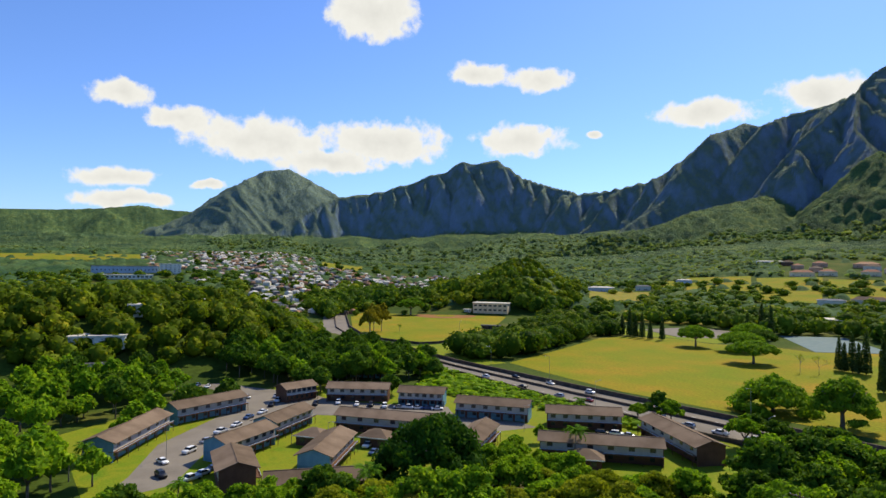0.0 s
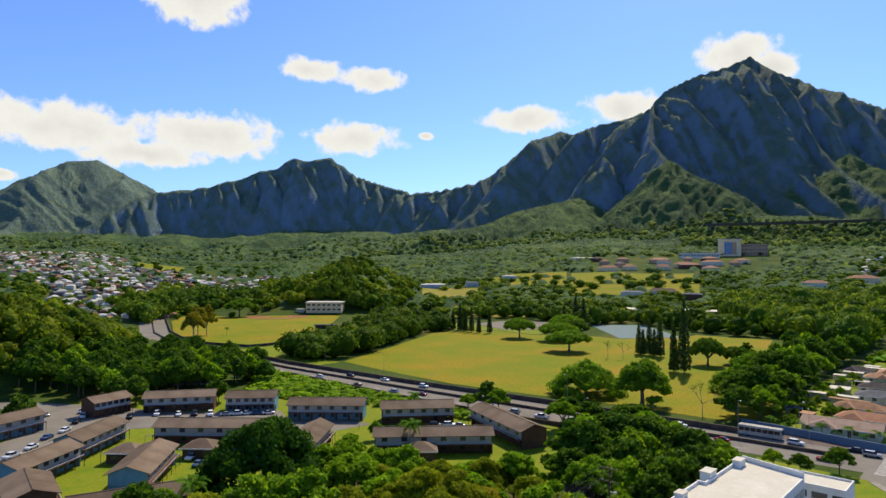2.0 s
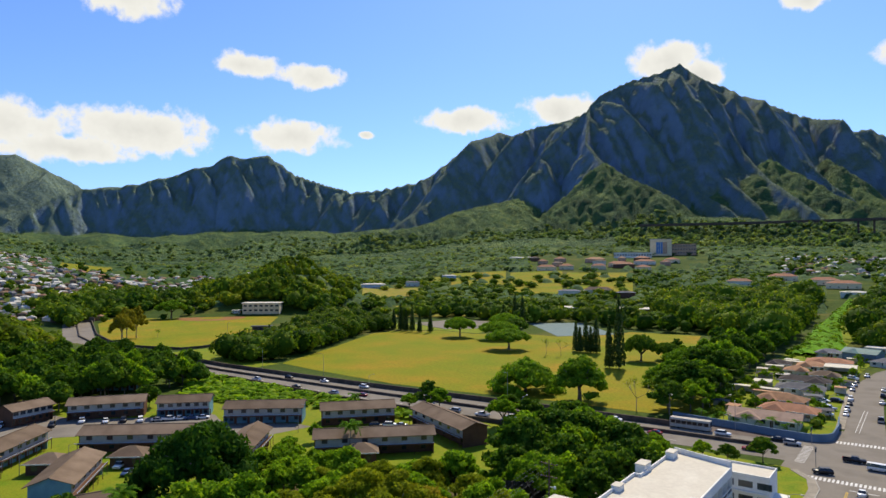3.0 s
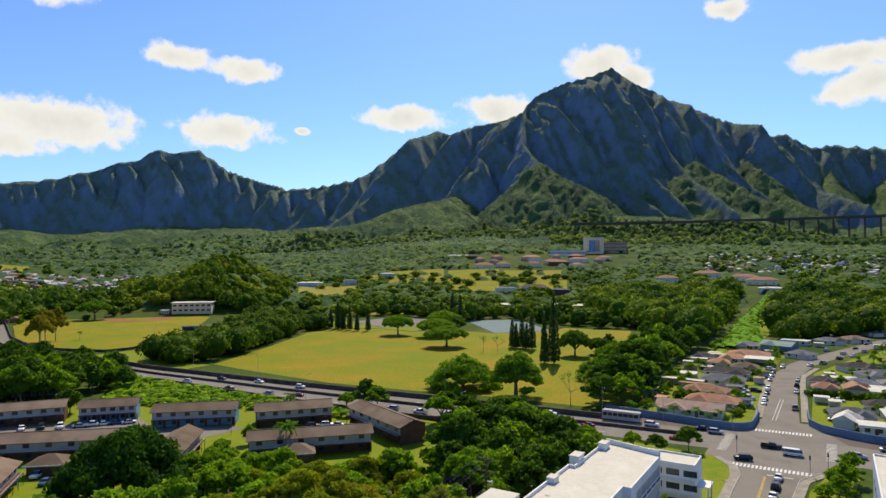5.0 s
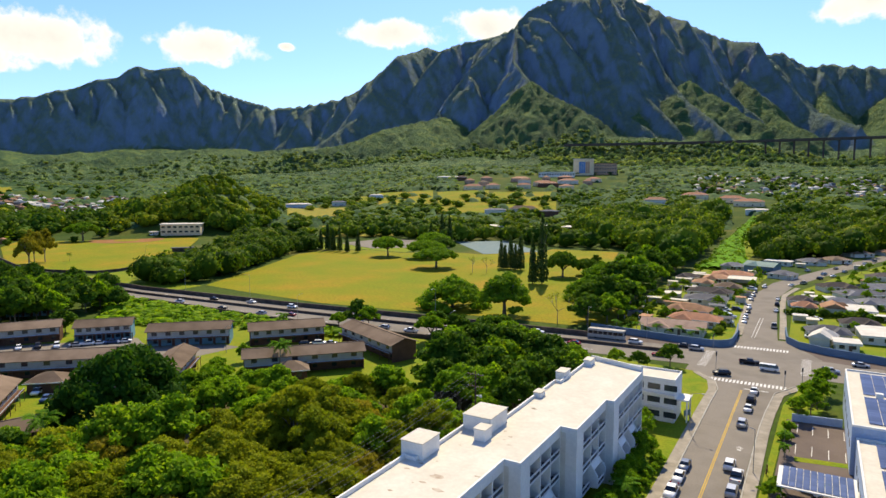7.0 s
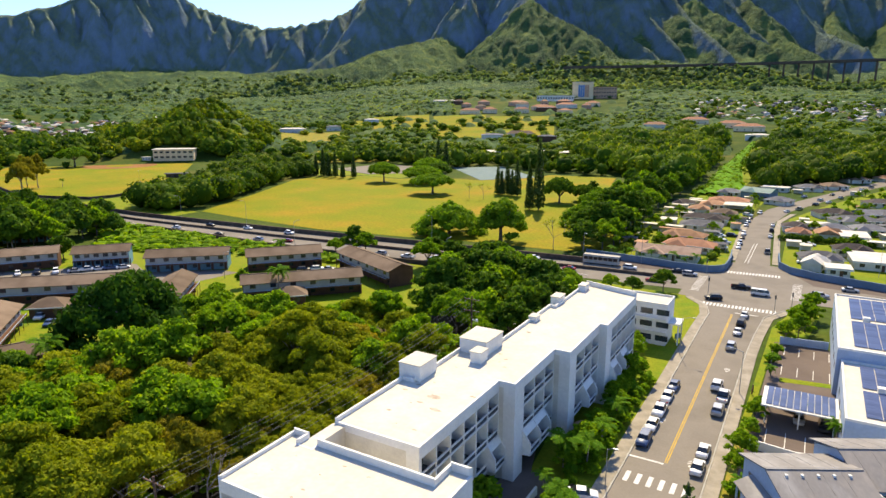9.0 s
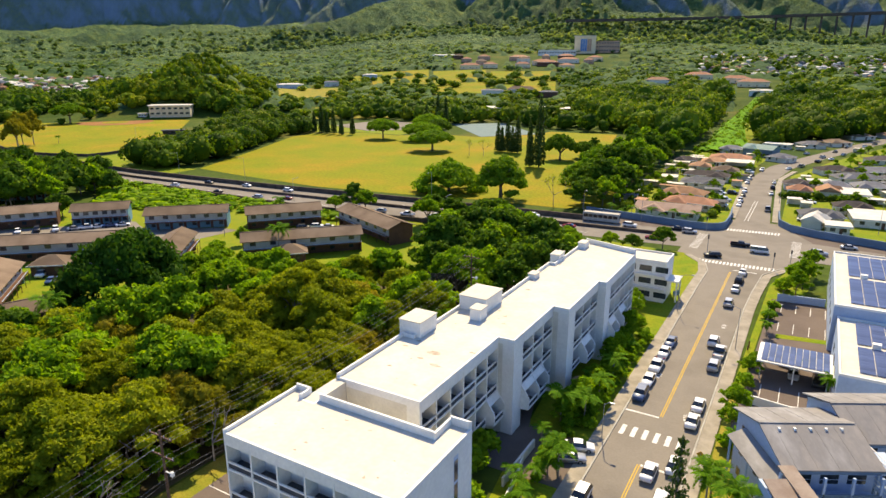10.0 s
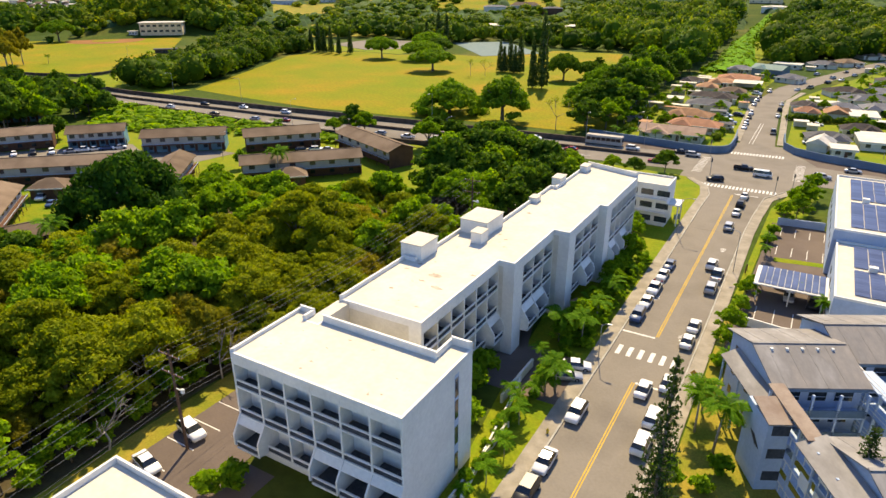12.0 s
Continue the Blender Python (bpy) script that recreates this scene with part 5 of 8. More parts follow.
# long block stepping back along the street
STEPS = [(52.0, 72.0, -33.35), (72.0, 86.5, -31.0), (86.5, 101.3, -28.5), (101.3, 120.8, -27.2)]
WEST = [(52.0, 66.0, -44.9), (66.0, 84.0, -43.2), (84.0, 106.0, -39.4), (106.0, 124.2, -38.3)]
ROOF_Z = 14.45
outline = []
for y0, y1, x in STEPS:
    outline += [(x, y0), (x, y1)]
outline += [(-33.0, 122.6)]
west_line = []
for y0, y1, x in WEST[::-1]:
    west_line += [(x, y1), (x, y0)]
outline += west_line
body = []
for y0, y1, x in STEPS:
    body += [(x - 1.7, y0), (x - 1.7, y1)]
body += [(-34.0, 122.4)] + west_line
low_body = []
for i, (y0, y1, x) in enumerate(STEPS):
    low_body += [(x - 1.7, y0)] + ([(x - 1.7, 75.2), (-41.0, 75.2), (-41.0, 85.6), (x - 1.7, 85.6)] if i == 1 else []) + [(x - 1.7, y1)]
low_body += [(-34.0, 122.4)] + west_line
l_wall = part("wall", Build().prism(body, 3.0, ROOF_Z - 0.81), M["cream"], FLAT, "cream-white painted concrete walls")
part("lower_wall", Build().prism(low_body, -0.3, 3.0), M["cream"], FLAT, "cream ground floor walls with an open driveway passage")
part("roof", Build().prism(inset(outline, 0.15), ROOF_Z - 0.79, ROOF_Z + 0.02), M["roofwhite"], FLAT, "glaring white flat roof")
low = ROOF_Z + 0.05
parapet(outline, ROOF_Z - 0.8, [low] * 7 + [ROOF_Z + 0.9] * 2 + [ROOF_Z + 0.55] * 7 + [ROOF_Z + 0.1], 0.26, l_wall)
part("link", Build().box(-43.5, -33.9, 47.32, 51.99, -0.3, 9.0), M["cream"], FLAT, "cream connecting stair block")
for i, (y0, y1, x) in enumerate(STEPS):
    pier = 3.0 if i else 0.4
    part("pier_wall", Build().box(x - 1.75, x - 0.012, y0 + 0.012, y0 + pier, -0.3, ROOF_Z - 0.81), M["white"], l_wall)
    n = max(3, round((y1 - y0 - pier) / 3.4))
    w = (y1 - y0 - pier) / n
    facade(l_wall, (0, 1), (1, 0), (x, y0 + pier), n, w, ROOF_Z - 0.82, ({n - 1}, {0, 1}, {1}, {0, 2})[i])
    part("roof_slab", Build().box(x - 1.69, x - 0.03, y0 + pier + 0.12, y1 - 0.12, 12.9, ROOF_Z - 0.82), M["white"], l_wall)
# roof rooms
for x0, x1, y0, y1, z1 in ((-45.6, -42.3, 66.3, 70.6, 16.6), (-43.05, -38.6, 78.6, 84.2, 16.6), (-39.7, -38.0, 75.6, 77.8, 16.1), (-39.5, -38.2, 96.6, 98.6, 15.3), (-39.9, -38.2, 108.0, 111.0, 15.8), (-38.2, -36.8, 118.8, 121.4, 15.6)):
    z0 = 6.0 if x0 < -45 else 13.4
    room = part("roof_room", Build().box(x0, x1, y0, y1, z0, z1), M["white"], FLAT, "white box-shaped roof room")
    part("cap", Build().box(x0 - 0.1, x1 + 0.1, y0 - 0.1, y1 + 0.1, z1, z1 + 0.12), M["roofwhite"], room)
rng = np.random.RandomState(5)
spots = [(rng.uniform(-43, -34), rng.uniform(54, 100), rng.uniform(0.12, 0.5)) for _ in range(22)] + [(rng.uniform(-46, -27), rng.uniform(38.5, 45.5), rng.uniform(0.08, 0.3)) for _ in range(13)]
for x, y, s in [(-38.4, 63.5, 1.0), (-36.6, 60.5, 0.9)] + spots:
    a = np.linspace(0, 2 * np.pi, 9, endpoint=False)
    z = ROOF_Z + 0.025 if y > 50 else 14.305
    part("roof_stain", Build().prism([(x + s * rng.uniform(0.5, 1.3) * math.cos(t), y + 0.6 * s * rng.uniform(0.5, 1.3) * math.sin(t)) for t in a], z, z + 0.004), M["stain"], FLAT, "brown weathering stain")

b = Build()
for (xa, ya), (xb, yb) in (((-23.6, 44.0), (-24.3, 48.8)), ((-24.3, 48.8), (-26.0, 61.1)), ((-26.0, 61.1), (-27.3, 68.4))):
    b.slab([(xa, ya, 0), (xb, yb, 0), (xb, yb, 1.0), (xa, ya, 1.0)], (-0.2, 0, 0))
setting("garden_wall", b, M["white"], "low white garden wall along the lawn")

# three-storey wing by the street corner
WING = thing("apartment_wing", "white three-storey wing with window bands", "building")
w_wall = part("wall", Build().box(-40.5, -23.8, 135.2, 142.8, -0.3, 8.9), M["white"], WING, "white painted concrete walls")
part("roof", Build().box(-40.2, -24.1, 135.5, 142.5, 8.9, 8.98), M["roofwhite"], WING, "glaring white flat roof")
parapet([(-40.5, 135.2), (-23.8, 135.2), (-23.8, 142.8), (-40.5, 142.8)], 8.901, 9.35, 0.25, w_wall)
for z in (1.0, 4.0, 6.8):
    for x in np.arange(-39.6, -25.6, 3.4):
        win = part("window", Build().box(x, x + 2.6, 135.16, 135.25, z, z + 1.25), M["glass"], w_wall, "dark band window")
        part("window_sill", Build().box(x - 0.1, x + 2.7, 135.0, 135.2, z - 0.14, z), M["white"], win)
for z in (3.2, 6.1):
    part("ledge", Build().box(-40.5, -23.8, 134.4, 135.2, z - 0.1, z + 0.12), M["white"], w_wall)
part("porch_roof", Build().box(-23.8, -21.3, 136.7, 141.2, 4.6, 4.9), M["white"], WING)
for y in (137.0, 140.9):
    part("porch_post", Build().box(-21.8, -21.5, y - 0.12, y + 0.12, 0, 4.6), M["white"], WING)

# white-roofed building at the parking lot
LOWER = thing("annex_building", "white flat-roofed annex beside the parking lot", "building")
a_wall = part("wall", Build().box(-49.9, -36.0, 6.0, 24.9, -0.3, 8.4), M["white"], LOWER, "white painted concrete walls")
part("roof", Build().box(-49.6, -36.3, 6.3, 24.6, 8.4, 8.48), M["roofwhite"], LOWER, "glaring white flat roof")
parapet([(-49.9, 6.0), (-36.0, 6.0), (-36.0, 24.9), (-49.9, 24.9)], 8.401, 9.1, 0.25, a_wall)


# ---- terraced houses ----
def terrace(name, p0, p1, width, lower, label, eave=5.2, ridge=6.6, group="terraced houses", windows=6, porch=True):
    """Two-storey terrace. p0, p1: ends of its front (near) side on the ground; it lies to the left of p0 -> p1."""
    p0, p1 = Vector(p0), Vector(p1)
    L = (p1 - p0).length
    a = math.degrees(math.atan2(p1.y - p0.y, p1.x - p0.x))
    t = thing(name, label, "house", group, pose(p0.x, p0.y, float(lie(p0.x, p0.y)), 0, 0, a))
    w = part("wall", Build().box(0, L, 1.3, width, -0.3, 2.6), M[lower], t, "painted lower storey")
    for x in (0.0, L - 0.2):
        part("end_wall", Build().box(x, x + 0.2, 0, 1.3, -0.3, 2.56), M[lower], t)
    up = part("upper_wall", Build().box(0.02, L - 0.02, 0.02, width - 0.02, 2.6, eave), M["dun"], t, "pale upper storey")
    for x in (0.0, L - 0.2):
        part("gable", Build().slab([(x, 0, 2.6), (x, width, 2.6), (x, width, eave), (x, width / 2, ridge - 0.12), (x, 0, eave)], (0.2, 0, 0)), M[lower], t)
    o, k = 0.9, (ridge - eave) / (width / 2)
    for s in (1, -1):
        y_e, y_r = (-o, width / 2) if s == 1 else (width + o, width / 2)
        pts = [(-0.6, y_e, eave - o * k), (L + 0.6, y_e, eave - o * k), (L + 0.6, y_r, ridge), (-0.6, y_r, ridge)]
        part("roof", Build().slab(pts if s == 1 else pts[::-1], (0, 0, 0.16)), M["roof_brown"], t, "brown shingle roof")
    part("ridge_cap", Build().box(-0.6, L + 0.6, width / 2 - 0.15, width / 2 + 0.15, ridge + 0.1, ridge + 0.22), M["roof_brown"], t)
    if porch:
        part("walkway", Build().box(0, L, -1.2, 1.3, 2.56, 2.74), M["brownwall"], t, "dark walkway slab")
        part("walkway_rail", Build().box(0, L, -1.2, -1.12, 2.95, 3.08), M["palewall"], t, "thin pale walkway rail")
        for i in range(windows + 1):
            x = 0.1 + (L - 0.3) * i / windows
            part("post", Build().box(x, x + 0.12, -1.2, -1.08, 0, 3.0), M["brownwall"], t)
    for i in range(windows):
        x = L * (i + 0.5) / windows
        part("window", Build().box(x - 0.75, x + 0.75, -0.05, 0.05, 3.55, 4.65), M["glass"], up, "dark sliding window")
        part("window", Build().box(x - 0.6, x + 0.6, 1.25, 1.35, 0.9, 2.1), M["glass"], w)
        part("door", Build().box(x + 0.8, x + 1.6, 1.25, 1.35, 0.05, 2.1), M["brownwall"], w)
    return t


TEAL = "terraced house with teal lower walls and a brown roof"
BRWN = "terraced house with brown lower walls and a brown roof"
for name, p0, p1, w, low, lab in (
        ("row_house", (-219.9, 90.0), (-206.9, 108.4), 8, "brownwall", BRWN), ("row_house", (-200.5, 109.5), (-189.7, 121.6), 8, "teal", TEAL),
        ("row_house", (-175.8, 117.9), (-157.8, 134.1), 8.5, "teal", TEAL), ("row_house", (-149.3, 134.7), (-134.4, 151.8), 8.5, "brownwall", BRWN),
        ("row_house", (-129.1, 154.4), (-101.0, 142.4), 8, "brownwall", BRWN), ("row_house", (-126.8, 112.0), (-105.0, 134.5), 6.5, "brownwall", BRWN),
        ("row_house", (-178.5, 15.9), (-204.6, 33.4), -8, "teal", TEAL), ("row_house", (-210.1, 36.5), (-219.6, 60.3), -8, "teal", TEAL),
        ("row_house", (-224.1, 76.0), (-226.8, 88.5), -7.5, "brownwall", BRWN), ("row_house", (-178.5, 57.5), (-191.5, 73.5), -7.5, "teal", TEAL),
        ("row_house", (-163.0, 40.0), (-174.0, 56.0), -7.5, "teal", TEAL), ("row_house", (-141.4, 41.3), (-157.0, 43.8), 8, "brownwall", BRWN),
        ("row_house", (-140.5, 58.5), (-157.5, 72.5), -8, "teal", TEAL), ("row_house", (-179.5, 76.5), (-156.0, 97.5), 7.5, "brownwall", BRWN),
        ("row_house", (-129.0, 39.5), (-121.9, 59.5), 7.5, "teal", TEAL), ("row_house", (-133.0, 96.5), (-145.5, 112.0), -6.5, "brownwall", BRWN),
        ("row_house", (-262.0, 118.0), (-250.0, 130.0), 8, "teal", TEAL)):
    terrace(name, p0, p1, abs(w), low, lab)


# ---- detached houses ----
def house(x, y, w, d, turn, roof, wall="cream", label="", eave=2.9, ridge=4.6, kind="hip", name="house", group="suburban houses"):
    t = thing(name, label, "house", group, pose(x, y, float(lie(x, y)), 0, 0, turn))
    body = part("wall", Build().box(-w / 2, w / 2, -d / 2, d / 2, -0.5, eave), M[wall], t)
    o = 0.7
    X, Y = w / 2 + o, d / 2 + o
    b = Build()
    if kind == "hip":
        i = max(0.05, X - Y)
        b.add([(-X, -Y, eave - 0.1), (X, -Y, eave - 0.1), (X, Y, eave - 0.1), (-X, Y, eave - 0.1), (-i, 0, ridge), (i, 0, ridge)],
              [(3, 2, 1, 0), (0, 1, 5, 4), (2, 3, 4, 5), (1, 2, 5), (3, 0, 4)])
    elif kind == "gable":
        b.add([(-X, -Y, eave - 0.1), (X, -Y, eave - 0.1), (X, Y, eave - 0.1), (-X, Y, eave - 0.1), (-X, 0, ridge), (X, 0, ridge)],
              [(3, 2, 1, 0), (0, 1, 5, 4), (2, 3, 4, 5), (1, 2, 5), (3, 0, 4)])
    else:
        b.box(-X, X, -Y, Y, eave, eave + 0.35)
    part("roof", b, M[roof], t)
    if name == "house" and kind != "flat":
        # cross wing with its own hip roof
        u, v, sx = w * 0.18, d * 0.66, (1 if (int(x * 3 + y) % 2) else -1) * w * 0.22
        part("wing_wall", Build().box(sx - u, sx + u, -v, -d / 2 + 0.02, -0.5, eave - 0.02), M[wall], t)
        U, top = u + o, eave + (ridge - eave) * 0.86
        part("wing_roof", Build().add([(sx - U, -v - o, eave - 0.12), (sx + U, -v - o, eave - 0.12), (sx + U, 0, eave - 0.12), (sx - U, 0, eave - 0.12), (sx, -v + U * 0.5, top), (sx, 0.1, top)],
                                      [(3, 2, 1, 0), (0, 1, 4), (1, 2, 5, 4), (3, 0, 4, 5), (2, 3, 5)]), M[roof], t)
    part("eave_board", Build().box(-X, X, -Y - 0.06, -Y, eave - 0.28, eave - 0.02), M["white"], t)
    panes = max(2, int(w / (3.6 if name != "long_building" else 9)))
    for k in range(panes):
        xx = -w / 2 + w * (k + 0.5) / panes
        part("window", Build().box(xx - 0.7, xx + 0.7, -d / 2 - 0.04, -d / 2 + 0.04, 1.0, 2.2), M["glass"], body)
    part("window", Build().box(w / 2 - 0.04, w / 2 + 0.04, -0.9, 0.9, 1.0, 2.2), M["glass"], body)
    part("door", Build().box(-0.45 + w * 0.12, 0.45 + w * 0.12, -d / 2 - 0.05, -d / 2 + 0.03, 0.0, 2.05), M["brownwall"], body)
    return t


ROOFS = {"tanroof": "single-storey house with a tan tiled roof", "greyroof": "single-storey house with a grey roof", "paleroof": "single-storey house with a pale flat roof",
         "greenroof": "house with a dark green metal roof", "darkroof": "single-storey house with a dark brown-grey roof", "duskroof": "long single-storey house with a pale pinkish roof", "roof_brown": "single-storey house with a brown roof", "terracotta": "house with a terracotta roof"}
HOMES = (
    (-40.5, 222, 20, 9.5, 2, "duskroof", "gable"), (-36, 238, 16.5, 8.5, -5, "terracotta", "hip"), (-41, 255, 15, 9, -6, "tanroof", "hip"), (-39, 282, 16, 9.5, 4, "greyroof", "hip"), (-40, 301, 18, 8.5, 2, "darkroof", "hip"),
    (-47, 328, 9, 7, 4, "tanroof", "hip"), (-43, 347, 12, 9, 4, "tanroof", "hip"), (-38, 366, 19, 12, 3, "terracotta", "hip"), (-57, 345, 10, 8, 5, "darkroof", "hip"), (-35, 320, 11, 8, 8, "roof_brown", "hip"),
    (-26, 396, 16, 10, -20, "greenroof", "gable"), (-15, 380, 12, 9, -20, "greyroof", "hip"), (-20, 440, 14, 8, -10, "paleroof", "flat"), (-42, 404, 12, 8, 0, "greyroof", "hip"),
    (4.5, 238, 12, 8.5, 10, "greyroof", "hip"), (2.8, 229, 8.5, 5.5, 82, "paleroof", "gable"), (9.2, 223.5, 6, 6, 5, "paleroof", "flat"), (19.5, 243, 12.5, 16, 5, "paleroof", "flat"), (36, 246, 16, 11, 6, "greyroof", "hip"), (14, 257, 11, 7, 8, "darkroof", "hip"),
    (-3.2, 283, 8, 6, 5, "terracotta", "hip"), (6.6, 286, 8.5, 7.5, 95, "tanroof", "gable"), (15.4, 286, 8.5, 13, 4, "paleroof", "flat"), (1.7, 307, 11, 4.5, 8, "paleroof", "flat"), (-4.5, 297, 9.5, 7, 6, "darkroof", "hip"), (8.5, 299, 11, 6.5, 8, "greyroof", "hip"),
    (21, 305, 12, 9, 10, "greyroof", "hip"), (34, 300, 13, 10, 5, "darkroof", "hip"), (17, 327, 18, 9.5, 24, "greyroof", "hip"), (9, 346, 15, 9.5, 25, "darkroof", "hip"), (26, 351, 15, 10, 28, "greyroof", "gable"), (33, 332, 12, 9, 20, "greyroof", "hip"),
    (44, 372, 15, 10, 28, "greyroof", "hip"), (48, 344, 14, 10, 20, "tanroof", "hip"), (-3, 452, 14, 10, 25, "greyroof", "hip"), (10, 470, 15, 11, 30, "roof_brown", "hip"), (24, 520, 16, 11, 30, "roof_brown", "hip"), (44, 540, 14, 11, 30, "tanroof", "hip"),
    (62, 400, 15, 11, 28, "greyroof", "hip"), (52, 270, 15, 11, 5, "tanroof", "hip"), (52, 240, 13, 9, 8, "greyroof", "hip"), (66, 310, 15, 11, 10, "darkroof", "hip"), (70, 350, 15, 11, 20, "greyroof", "hip"), (60, 470, 15, 11, 28, "greyroof", "hip"),
    (44, 430, 14, 10, 28, "paleroof", "flat"), (30, 395, 13, 9, 28, "darkroof", "hip"))
for x, y, w, d, turn, roof, kind in HOMES:
    tall = roof == "greenroof"
    house(x, y, w, d, turn, roof, "bluewall" if tall else "cream", ROOFS[roof], kind=kind, eave=4.6 if tall else 2.6, ridge=6.6 if tall else 4.4)
# carports and sheds in the gardens
rng = np.random.RandomState(31)
SHEDS = [(x, y, rng.uniform(4, 7), rng.uniform(3.5, 5), rng.uniform(-10, 20), ("paleroof", "roofwhite", "greyroof", "tanroof", "darkroof")[rng.randint(5)]) for x, y in (
    (-26.5, 243), (-58, 238), (-59, 250), (-57, 310), (-26.5, 290), (-60, 322), (-26, 308), (-54, 362), (-30, 384), (-8, 434), (27, 262), (36, 262), (27, 294), (45, 300), (40, 352), (22, 372), (36, 366), (38, 412), (52, 418), (22, 440), (60, 330), (-52, 232), (-33, 268), (-2, 319), (28, 318), (-50, 312))]
SHEDS += [(-53, 272.5, 17, 3.6, -6, "roofwhite"), (-46.5, 266, 13, 3, -4, "tanroof"), (-53.5, 288, 7, 8, 5, "roofwhite"), (-51, 354, 11, 4, -8, "roofwhite"), (-31.5, 346, 13, 12, 2, "roofwhite"), (-57.5, 337, 8, 4, 0, "roofwhite"), (0, 257, 4, 4.6, 5, "roofwhite"), (-4, 262, 5, 4, 5, "paleroof"), (22, 276.5, 8, 4, 3, "paleroof")]
for x, y, w, d, a, roof in SHEDS:
    h = rng.uniform(2.2, 2.7) if d < 10 else 3.2
    t = thing("carport", "small flat-roofed carport beside a house", "carport", "suburban carports", pose(x, y, 0, 0, 0, a))
    part("roof", Build().box(-w / 2, w / 2, -d / 2, d / 2, h, h + 0.14), M[roof], t)
    part("back_wall", Build().box(-w / 2 + 0.2, w / 2 - 0.2, d / 2 - 0.4, d / 2 - 0.2, 0, h), M["cream"], t)
    for sx in (-1, 1):
        part("post", Build().box(sx * (w / 2 - 0.2) - 0.06, sx * (w / 2 - 0.2) + 0.06, -d / 2 + 0.1, -d / 2 + 0.22, 0, h), M["white"], t)
for x, y, w, d, turn, roof in ((-318, 22, 22, 11, 78, "paleroof"), (-345, 44, 14, 9, 80, "paleroof"), (-300, 18, 10, 8, 78, "greyroof"), (-360, 70, 10, 8, 78, "paleroof")):
    house(x, y, w, d, turn, roof, "white", "white two-storey house on the wooded hill", eave=5.5, ridge=6.2, kind="flat")


for x, y, turn in ((-170, 66, 40), (-160, 81, 40), (-116, 118, 45)):
    house(x, y, 8, 6.5, turn, "roof_brown", "brownwall", "small wash house with a brown hip roof", name="wash_house", group="wash houses")


# ---- school hall by the ball field, pavilion, far public buildings ----
def hall(name, label, x, y, w, d, turn, h, roof="paleroof", wall="white", bands=1, z=None, pane=0.6):
    z = float(lie(x, y)) if z is None else z
    t = thing(name, label, "building", "", pose(x, y, z, 0, 0, turn))
    body = part("wall", Build().box(-w / 2, w / 2, -d / 2, d / 2, -1.5, h), M[wall], t)
    part("roof", Build().box(-w / 2 - 1, w / 2 + 1, -d / 2 - 1, d / 2 + 1, h, h + 0.5), M[roof], t)
    for k in range(bands):
        z0 = h * (k + 0.3) / bands
        n = max(3, int(w / 5))
        for i in range(n):
            x0 = -w / 2 + w * (i + 0.5 - pane / 2) / n
            part("window", Build().box(x0, x0 + w * pane / n, -d / 2 - 0.08, -d / 2 + 0.05, z0, z0 + h * 0.63 * pane / bands), M["glass"], body)
        part("ledge", Build().box(-w / 2, w / 2, -d / 2 - 0.8, -d / 2, z0 - 0.4, z0 - 0.2), M[wall], body)
    return t


hall("school_hall", "cream two-storey hall with a flat roof beside the ball field", -530, 398, 36, 18, 42, 9, wall="sand", bands=2)
hall("pavilion", "low building with a long white flat roof", -255, 600, 84, 26, 20, 5.5, roof="roofwhite", wall="brownwall", bands=1)
hall("dugout", "small flat-roofed dugout beside the ball field", -411, 308, 14, 5, 45, 2.6, "greyroof", "stone")


def spot(az, r):
    return math.sin(radians(az)) * r, math.cos(radians(az)) * r


# hospital tower and reddish roofed buildings on the rise
x, y = spot(-18.3, 1330)
hall("hospital_wing", "grey and pink hospital wing", *spot(-17.2, 1345), 80, 26, 17, 21, "tanroof", "pinkwall", 3)
tower = thing("hospital_tower", "tower block with a blue glazed front", "building", "", pose(x, y, float(lie(x, y)), 0, 0, 18))
body = part("wall", Build().box(-20, 20, -10, 10, -3, 31), M["sand"], tower)
part("roof", Build().box(-21, 21, -11, 11, 31, 32.2), M["paleroof"], tower)
part("pier", Build().box(-20.2, -9, -10.6, -9.9, -3, 31.5), M["sand"], body)
part("pier", Build().box(12.5, 20.2, -10.6, -9.9, -3, 31.5), M["sand"], body)
for i in range(5):
    part("window", Build().box(-8.6 + i * 4.2, -4.8 + i * 4.2, -10.3, -9.9, 3, 26), M["blueglass" if i < 3 else "pinkwall"], body, "tall coloured facade bay")
hall("clinic", "low white clinic building", *spot(-20.6, 1290), 70, 24, 20, 9, "paleroof", "white", 1)
rise = np.random.RandomState(44)
ROWS = [(-28.6 + 2.15 * i + rise.uniform(-0.9, 0.9), r + rise.uniform(-26, 26), rise.uniform(14, 38), rise.uniform(12, 22), ("terracotta", "roof_brown", "tanroof", "terracotta")[rise.randint(4)], ("pinkwall", "cream", "brownwall", "sand")[rise.randint(4)]) for r, k in ((1085, 5), (1145, 6), (1205, 6)) for i in range(k)]
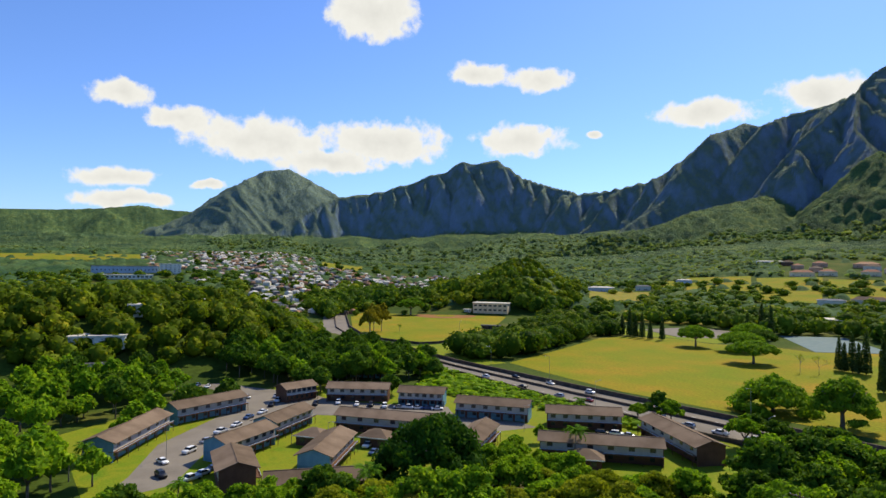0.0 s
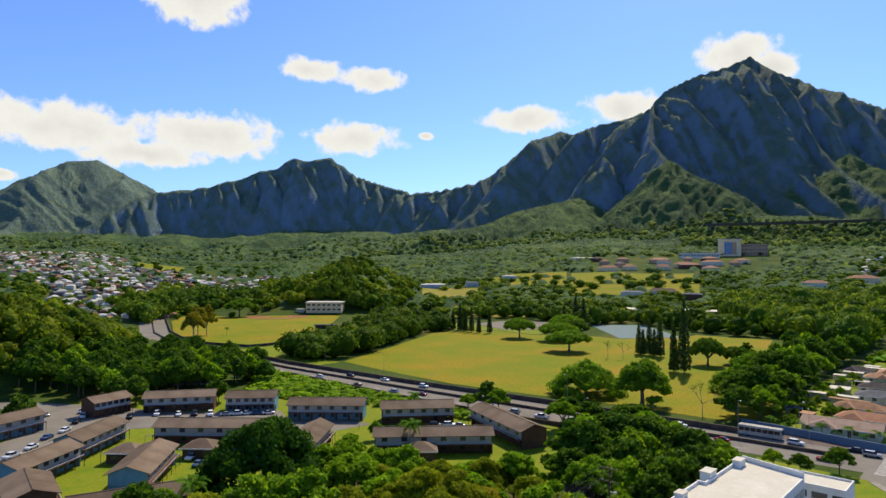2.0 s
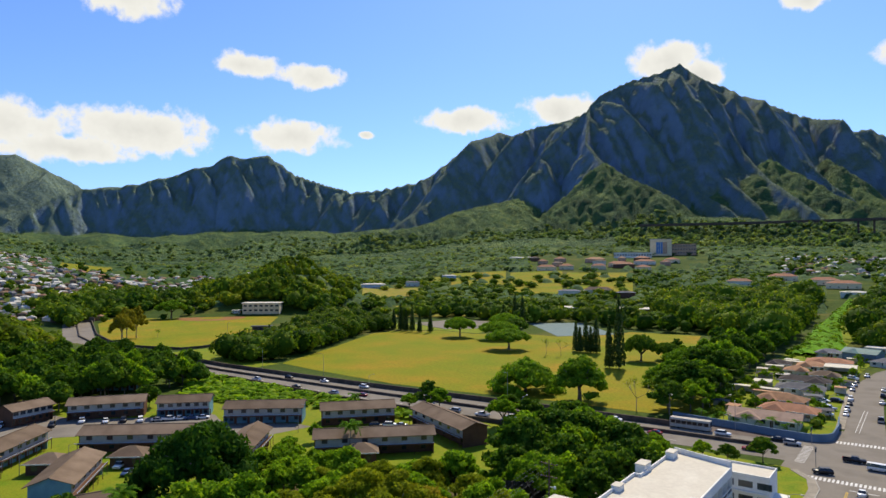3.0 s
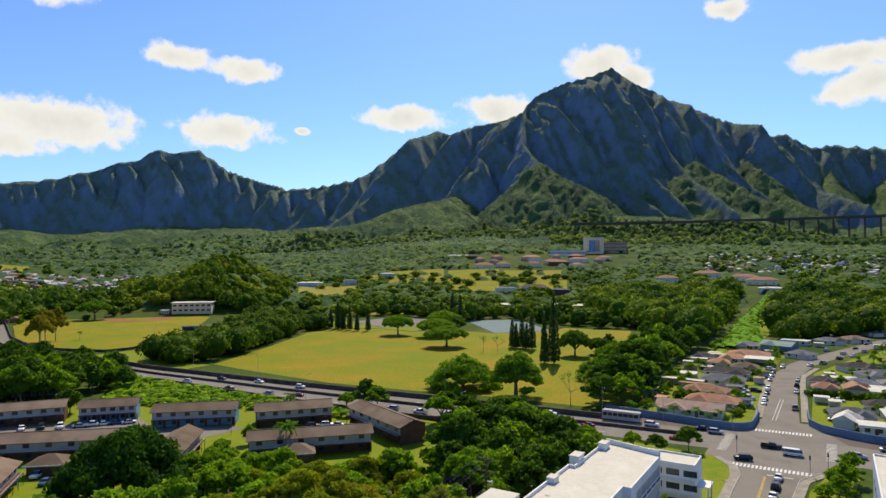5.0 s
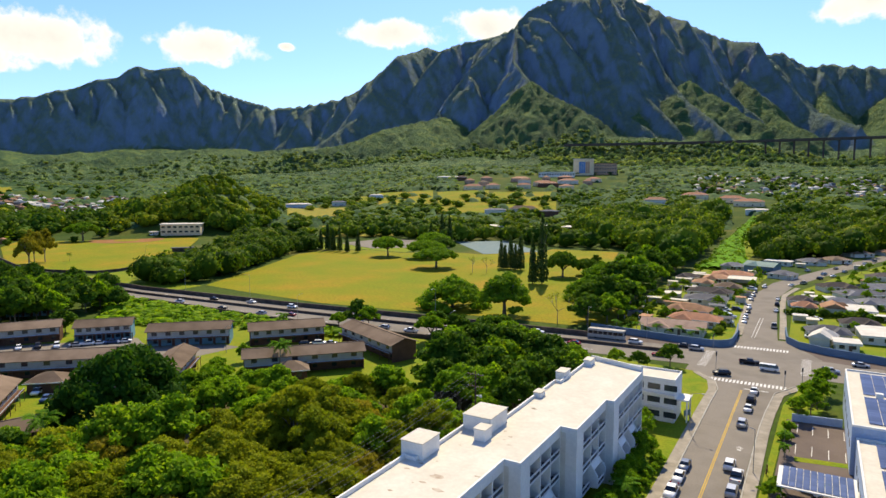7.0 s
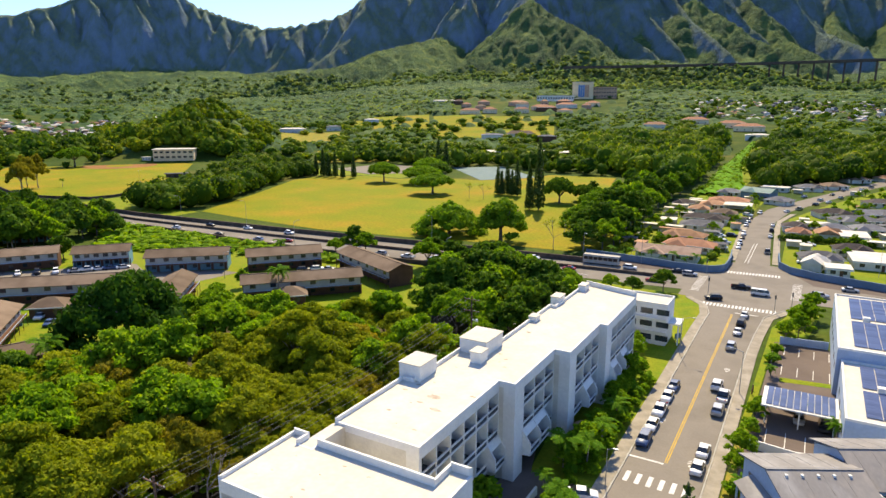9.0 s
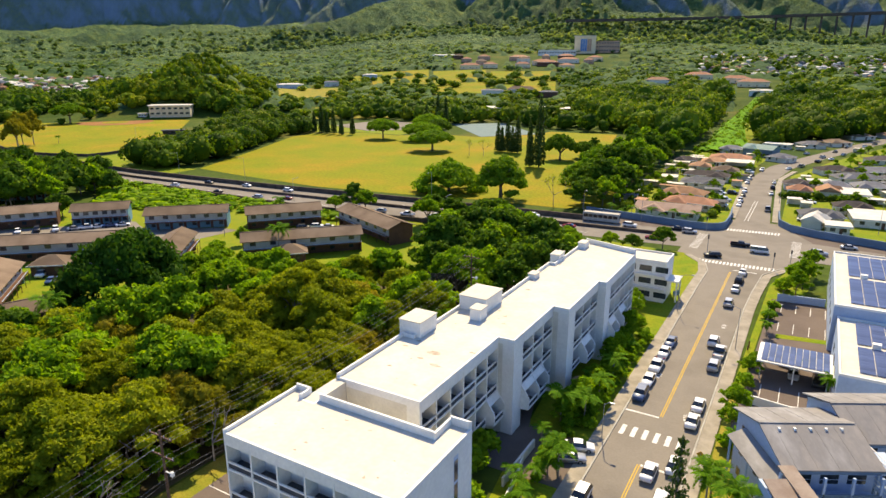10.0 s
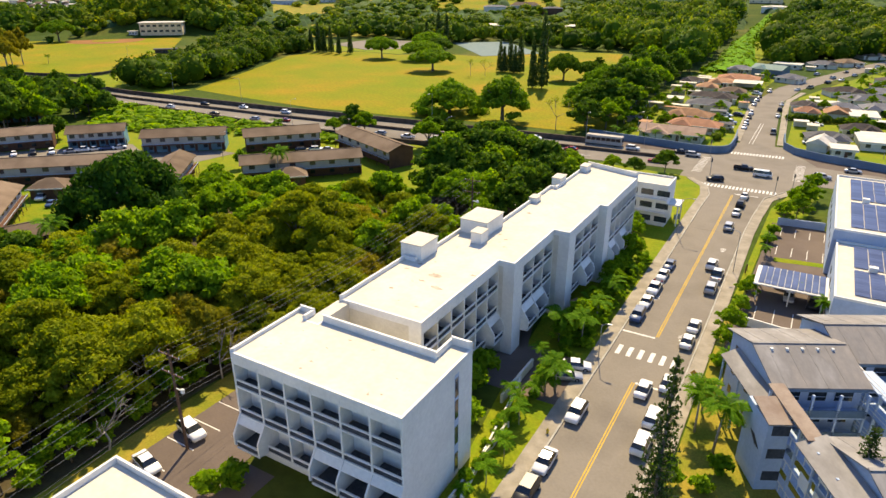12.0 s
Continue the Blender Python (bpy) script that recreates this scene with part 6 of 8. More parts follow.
for az, r, w, d, roof, wall in (*ROWS, (-9.1, 960, 36, 18, "terracotta", "sand"), (-6.3, 930, 34, 18, "terracotta", "sand"), (-5.0, 900, 36, 20, "terracotta", "sand"), (-4.3, 820, 26, 16, "paleroof", "white"),
                                (-0.9, 800, 60, 22, "paleroof", "white"), (0.4, 760, 44, 16, "paleroof", "white"), (-12.2, 900, 30, 14, "tanroof", "cream"), (-43.5, 890, 34, 14, "paleroof", "palewall"),
                                (-40.0, 930, 20, 10, "greyroof", "cream"), (-30.2, 1250, 46, 14, "paleroof", "white"), (-36.7, 1000, 22, 12, "paleroof", "palewall"), (-23.5, 800, 34, 12, "roof_brown", "cream"),
                                (-21.2, 780, 22, 12, "greyroof", "brownwall"), (-26.0, 790, 26, 12, "greyroof", "cream")):
    x, y = spot(az, r)
    house(x, y, w, d, -az, roof, wall, "long low building with a coloured roof among trees", eave=6, ridge=9.5 if roof in ("terracotta", "tanroof", "roof_brown") else 7.5, name="long_building", group="buildings on the rise")
x, y = spot(-80.85, 1010)
hall("white_tower_block", "white five-storey block in the distant town", x, y, 29, 14, 81, 15, "paleroof", "white", 5, pane=0.36)
x, y = spot(-84.2, 1040)
hall("shopping_center", "long low building with a blue-grey roof", x, y, 88, 30, 84, 9, "greyroof", "palewall", 1, pane=0.3)
hall("market_hall", "long low building with a pale roof", *spot(-84.2, 962), 68, 18, 84, 5, "paleroof", "white", 1)

# clearings on the rise
for az0, az1, r0, r1, k in ((-36.5, -31.6, 900, 1080, "park"), (-31.2, -26.6, 800, 1050, "park"), (-26.2, -20.6, 810, 1030, "park"), (-44.5, -39.5, 760, 900, "verge"), (-41.5, -35.0, 610, 700, "verge"), (-93, -82.6, 1240, 1400, "park"),
                            (-68.4, -64.8, 1200, 1400, "park"), (-39.0, -37.4, 920, 1040, "park"), (-16.0, -14.2, 700, 790, "park"), (-45.0, -42.6, 560, 640, "grass")):
    azs, rs = np.linspace(az0, az1, 14), np.linspace(r0, r1, 10)
    v, f = polar_sheet(azs, rs, lambda x, y: lie(x, y) + 0.7, False)
    setting("clearing", quads_mesh("clearing", v, f, M[k], True), M[k], "yellow-green grass clearing")


# the distant town: too many small houses to count
def far_town(name, label, spots, material, seed, size=(6.2, 10.5)):
    rng = np.random.RandomState(seed)
    b = Build()
    for x, y in spots:
        w, d, h, a = rng.uniform(*size), rng.uniform(6, 8.5), rng.uniform(2.6, 4.4), rng.uniform(0, math.pi)
        z, c, s = float(lie(x, y)), math.cos(a), math.sin(a)
        pts = [(-w / 2, -d / 2), (w / 2, -d / 2), (w / 2, d / 2), (-w / 2, d / 2)]
        q = [(x + px * c - py * s, y + px * s + py * c) for px, py in pts]
        e = [(x + px * c, y + px * s) for px in (-w * 0.3, w * 0.3)]
        b.add([(px, py, z - 2) for px, py in q] + [(px, py, z + h) for px, py in q] + [(px, py, z + h + 1.6) for px, py in e],
              [(0, 1, 5, 4), (1, 2, 6, 5), (2, 3, 7, 6), (3, 0, 4, 7), (4, 5, 9, 8), (6, 7, 8, 9), (5, 6, 9), (7, 4, 8)])
    return tagged(part(name, b, material, None, label), kind="stuff", category="houses")


def sector(az0, az1, r0, r1, step, seed, keep=1.0):
    """Jittered spots in a sector."""
    rng = np.random.RandomState(seed)
    out = []
    for r in np.arange(r0, r1, step):
        n = int(radians(az1 - az0) * r / step)
        for i in range(n):
            if rng.rand() < keep:
                out.append(spot(az0 + (az1 - az0) * (i + rng.uniform(0, 1)) / n, r + rng.uniform(-0.45, 0.45) * step))
    return out


town = sector(-79, -69, 900, 1500, 12.5, 301, 0.85) + sector(-69, -65.3, 900, 1190, 13.5, 308, 0.8) + sector(-65.3, -56.5, 800, 1130, 14, 302, 0.75) + sector(-83, -79, 1080, 1500, 17, 303, 0.55)
town += sector(-74.5, -65.6, 640, 910, 14, 304, 0.75) + sector(-9.5, 16, 1010, 1330, 17, 305, 0.85) + sector(-57, -48, 1050, 1250, 34, 306, 0.5)
rng = np.random.RandomState(9)
kind = rng.choice(5, len(town), p=(0.27, 0.17, 0.2, 0.18, 0.18))
for i, (m, lab) in enumerate((("paleroof", "pale-roofed houses of the distant town"), ("roof_brown", "brown-roofed houses of the distant town"), ("greyroof", "grey-roofed houses of the distant town"),
                              ("tanroof", "tan-roofed houses of the distant town"), ("cream", "cream houses of the distant town"))):
    far_town("town_houses", lab, [p for p, k in zip(town, kind) if k == i], M[m], 400 + i)

# viaduct along the mountain foot
VIA = thing("viaduct", "long grey concrete viaduct on pillars", "bridge")
pts = [spot(az, 1760 + 4 * az) for az in np.arange(-20, 15, 1.0)]
poly, n = ribbon(pts, 7, 7), len(pts)
zs = [50 + math.hypot(*p) * math.tan(radians(3.5)) for p in pts]
deck = Build()
for i in range(n - 1):
    q = [poly[i], poly[2 * n - 1 - i], poly[2 * n - 2 - i], poly[i + 1]]
    hz = [zs[i], zs[i], zs[i + 1], zs[i + 1]]
    deck.add([(px, py, z - 6) for (px, py), z in zip(q, hz)] + [(px, py, z) for (px, py), z in zip(q, hz)],
             [(3, 2, 1, 0), (4, 5, 6, 7), (0, 1, 5, 4), (1, 2, 6, 5), (2, 3, 7, 6), (3, 0, 4, 7)])
part("deck", deck, M["stone"], VIA, "dark concrete deck")
for i in range(16, n):
    part("pillar", Build().box(pts[i][0] - 2, pts[i][0] + 2, pts[i][1] - 2, pts[i][1] + 2, float(mountain(np.array([pts[i][0]]), np.array([pts[i][1]]))[0]) - 5, zs[i] - 5.9), M["stone"], VIA)


# ---- school by the street: pitched metal roofs, open corridors ----
# its own frame: p to the right along the ridges, q away from the street's near end
SCH = pose(0, 0, 0, 0, 0, 29)


def pitched(label, p0, p1, q0, q1, eave, ridge, storeys, name="school_building", vents=0):
    t = thing(name, label, "school", "school buildings", SCH)
    body = part("wall", Build().box(p0, p1, q0 + 0.9, q1 - 0.6, -0.3, eave - 0.2), M["palewall"], t, "pale blue-white painted walls, blue shade in the colour")
    qm = (q0 + q1) / 2
    for p in (p0, p1 - 0.2):
        part("gable", Build().slab([(p, q0 + 0.6, eave - 0.25), (p, q1 - 0.4, eave - 0.25), (p, qm, ridge - 0.15)], (0.2, 0, 0)), M["palewall"], t)
    k = (ridge - eave) / (qm - q0)
    for a, b_ in ((q0, qm), (q1, qm)):
        sheetpts = [(p0 - 0.5, a, eave), (p1 + 0.5, a, eave), (p1 + 0.5, b_, ridge), (p0 - 0.5, b_, ridge)]
        roof = part("roof", Build().slab(sheetpts if a < b_ else sheetpts[::-1], (0, 0, 0.14)), M["roof_metal"], t, "weathered grey metal roof")
        for i in range(int((p1 - p0) / 2.2)):
            x = p0 + 1.0 + i * 2.2
            seam = [(x, a, eave + 0.14), (x + 0.06, a, eave + 0.14), (x + 0.06, b_, ridge + 0.14), (x, b_, ridge + 0.14)]
            part("roof_seam", Build().slab(seam if a < b_ else seam[::-1], (0, 0, 0.025)), M["roof_metal"], roof)
    part("ridge_cap", Build().box(p0 - 0.5, p1 + 0.5, qm - 0.2, qm + 0.2, ridge + 0.1, ridge + 0.2), M["roof_metal"], t)
    for i in range(vents):
        x = p0 + (p1 - p0) * (i + 0.7) / (vents + 0.6)
        part("roof_vent", Build().box(x, x + 0.28, qm - 1.2, qm - 0.85, ridge - 0.5, ridge + 0.05), M["white"], t, "small white roof vent")
    part("eave_board", Build().box(p0, p1, q0, q0 + 0.12, eave - 0.35, eave - 0.02), M["bluewall"], t)
    for s in range(storeys):
        z = 0.2 + s * (eave - 0.4) / storeys
        h = (eave - 0.4) / storeys
        corr = part("corridor", Build().box(p0 + 0.4, p1 - 0.2, q0 - 0.9, q0 + 0.9, z - 0.18, z + 0.02), M["palewall"], t)
        part("corridor_rail", Build().box(p0 + 0.4, p1 - 0.2, q0 - 0.9, q0 - 0.8, z + 0.02, z + 0.95), M["bluewall"], corr, "blue corridor parapet")
        n = max(3, int((p1 - p0) / 2.6))
        for i in range(n):
            x = p0 + 0.5 + (p1 - p0 - 1) * (i + 0.2) / n
            win = part("window", Build().box(x, x + (p1 - p0) * 0.6 / n, q0 + 0.85, q0 + 0.95, z + 1.0, z + min(2.2, h - 0.5)), M["glass"], body, "dark louvre window")
            part("louvre", Build().box(x, x + (p1 - p0) * 0.6 / n, q0 + 0.82, q0 + 0.86, z + 1.5, z + 1.56), M["palewall"], win)
        for q in np.linspace(q0 + 2.5, q1 - 2.5, 3):
            part("window", Build().box(p0 - 0.04, p0 + 0.04, q - 0.45, q + 0.45, z + 0.9, z + 2.0), M["glass"], body)
    for i in range(max(3, int((p1 - p0) / 3.4)) + 1):
        x = p0 + 0.4 + (p1 - p0 - 0.8) * i / max(3, int((p1 - p0) / 3.4))
        part("column", Build().box(x, x + 0.25, q0 - 0.9, q0 - 0.65, 0, eave - 0.2), M["palewall"], t)
    return t


pitched("three-storey school wing with a grey metal gable roof", 34.9, 44.6, 58.0, 70.8, 9.0, 10.8, 3, vents=5)
pitched("school wing with a grey metal gable roof behind another", 45.2, 72.0, 62.8, 74.4, 9.1, 11.0, 3, vents=0)
pitched("near school wing with a grey metal gable roof", 36.0, 66.0, 36.5, 50.4, 8.8, 11.0, 3, vents=2)
STAIR = thing("stair_tower", "pale stair tower with dark opening panels and a rusty roof", "tower", "school buildings", SCH)
w = part("wall", Build().box(31.6, 33.9, 52.6, 57.4, -0.3, 8.5), M["palewall"], STAIR, "pale blue-white painted walls, blue shade in the colour")
part("roof", Build().slab([(31.5, 52.4, 8.5), (34.0, 52.4, 8.5), (34.0, 56.4, 9.1), (31.5, 56.4, 9.1)], (0, 0, 0.15)), M["roof_rust"], STAIR, "rust-brown flat roof")
# dark panels on the solid wall stand in for the openings' shade
for z in (0.4, 3.3, 6.2):
    part("opening", Build().box(32.1, 33.9, 52.56, 52.64, z + 0.9, z + 2.1), M["rail"], w, "dark panel painted for a shaded stair opening")
for i in range(3):
    part("wall_mark", Build().slab([(31.58, 55.6 - i * 0.35, 5.6), (31.58, 54.2 - i * 0.35, 4.6), (31.58, 54.1 - i * 0.35, 4.75), (31.58, 55.5 - i * 0.35, 5.75)], (-0.02, 0, 0)), M["rail"], w, "dark bars of unreadable lettering")
BRIDGE = thing("walkway_roof", "rust-brown covered walkway with open railings", "walkway", "school buildings", SCH)
part("roof", Build().slab([(33.9, 49.6, 8.9), (35.6, 49.6, 8.9), (35.6, 58.4, 9.3), (33.9, 58.4, 9.3)], (0, 0, 0.15)), M["roof_rust"], BRIDGE)
for z in (0.1, 3.1, 6.1):
    fl = part("floor_slab", Build().box(34.0, 35.5, 38.0, 58.0, z - 0.18, z), M["palewall"], BRIDGE)
    for q in np.arange(38.2, 58, 1.4):
        part("baluster", Build().box(33.98, 34.06, q, q + 0.08, z, z + 1.0), M["white"], fl)
    part("rail_top", Build().box(33.95, 34.08, 38.0, 58.0, z + 1.0, z + 1.08), M["white"], fl)
for q in np.arange(38, 58.1, 3.3):
    part("column", Build().box(34.0, 34.25, q, q + 0.25, 0, 8.9), M["palewall"], BRIDGE)
for q in np.arange(37.5, 49.5, 2.6):
    part("louvre_panel", Build().box(33.92, 33.97, q, q + 1.6, 6.9, 8.4).box(33.92, 33.97, q, q + 1.6, 3.8, 5.4), M["white"], BRIDGE, "white open louvre panel")
part("side_roof", Build().slab([(33.0, 37.0, 8.3), (35.8, 37.0, 9.4), (35.8, 50.0, 9.4), (33.0, 50.0, 8.3)], (0, 0, 0.12)), M["roof_metal"], BRIDGE)
CROSS = thing("covered_bridge", "open steel walkway with pale rails", "walkway", "school buildings", SCH)
for z in (3.0, 6.0, 8.8):
    fl = part("floor_slab", Build().box(45.4, 47.4, 50.5, 62.0, z - 0.2, z), M["palewall"], CROSS)
    for k in (0.5, 1.0):
        part("rail", Build().box(45.3, 45.4, 50.5, 62.0, z + k - 0.06, z + k), M["white"], fl)
for q in np.arange(50.6, 62, 2.2):
    part("column", Build().box(45.35, 45.55, q, q + 0.2, 0, 9.0), M["palewall"], CROSS)
EDGE = thing("side_canopy", "sloping metal canopy on the school's end wall", "canopy", "school buildings", SCH)
part("roof", Build().slab([(32.6, 57.8, 7.2), (34.7, 57.8, 8.2), (34.7, 67.5, 8.2), (32.6, 67.5, 7.2)], (0, 0, 0.12)), M["roof_metal"], EDGE)
for q in (58.2, 62.5, 67.0):
    part("column", Build().box(32.8, 33.0, q, q + 0.2, 0, 7.25), M["palewall"], EDGE)


# ---- solar-roofed building and carport ----
def panel_field(parent, x0, x1, y0, y1, z, nx, ny, gap=0.06, tilt=0.0):
    """Rows of solar panels, each a part with its frame."""
    dx, dy = (x1 - x0) / nx, (y1 - y0) / ny
    rise = 0.16 if gap > 0.1 else 0.0
    e = 0.05 if gap > 0.1 else 0.09
    me = Build().slab([(e, gap / 2, 0.0), (dx - e, gap / 2, 0.0), (dx - e, dy - gap / 2, rise), (e, dy - gap / 2, rise)], (0, 0, 0.05)).data("solar_panel", M["solar"])
    if gap < 0.1:
        part("panel_frame", Build().box(x0, x1, y0, y1, z - 0.06, z + 0.03), M["solar_frame"], parent, "pale metal panel frame")
    for i in range(nx):
        for j in range(ny):
            part("solar_panel", me, M["solar"], parent, at=pose(x0 + i * dx, y0 + j * dy, z + tilt * j))


for label, x0, x1, y0, y1, h, px0, py0, py1, nx, ny in (
        ("white flat-roofed hall with solar panels on its roof", 6.9, 40.0, 126.0, 164.5, 8.6, 9.4, 128.5, 162.0, 9, 12),
        ("lower white flat-roofed hall with solar panels on its roof", 7.6, 40.0, 100.5, 125.7, 6.6, 10.2, 102.6, 124.0, 9, 9)):
    t = thing("solar_building", label, "building")
    w = part("wall", Build().box(x0, x1, y0, y1, -0.3, h), M["palewall"], t, "pale blue-white painted walls, blue shade in the colour")
    part("roof", Build().box(x0 + 0.3, x1 - 0.3, y0 + 0.3, y1 - 0.3, h, h + 0.06), M["roofwhite"], t, "white flat roof")
    parapet([(x0, y0), (x1, y0), (x1, y1), (x0, y1)], h + 0.001, h + 0.4, 0.3, w)
    panel_field(t, px0, px0 + 19.0, py0, py0 + (py1 - py0) * 0.47, h + 0.2, 9, ny, 0.42)
    panel_field(t, px0, px0 + 19.0, py0 + (py1 - py0) * 0.53, py1, h + 0.2, 9, ny, 0.42)
    for k in range(3):
        part("roof_unit", Build().box(px0 + 2 + k * 5.6, px0 + 3.2 + k * 5.6, (py0 + py1) / 2 - 0.5, (py0 + py1) / 2 + 0.5, h + 0.06, h + 1.1), M["white"], t, "white roof unit")
    for y in np.arange(y0 + 3, y1 - 3, 5):
        part("window", Build().box(x0 - 0.04, x0 + 0.04, y, y + 2, h * 0.45, h * 0.45 + 1.0), M["glass"], w)
CARPORT = thing("solar_carport", "open carport with a solar panel roof on white posts", "carport")
part("roof", Build().box(-3.4, 7.4, 107.4, 115.6, 3.3, 3.5).box(7.4, 24, 104.6, 112.0, 3.0, 3.2), M["white"], CARPORT, "white carport roof")
panel_field(CARPORT, -2.8, 7.0, 107.8, 115.2, 3.56, 10, 5, 0.18)
panel_field(CARPORT, 8.0, 22.0, 105.0, 111.4, 3.26, 13, 5, 0.18)
for x in (-2.8, 2.0, 6.8):
    for y in (108.2, 114.8):
        part("post", Build().box(x, x + 0.2, y, y + 0.2, 0, 3.3), M["white"], CARPORT)
for x in (12, 18, 23.5):
    part("post", Build().box(x, x + 0.2, 105, 105.2, 0, 3.0), M["white"], CARPORT)
b = Build()
for i in range(6):
    b.box(-1.5 + i * 2.7, -1.38 + i * 2.7, 142.5, 147.5, 0.07, 0.076).box(-1.5 + i * 2.7, -1.38 + i * 2.7, 131, 136, 0.07, 0.076)
    b.box(-2.2 + i * 2.7, -2.08 + i * 2.7, 100.5, 106, 0.07, 0.076)
setting("bay_line", b, M["paint_white"], "white parking bay lines")
sheet("yard_grass", [(-1.5, 127.2), (7.2, 128.6), (7.2, 130.6), (-1.5, 129.4)], 0.09, M["grass"], "narrow grass strip in the car yard")
b = Build()
for i in range(9):
    y = 27.5 + i * 3.9
    b.box(-58.6, -54.0, y, y + 0.14, 0.05, 0.056)
for i in range(6):
    b.box(-51.5, -47.7, 30.5 + i * 3.6 - 20, 30.62 + i * 3.6 - 20, 0.05, 0.056)
setting("lot_line", b, M["paint_white"], "white parking bay lines")


# ---- woods and single trees ----
DOME = (-120.5, 75)
# olive wood beside the parking lot, brighter further back
grow_wood([(-66, 14), (-66, 52), (-64, 70), (-72, 96), (-96, 84), (-112, 52), (-112, 10)], 5.6, 501, [(OLIVE, 6.5), (BRONZE, 1.6), (BRIGHT, 1.5)], (0.58, 1.22))
grow_wood([(-96, 84), (-72, 96), (-64, 82), (-58, 104), (-76, 112), (-92, 108), (-110, 97), (-112, 84)], 6.2, 502, [(BRIGHT, 4), (OLIVE, 4)], (0.74, 1.02))
grow_wood([(-112, 10), (-112, 58), (-118, 58), (-124, 38), (-131, 24), (-130, 4)], 6.2, 503, [(BRIGHT, 4), (DARK, 2)], (0.7, 0.95))
plant(BIG_DARK, *DOME, 30, 1.0, tall=1.2)
for i, (x, y, s) in enumerate(((-124, 101, 0.9), (-119, 95, 0.85), (-117, 104, 0.55), (-129, 97, 0.62), (-113, 91, 0.8), (-122, 91, 0.7), (-111, 104, 0.4), (-128, 88, 0.7), (-105, 104, 0.6), (-99, 106.5, 0.6), (-93, 108.5, 0.6), (-87, 110.5, 0.6), (-80, 113, 0.65), (-75, 121, 0.9), (-108, 98, 0.75))):
    plant(BRIGHT[i % 3], x, y, 64 * i, s)
# tall trees between the wood and the highway
for i, (x, y, s) in enumerate(((-79, 138, 1.5), (-73, 143, 1.25), (-71, 152, 0.95), (-75, 130, 1.35), (-69, 136, 1.15), (-66, 147, 1.0), (-79, 147, 1.1), (-73, 122, 0.9))):
    plant(DARK[i % 3] if i % 4 else BRIGHT[i % 3], x, y, 71 * i, s)
grow_wood([(-62, 112), (-72, 118), (-78, 138), (-84, 160), (-80, 170), (-62, 160), (-50, 140), (-48, 118)], 7.6, 504, [(DARK, 3), (BRIGHT, 4)], (0.85, 1.2))
grow_wood([(-64, 84), (-54, 84), (-48, 116), (-60, 118)], 5.0, 505, [(BRIGHT, 3), (SHRUB, 3)], (0.55, 0.9))
for i, (x, y, s) in enumerate(((-52, 160, 0.7), (-57, 168, 0.6), (-46, 172, 0.45), (-40, 172, 0.45), (-33, 178, 0.55), (-138, 174, 0.75), (-132, 172, 0.9), (-142, 168, 0.6), (-104, 168, 0.9), (-98, 174, 0.8), (-108, 178, 0.7))):
    plant((BRIGHT + DARK)[i % 6], x, y, 50 * i, s)
# along the highway, west
grow_wood([(-340, 120), (-340, 163), (-270, 163), (-238, 158), (-234, 140), (-262, 136)], 9.5, 506, [(MID_DARK, 3), (MID_BRIGHT, 2)], (0.65, 0.95))
hall("scorer_hut", "small white hut behind the infield", -545, 378, 7, 4, 40, 2.6, "paleroof", "white")
# between ball field and park
far_wood("wood_park_edge", "dense green trees between ball field and park", scatter([(-312, 198), (-264, 197), (-290, 262), (-325, 332), (-330, 372), (-380, 400), (-445, 420), (-440, 395), (-365, 305), (-318, 232)], 9.5, 508), FAR_FULL, 13.5, 528, "leaf_wood", 1.0)
far_wood("wood_behind_park", "scattered green trees round the courts", scatter([(-350, 490), (-300, 474), (-266, 440), (-262, 470), (-244, 516), (-182, 474), (-132, 472), (-165, 524), (-250, 600), (-345, 596), (-430, 520), (-400, 440)], 15, 556, 0.45), FAR_VALLEY, 14, 557, "leaf_wood", 0.95)
# park trees
for i, (p, x, y, s, k) in enumerate(((RAIN[0], -196.4, 322.8, 0.92, 0.95), (RAIN[2], -229, 364, 0.82, 1.15), (RAIN[0], -258, 359, 0.8, 1.2), (PARK_WIDE, -126.6, 221, 1.0, 1.0), (RAIN[1], -240, 402, 0.85, 1.0), (RAIN[0], -258, 420, 0.9, 1.0), (PARK_WIDE, -84, 268, 0.85, 0.95),
                                     (RAIN[1], -117.8, 325.5, 0.72, 1.5), (RAIN[1], -108, 338, 0.6, 1.2), (RAIN[2], -82, 292, 0.75, 1.4), (RAIN[0], -560, 318, 1.0, 1.2), (RAIN[1], -600, 366, 0.6, 1.2))):
    plant(p, x, y, 37 * i, s, tall=k)
plant(PARK_DOME, -101.2, 216.2, 20, 1.0)
for i, (x, y, s) in enumerate(((-162, 341, 0.7), (-159, 340, 0.75), (-155.5, 340.5, 0.8), (-152, 339, 0.78), (-148.6, 339, 0.85), (-122.5, 295, 1.2), (-118, 296, 1.4), (-331, 372, 0.8), (-322, 370, 0.85), (-315, 368, 0.85), (-308, 367, 0.75), (-300, 366, 0.75), (-293, 370, 0.7), (-326, 376, 0.8), (-255, 440, 1.0), (-268, 432, 1.0), (-280, 470, 1.0))):
    plant(COLUMN[i % 2], x, y, 60 * i, s * (0.62 if i in (5, 6) else 0.85), tall=1.6 if i in (5, 6) else 1.15)
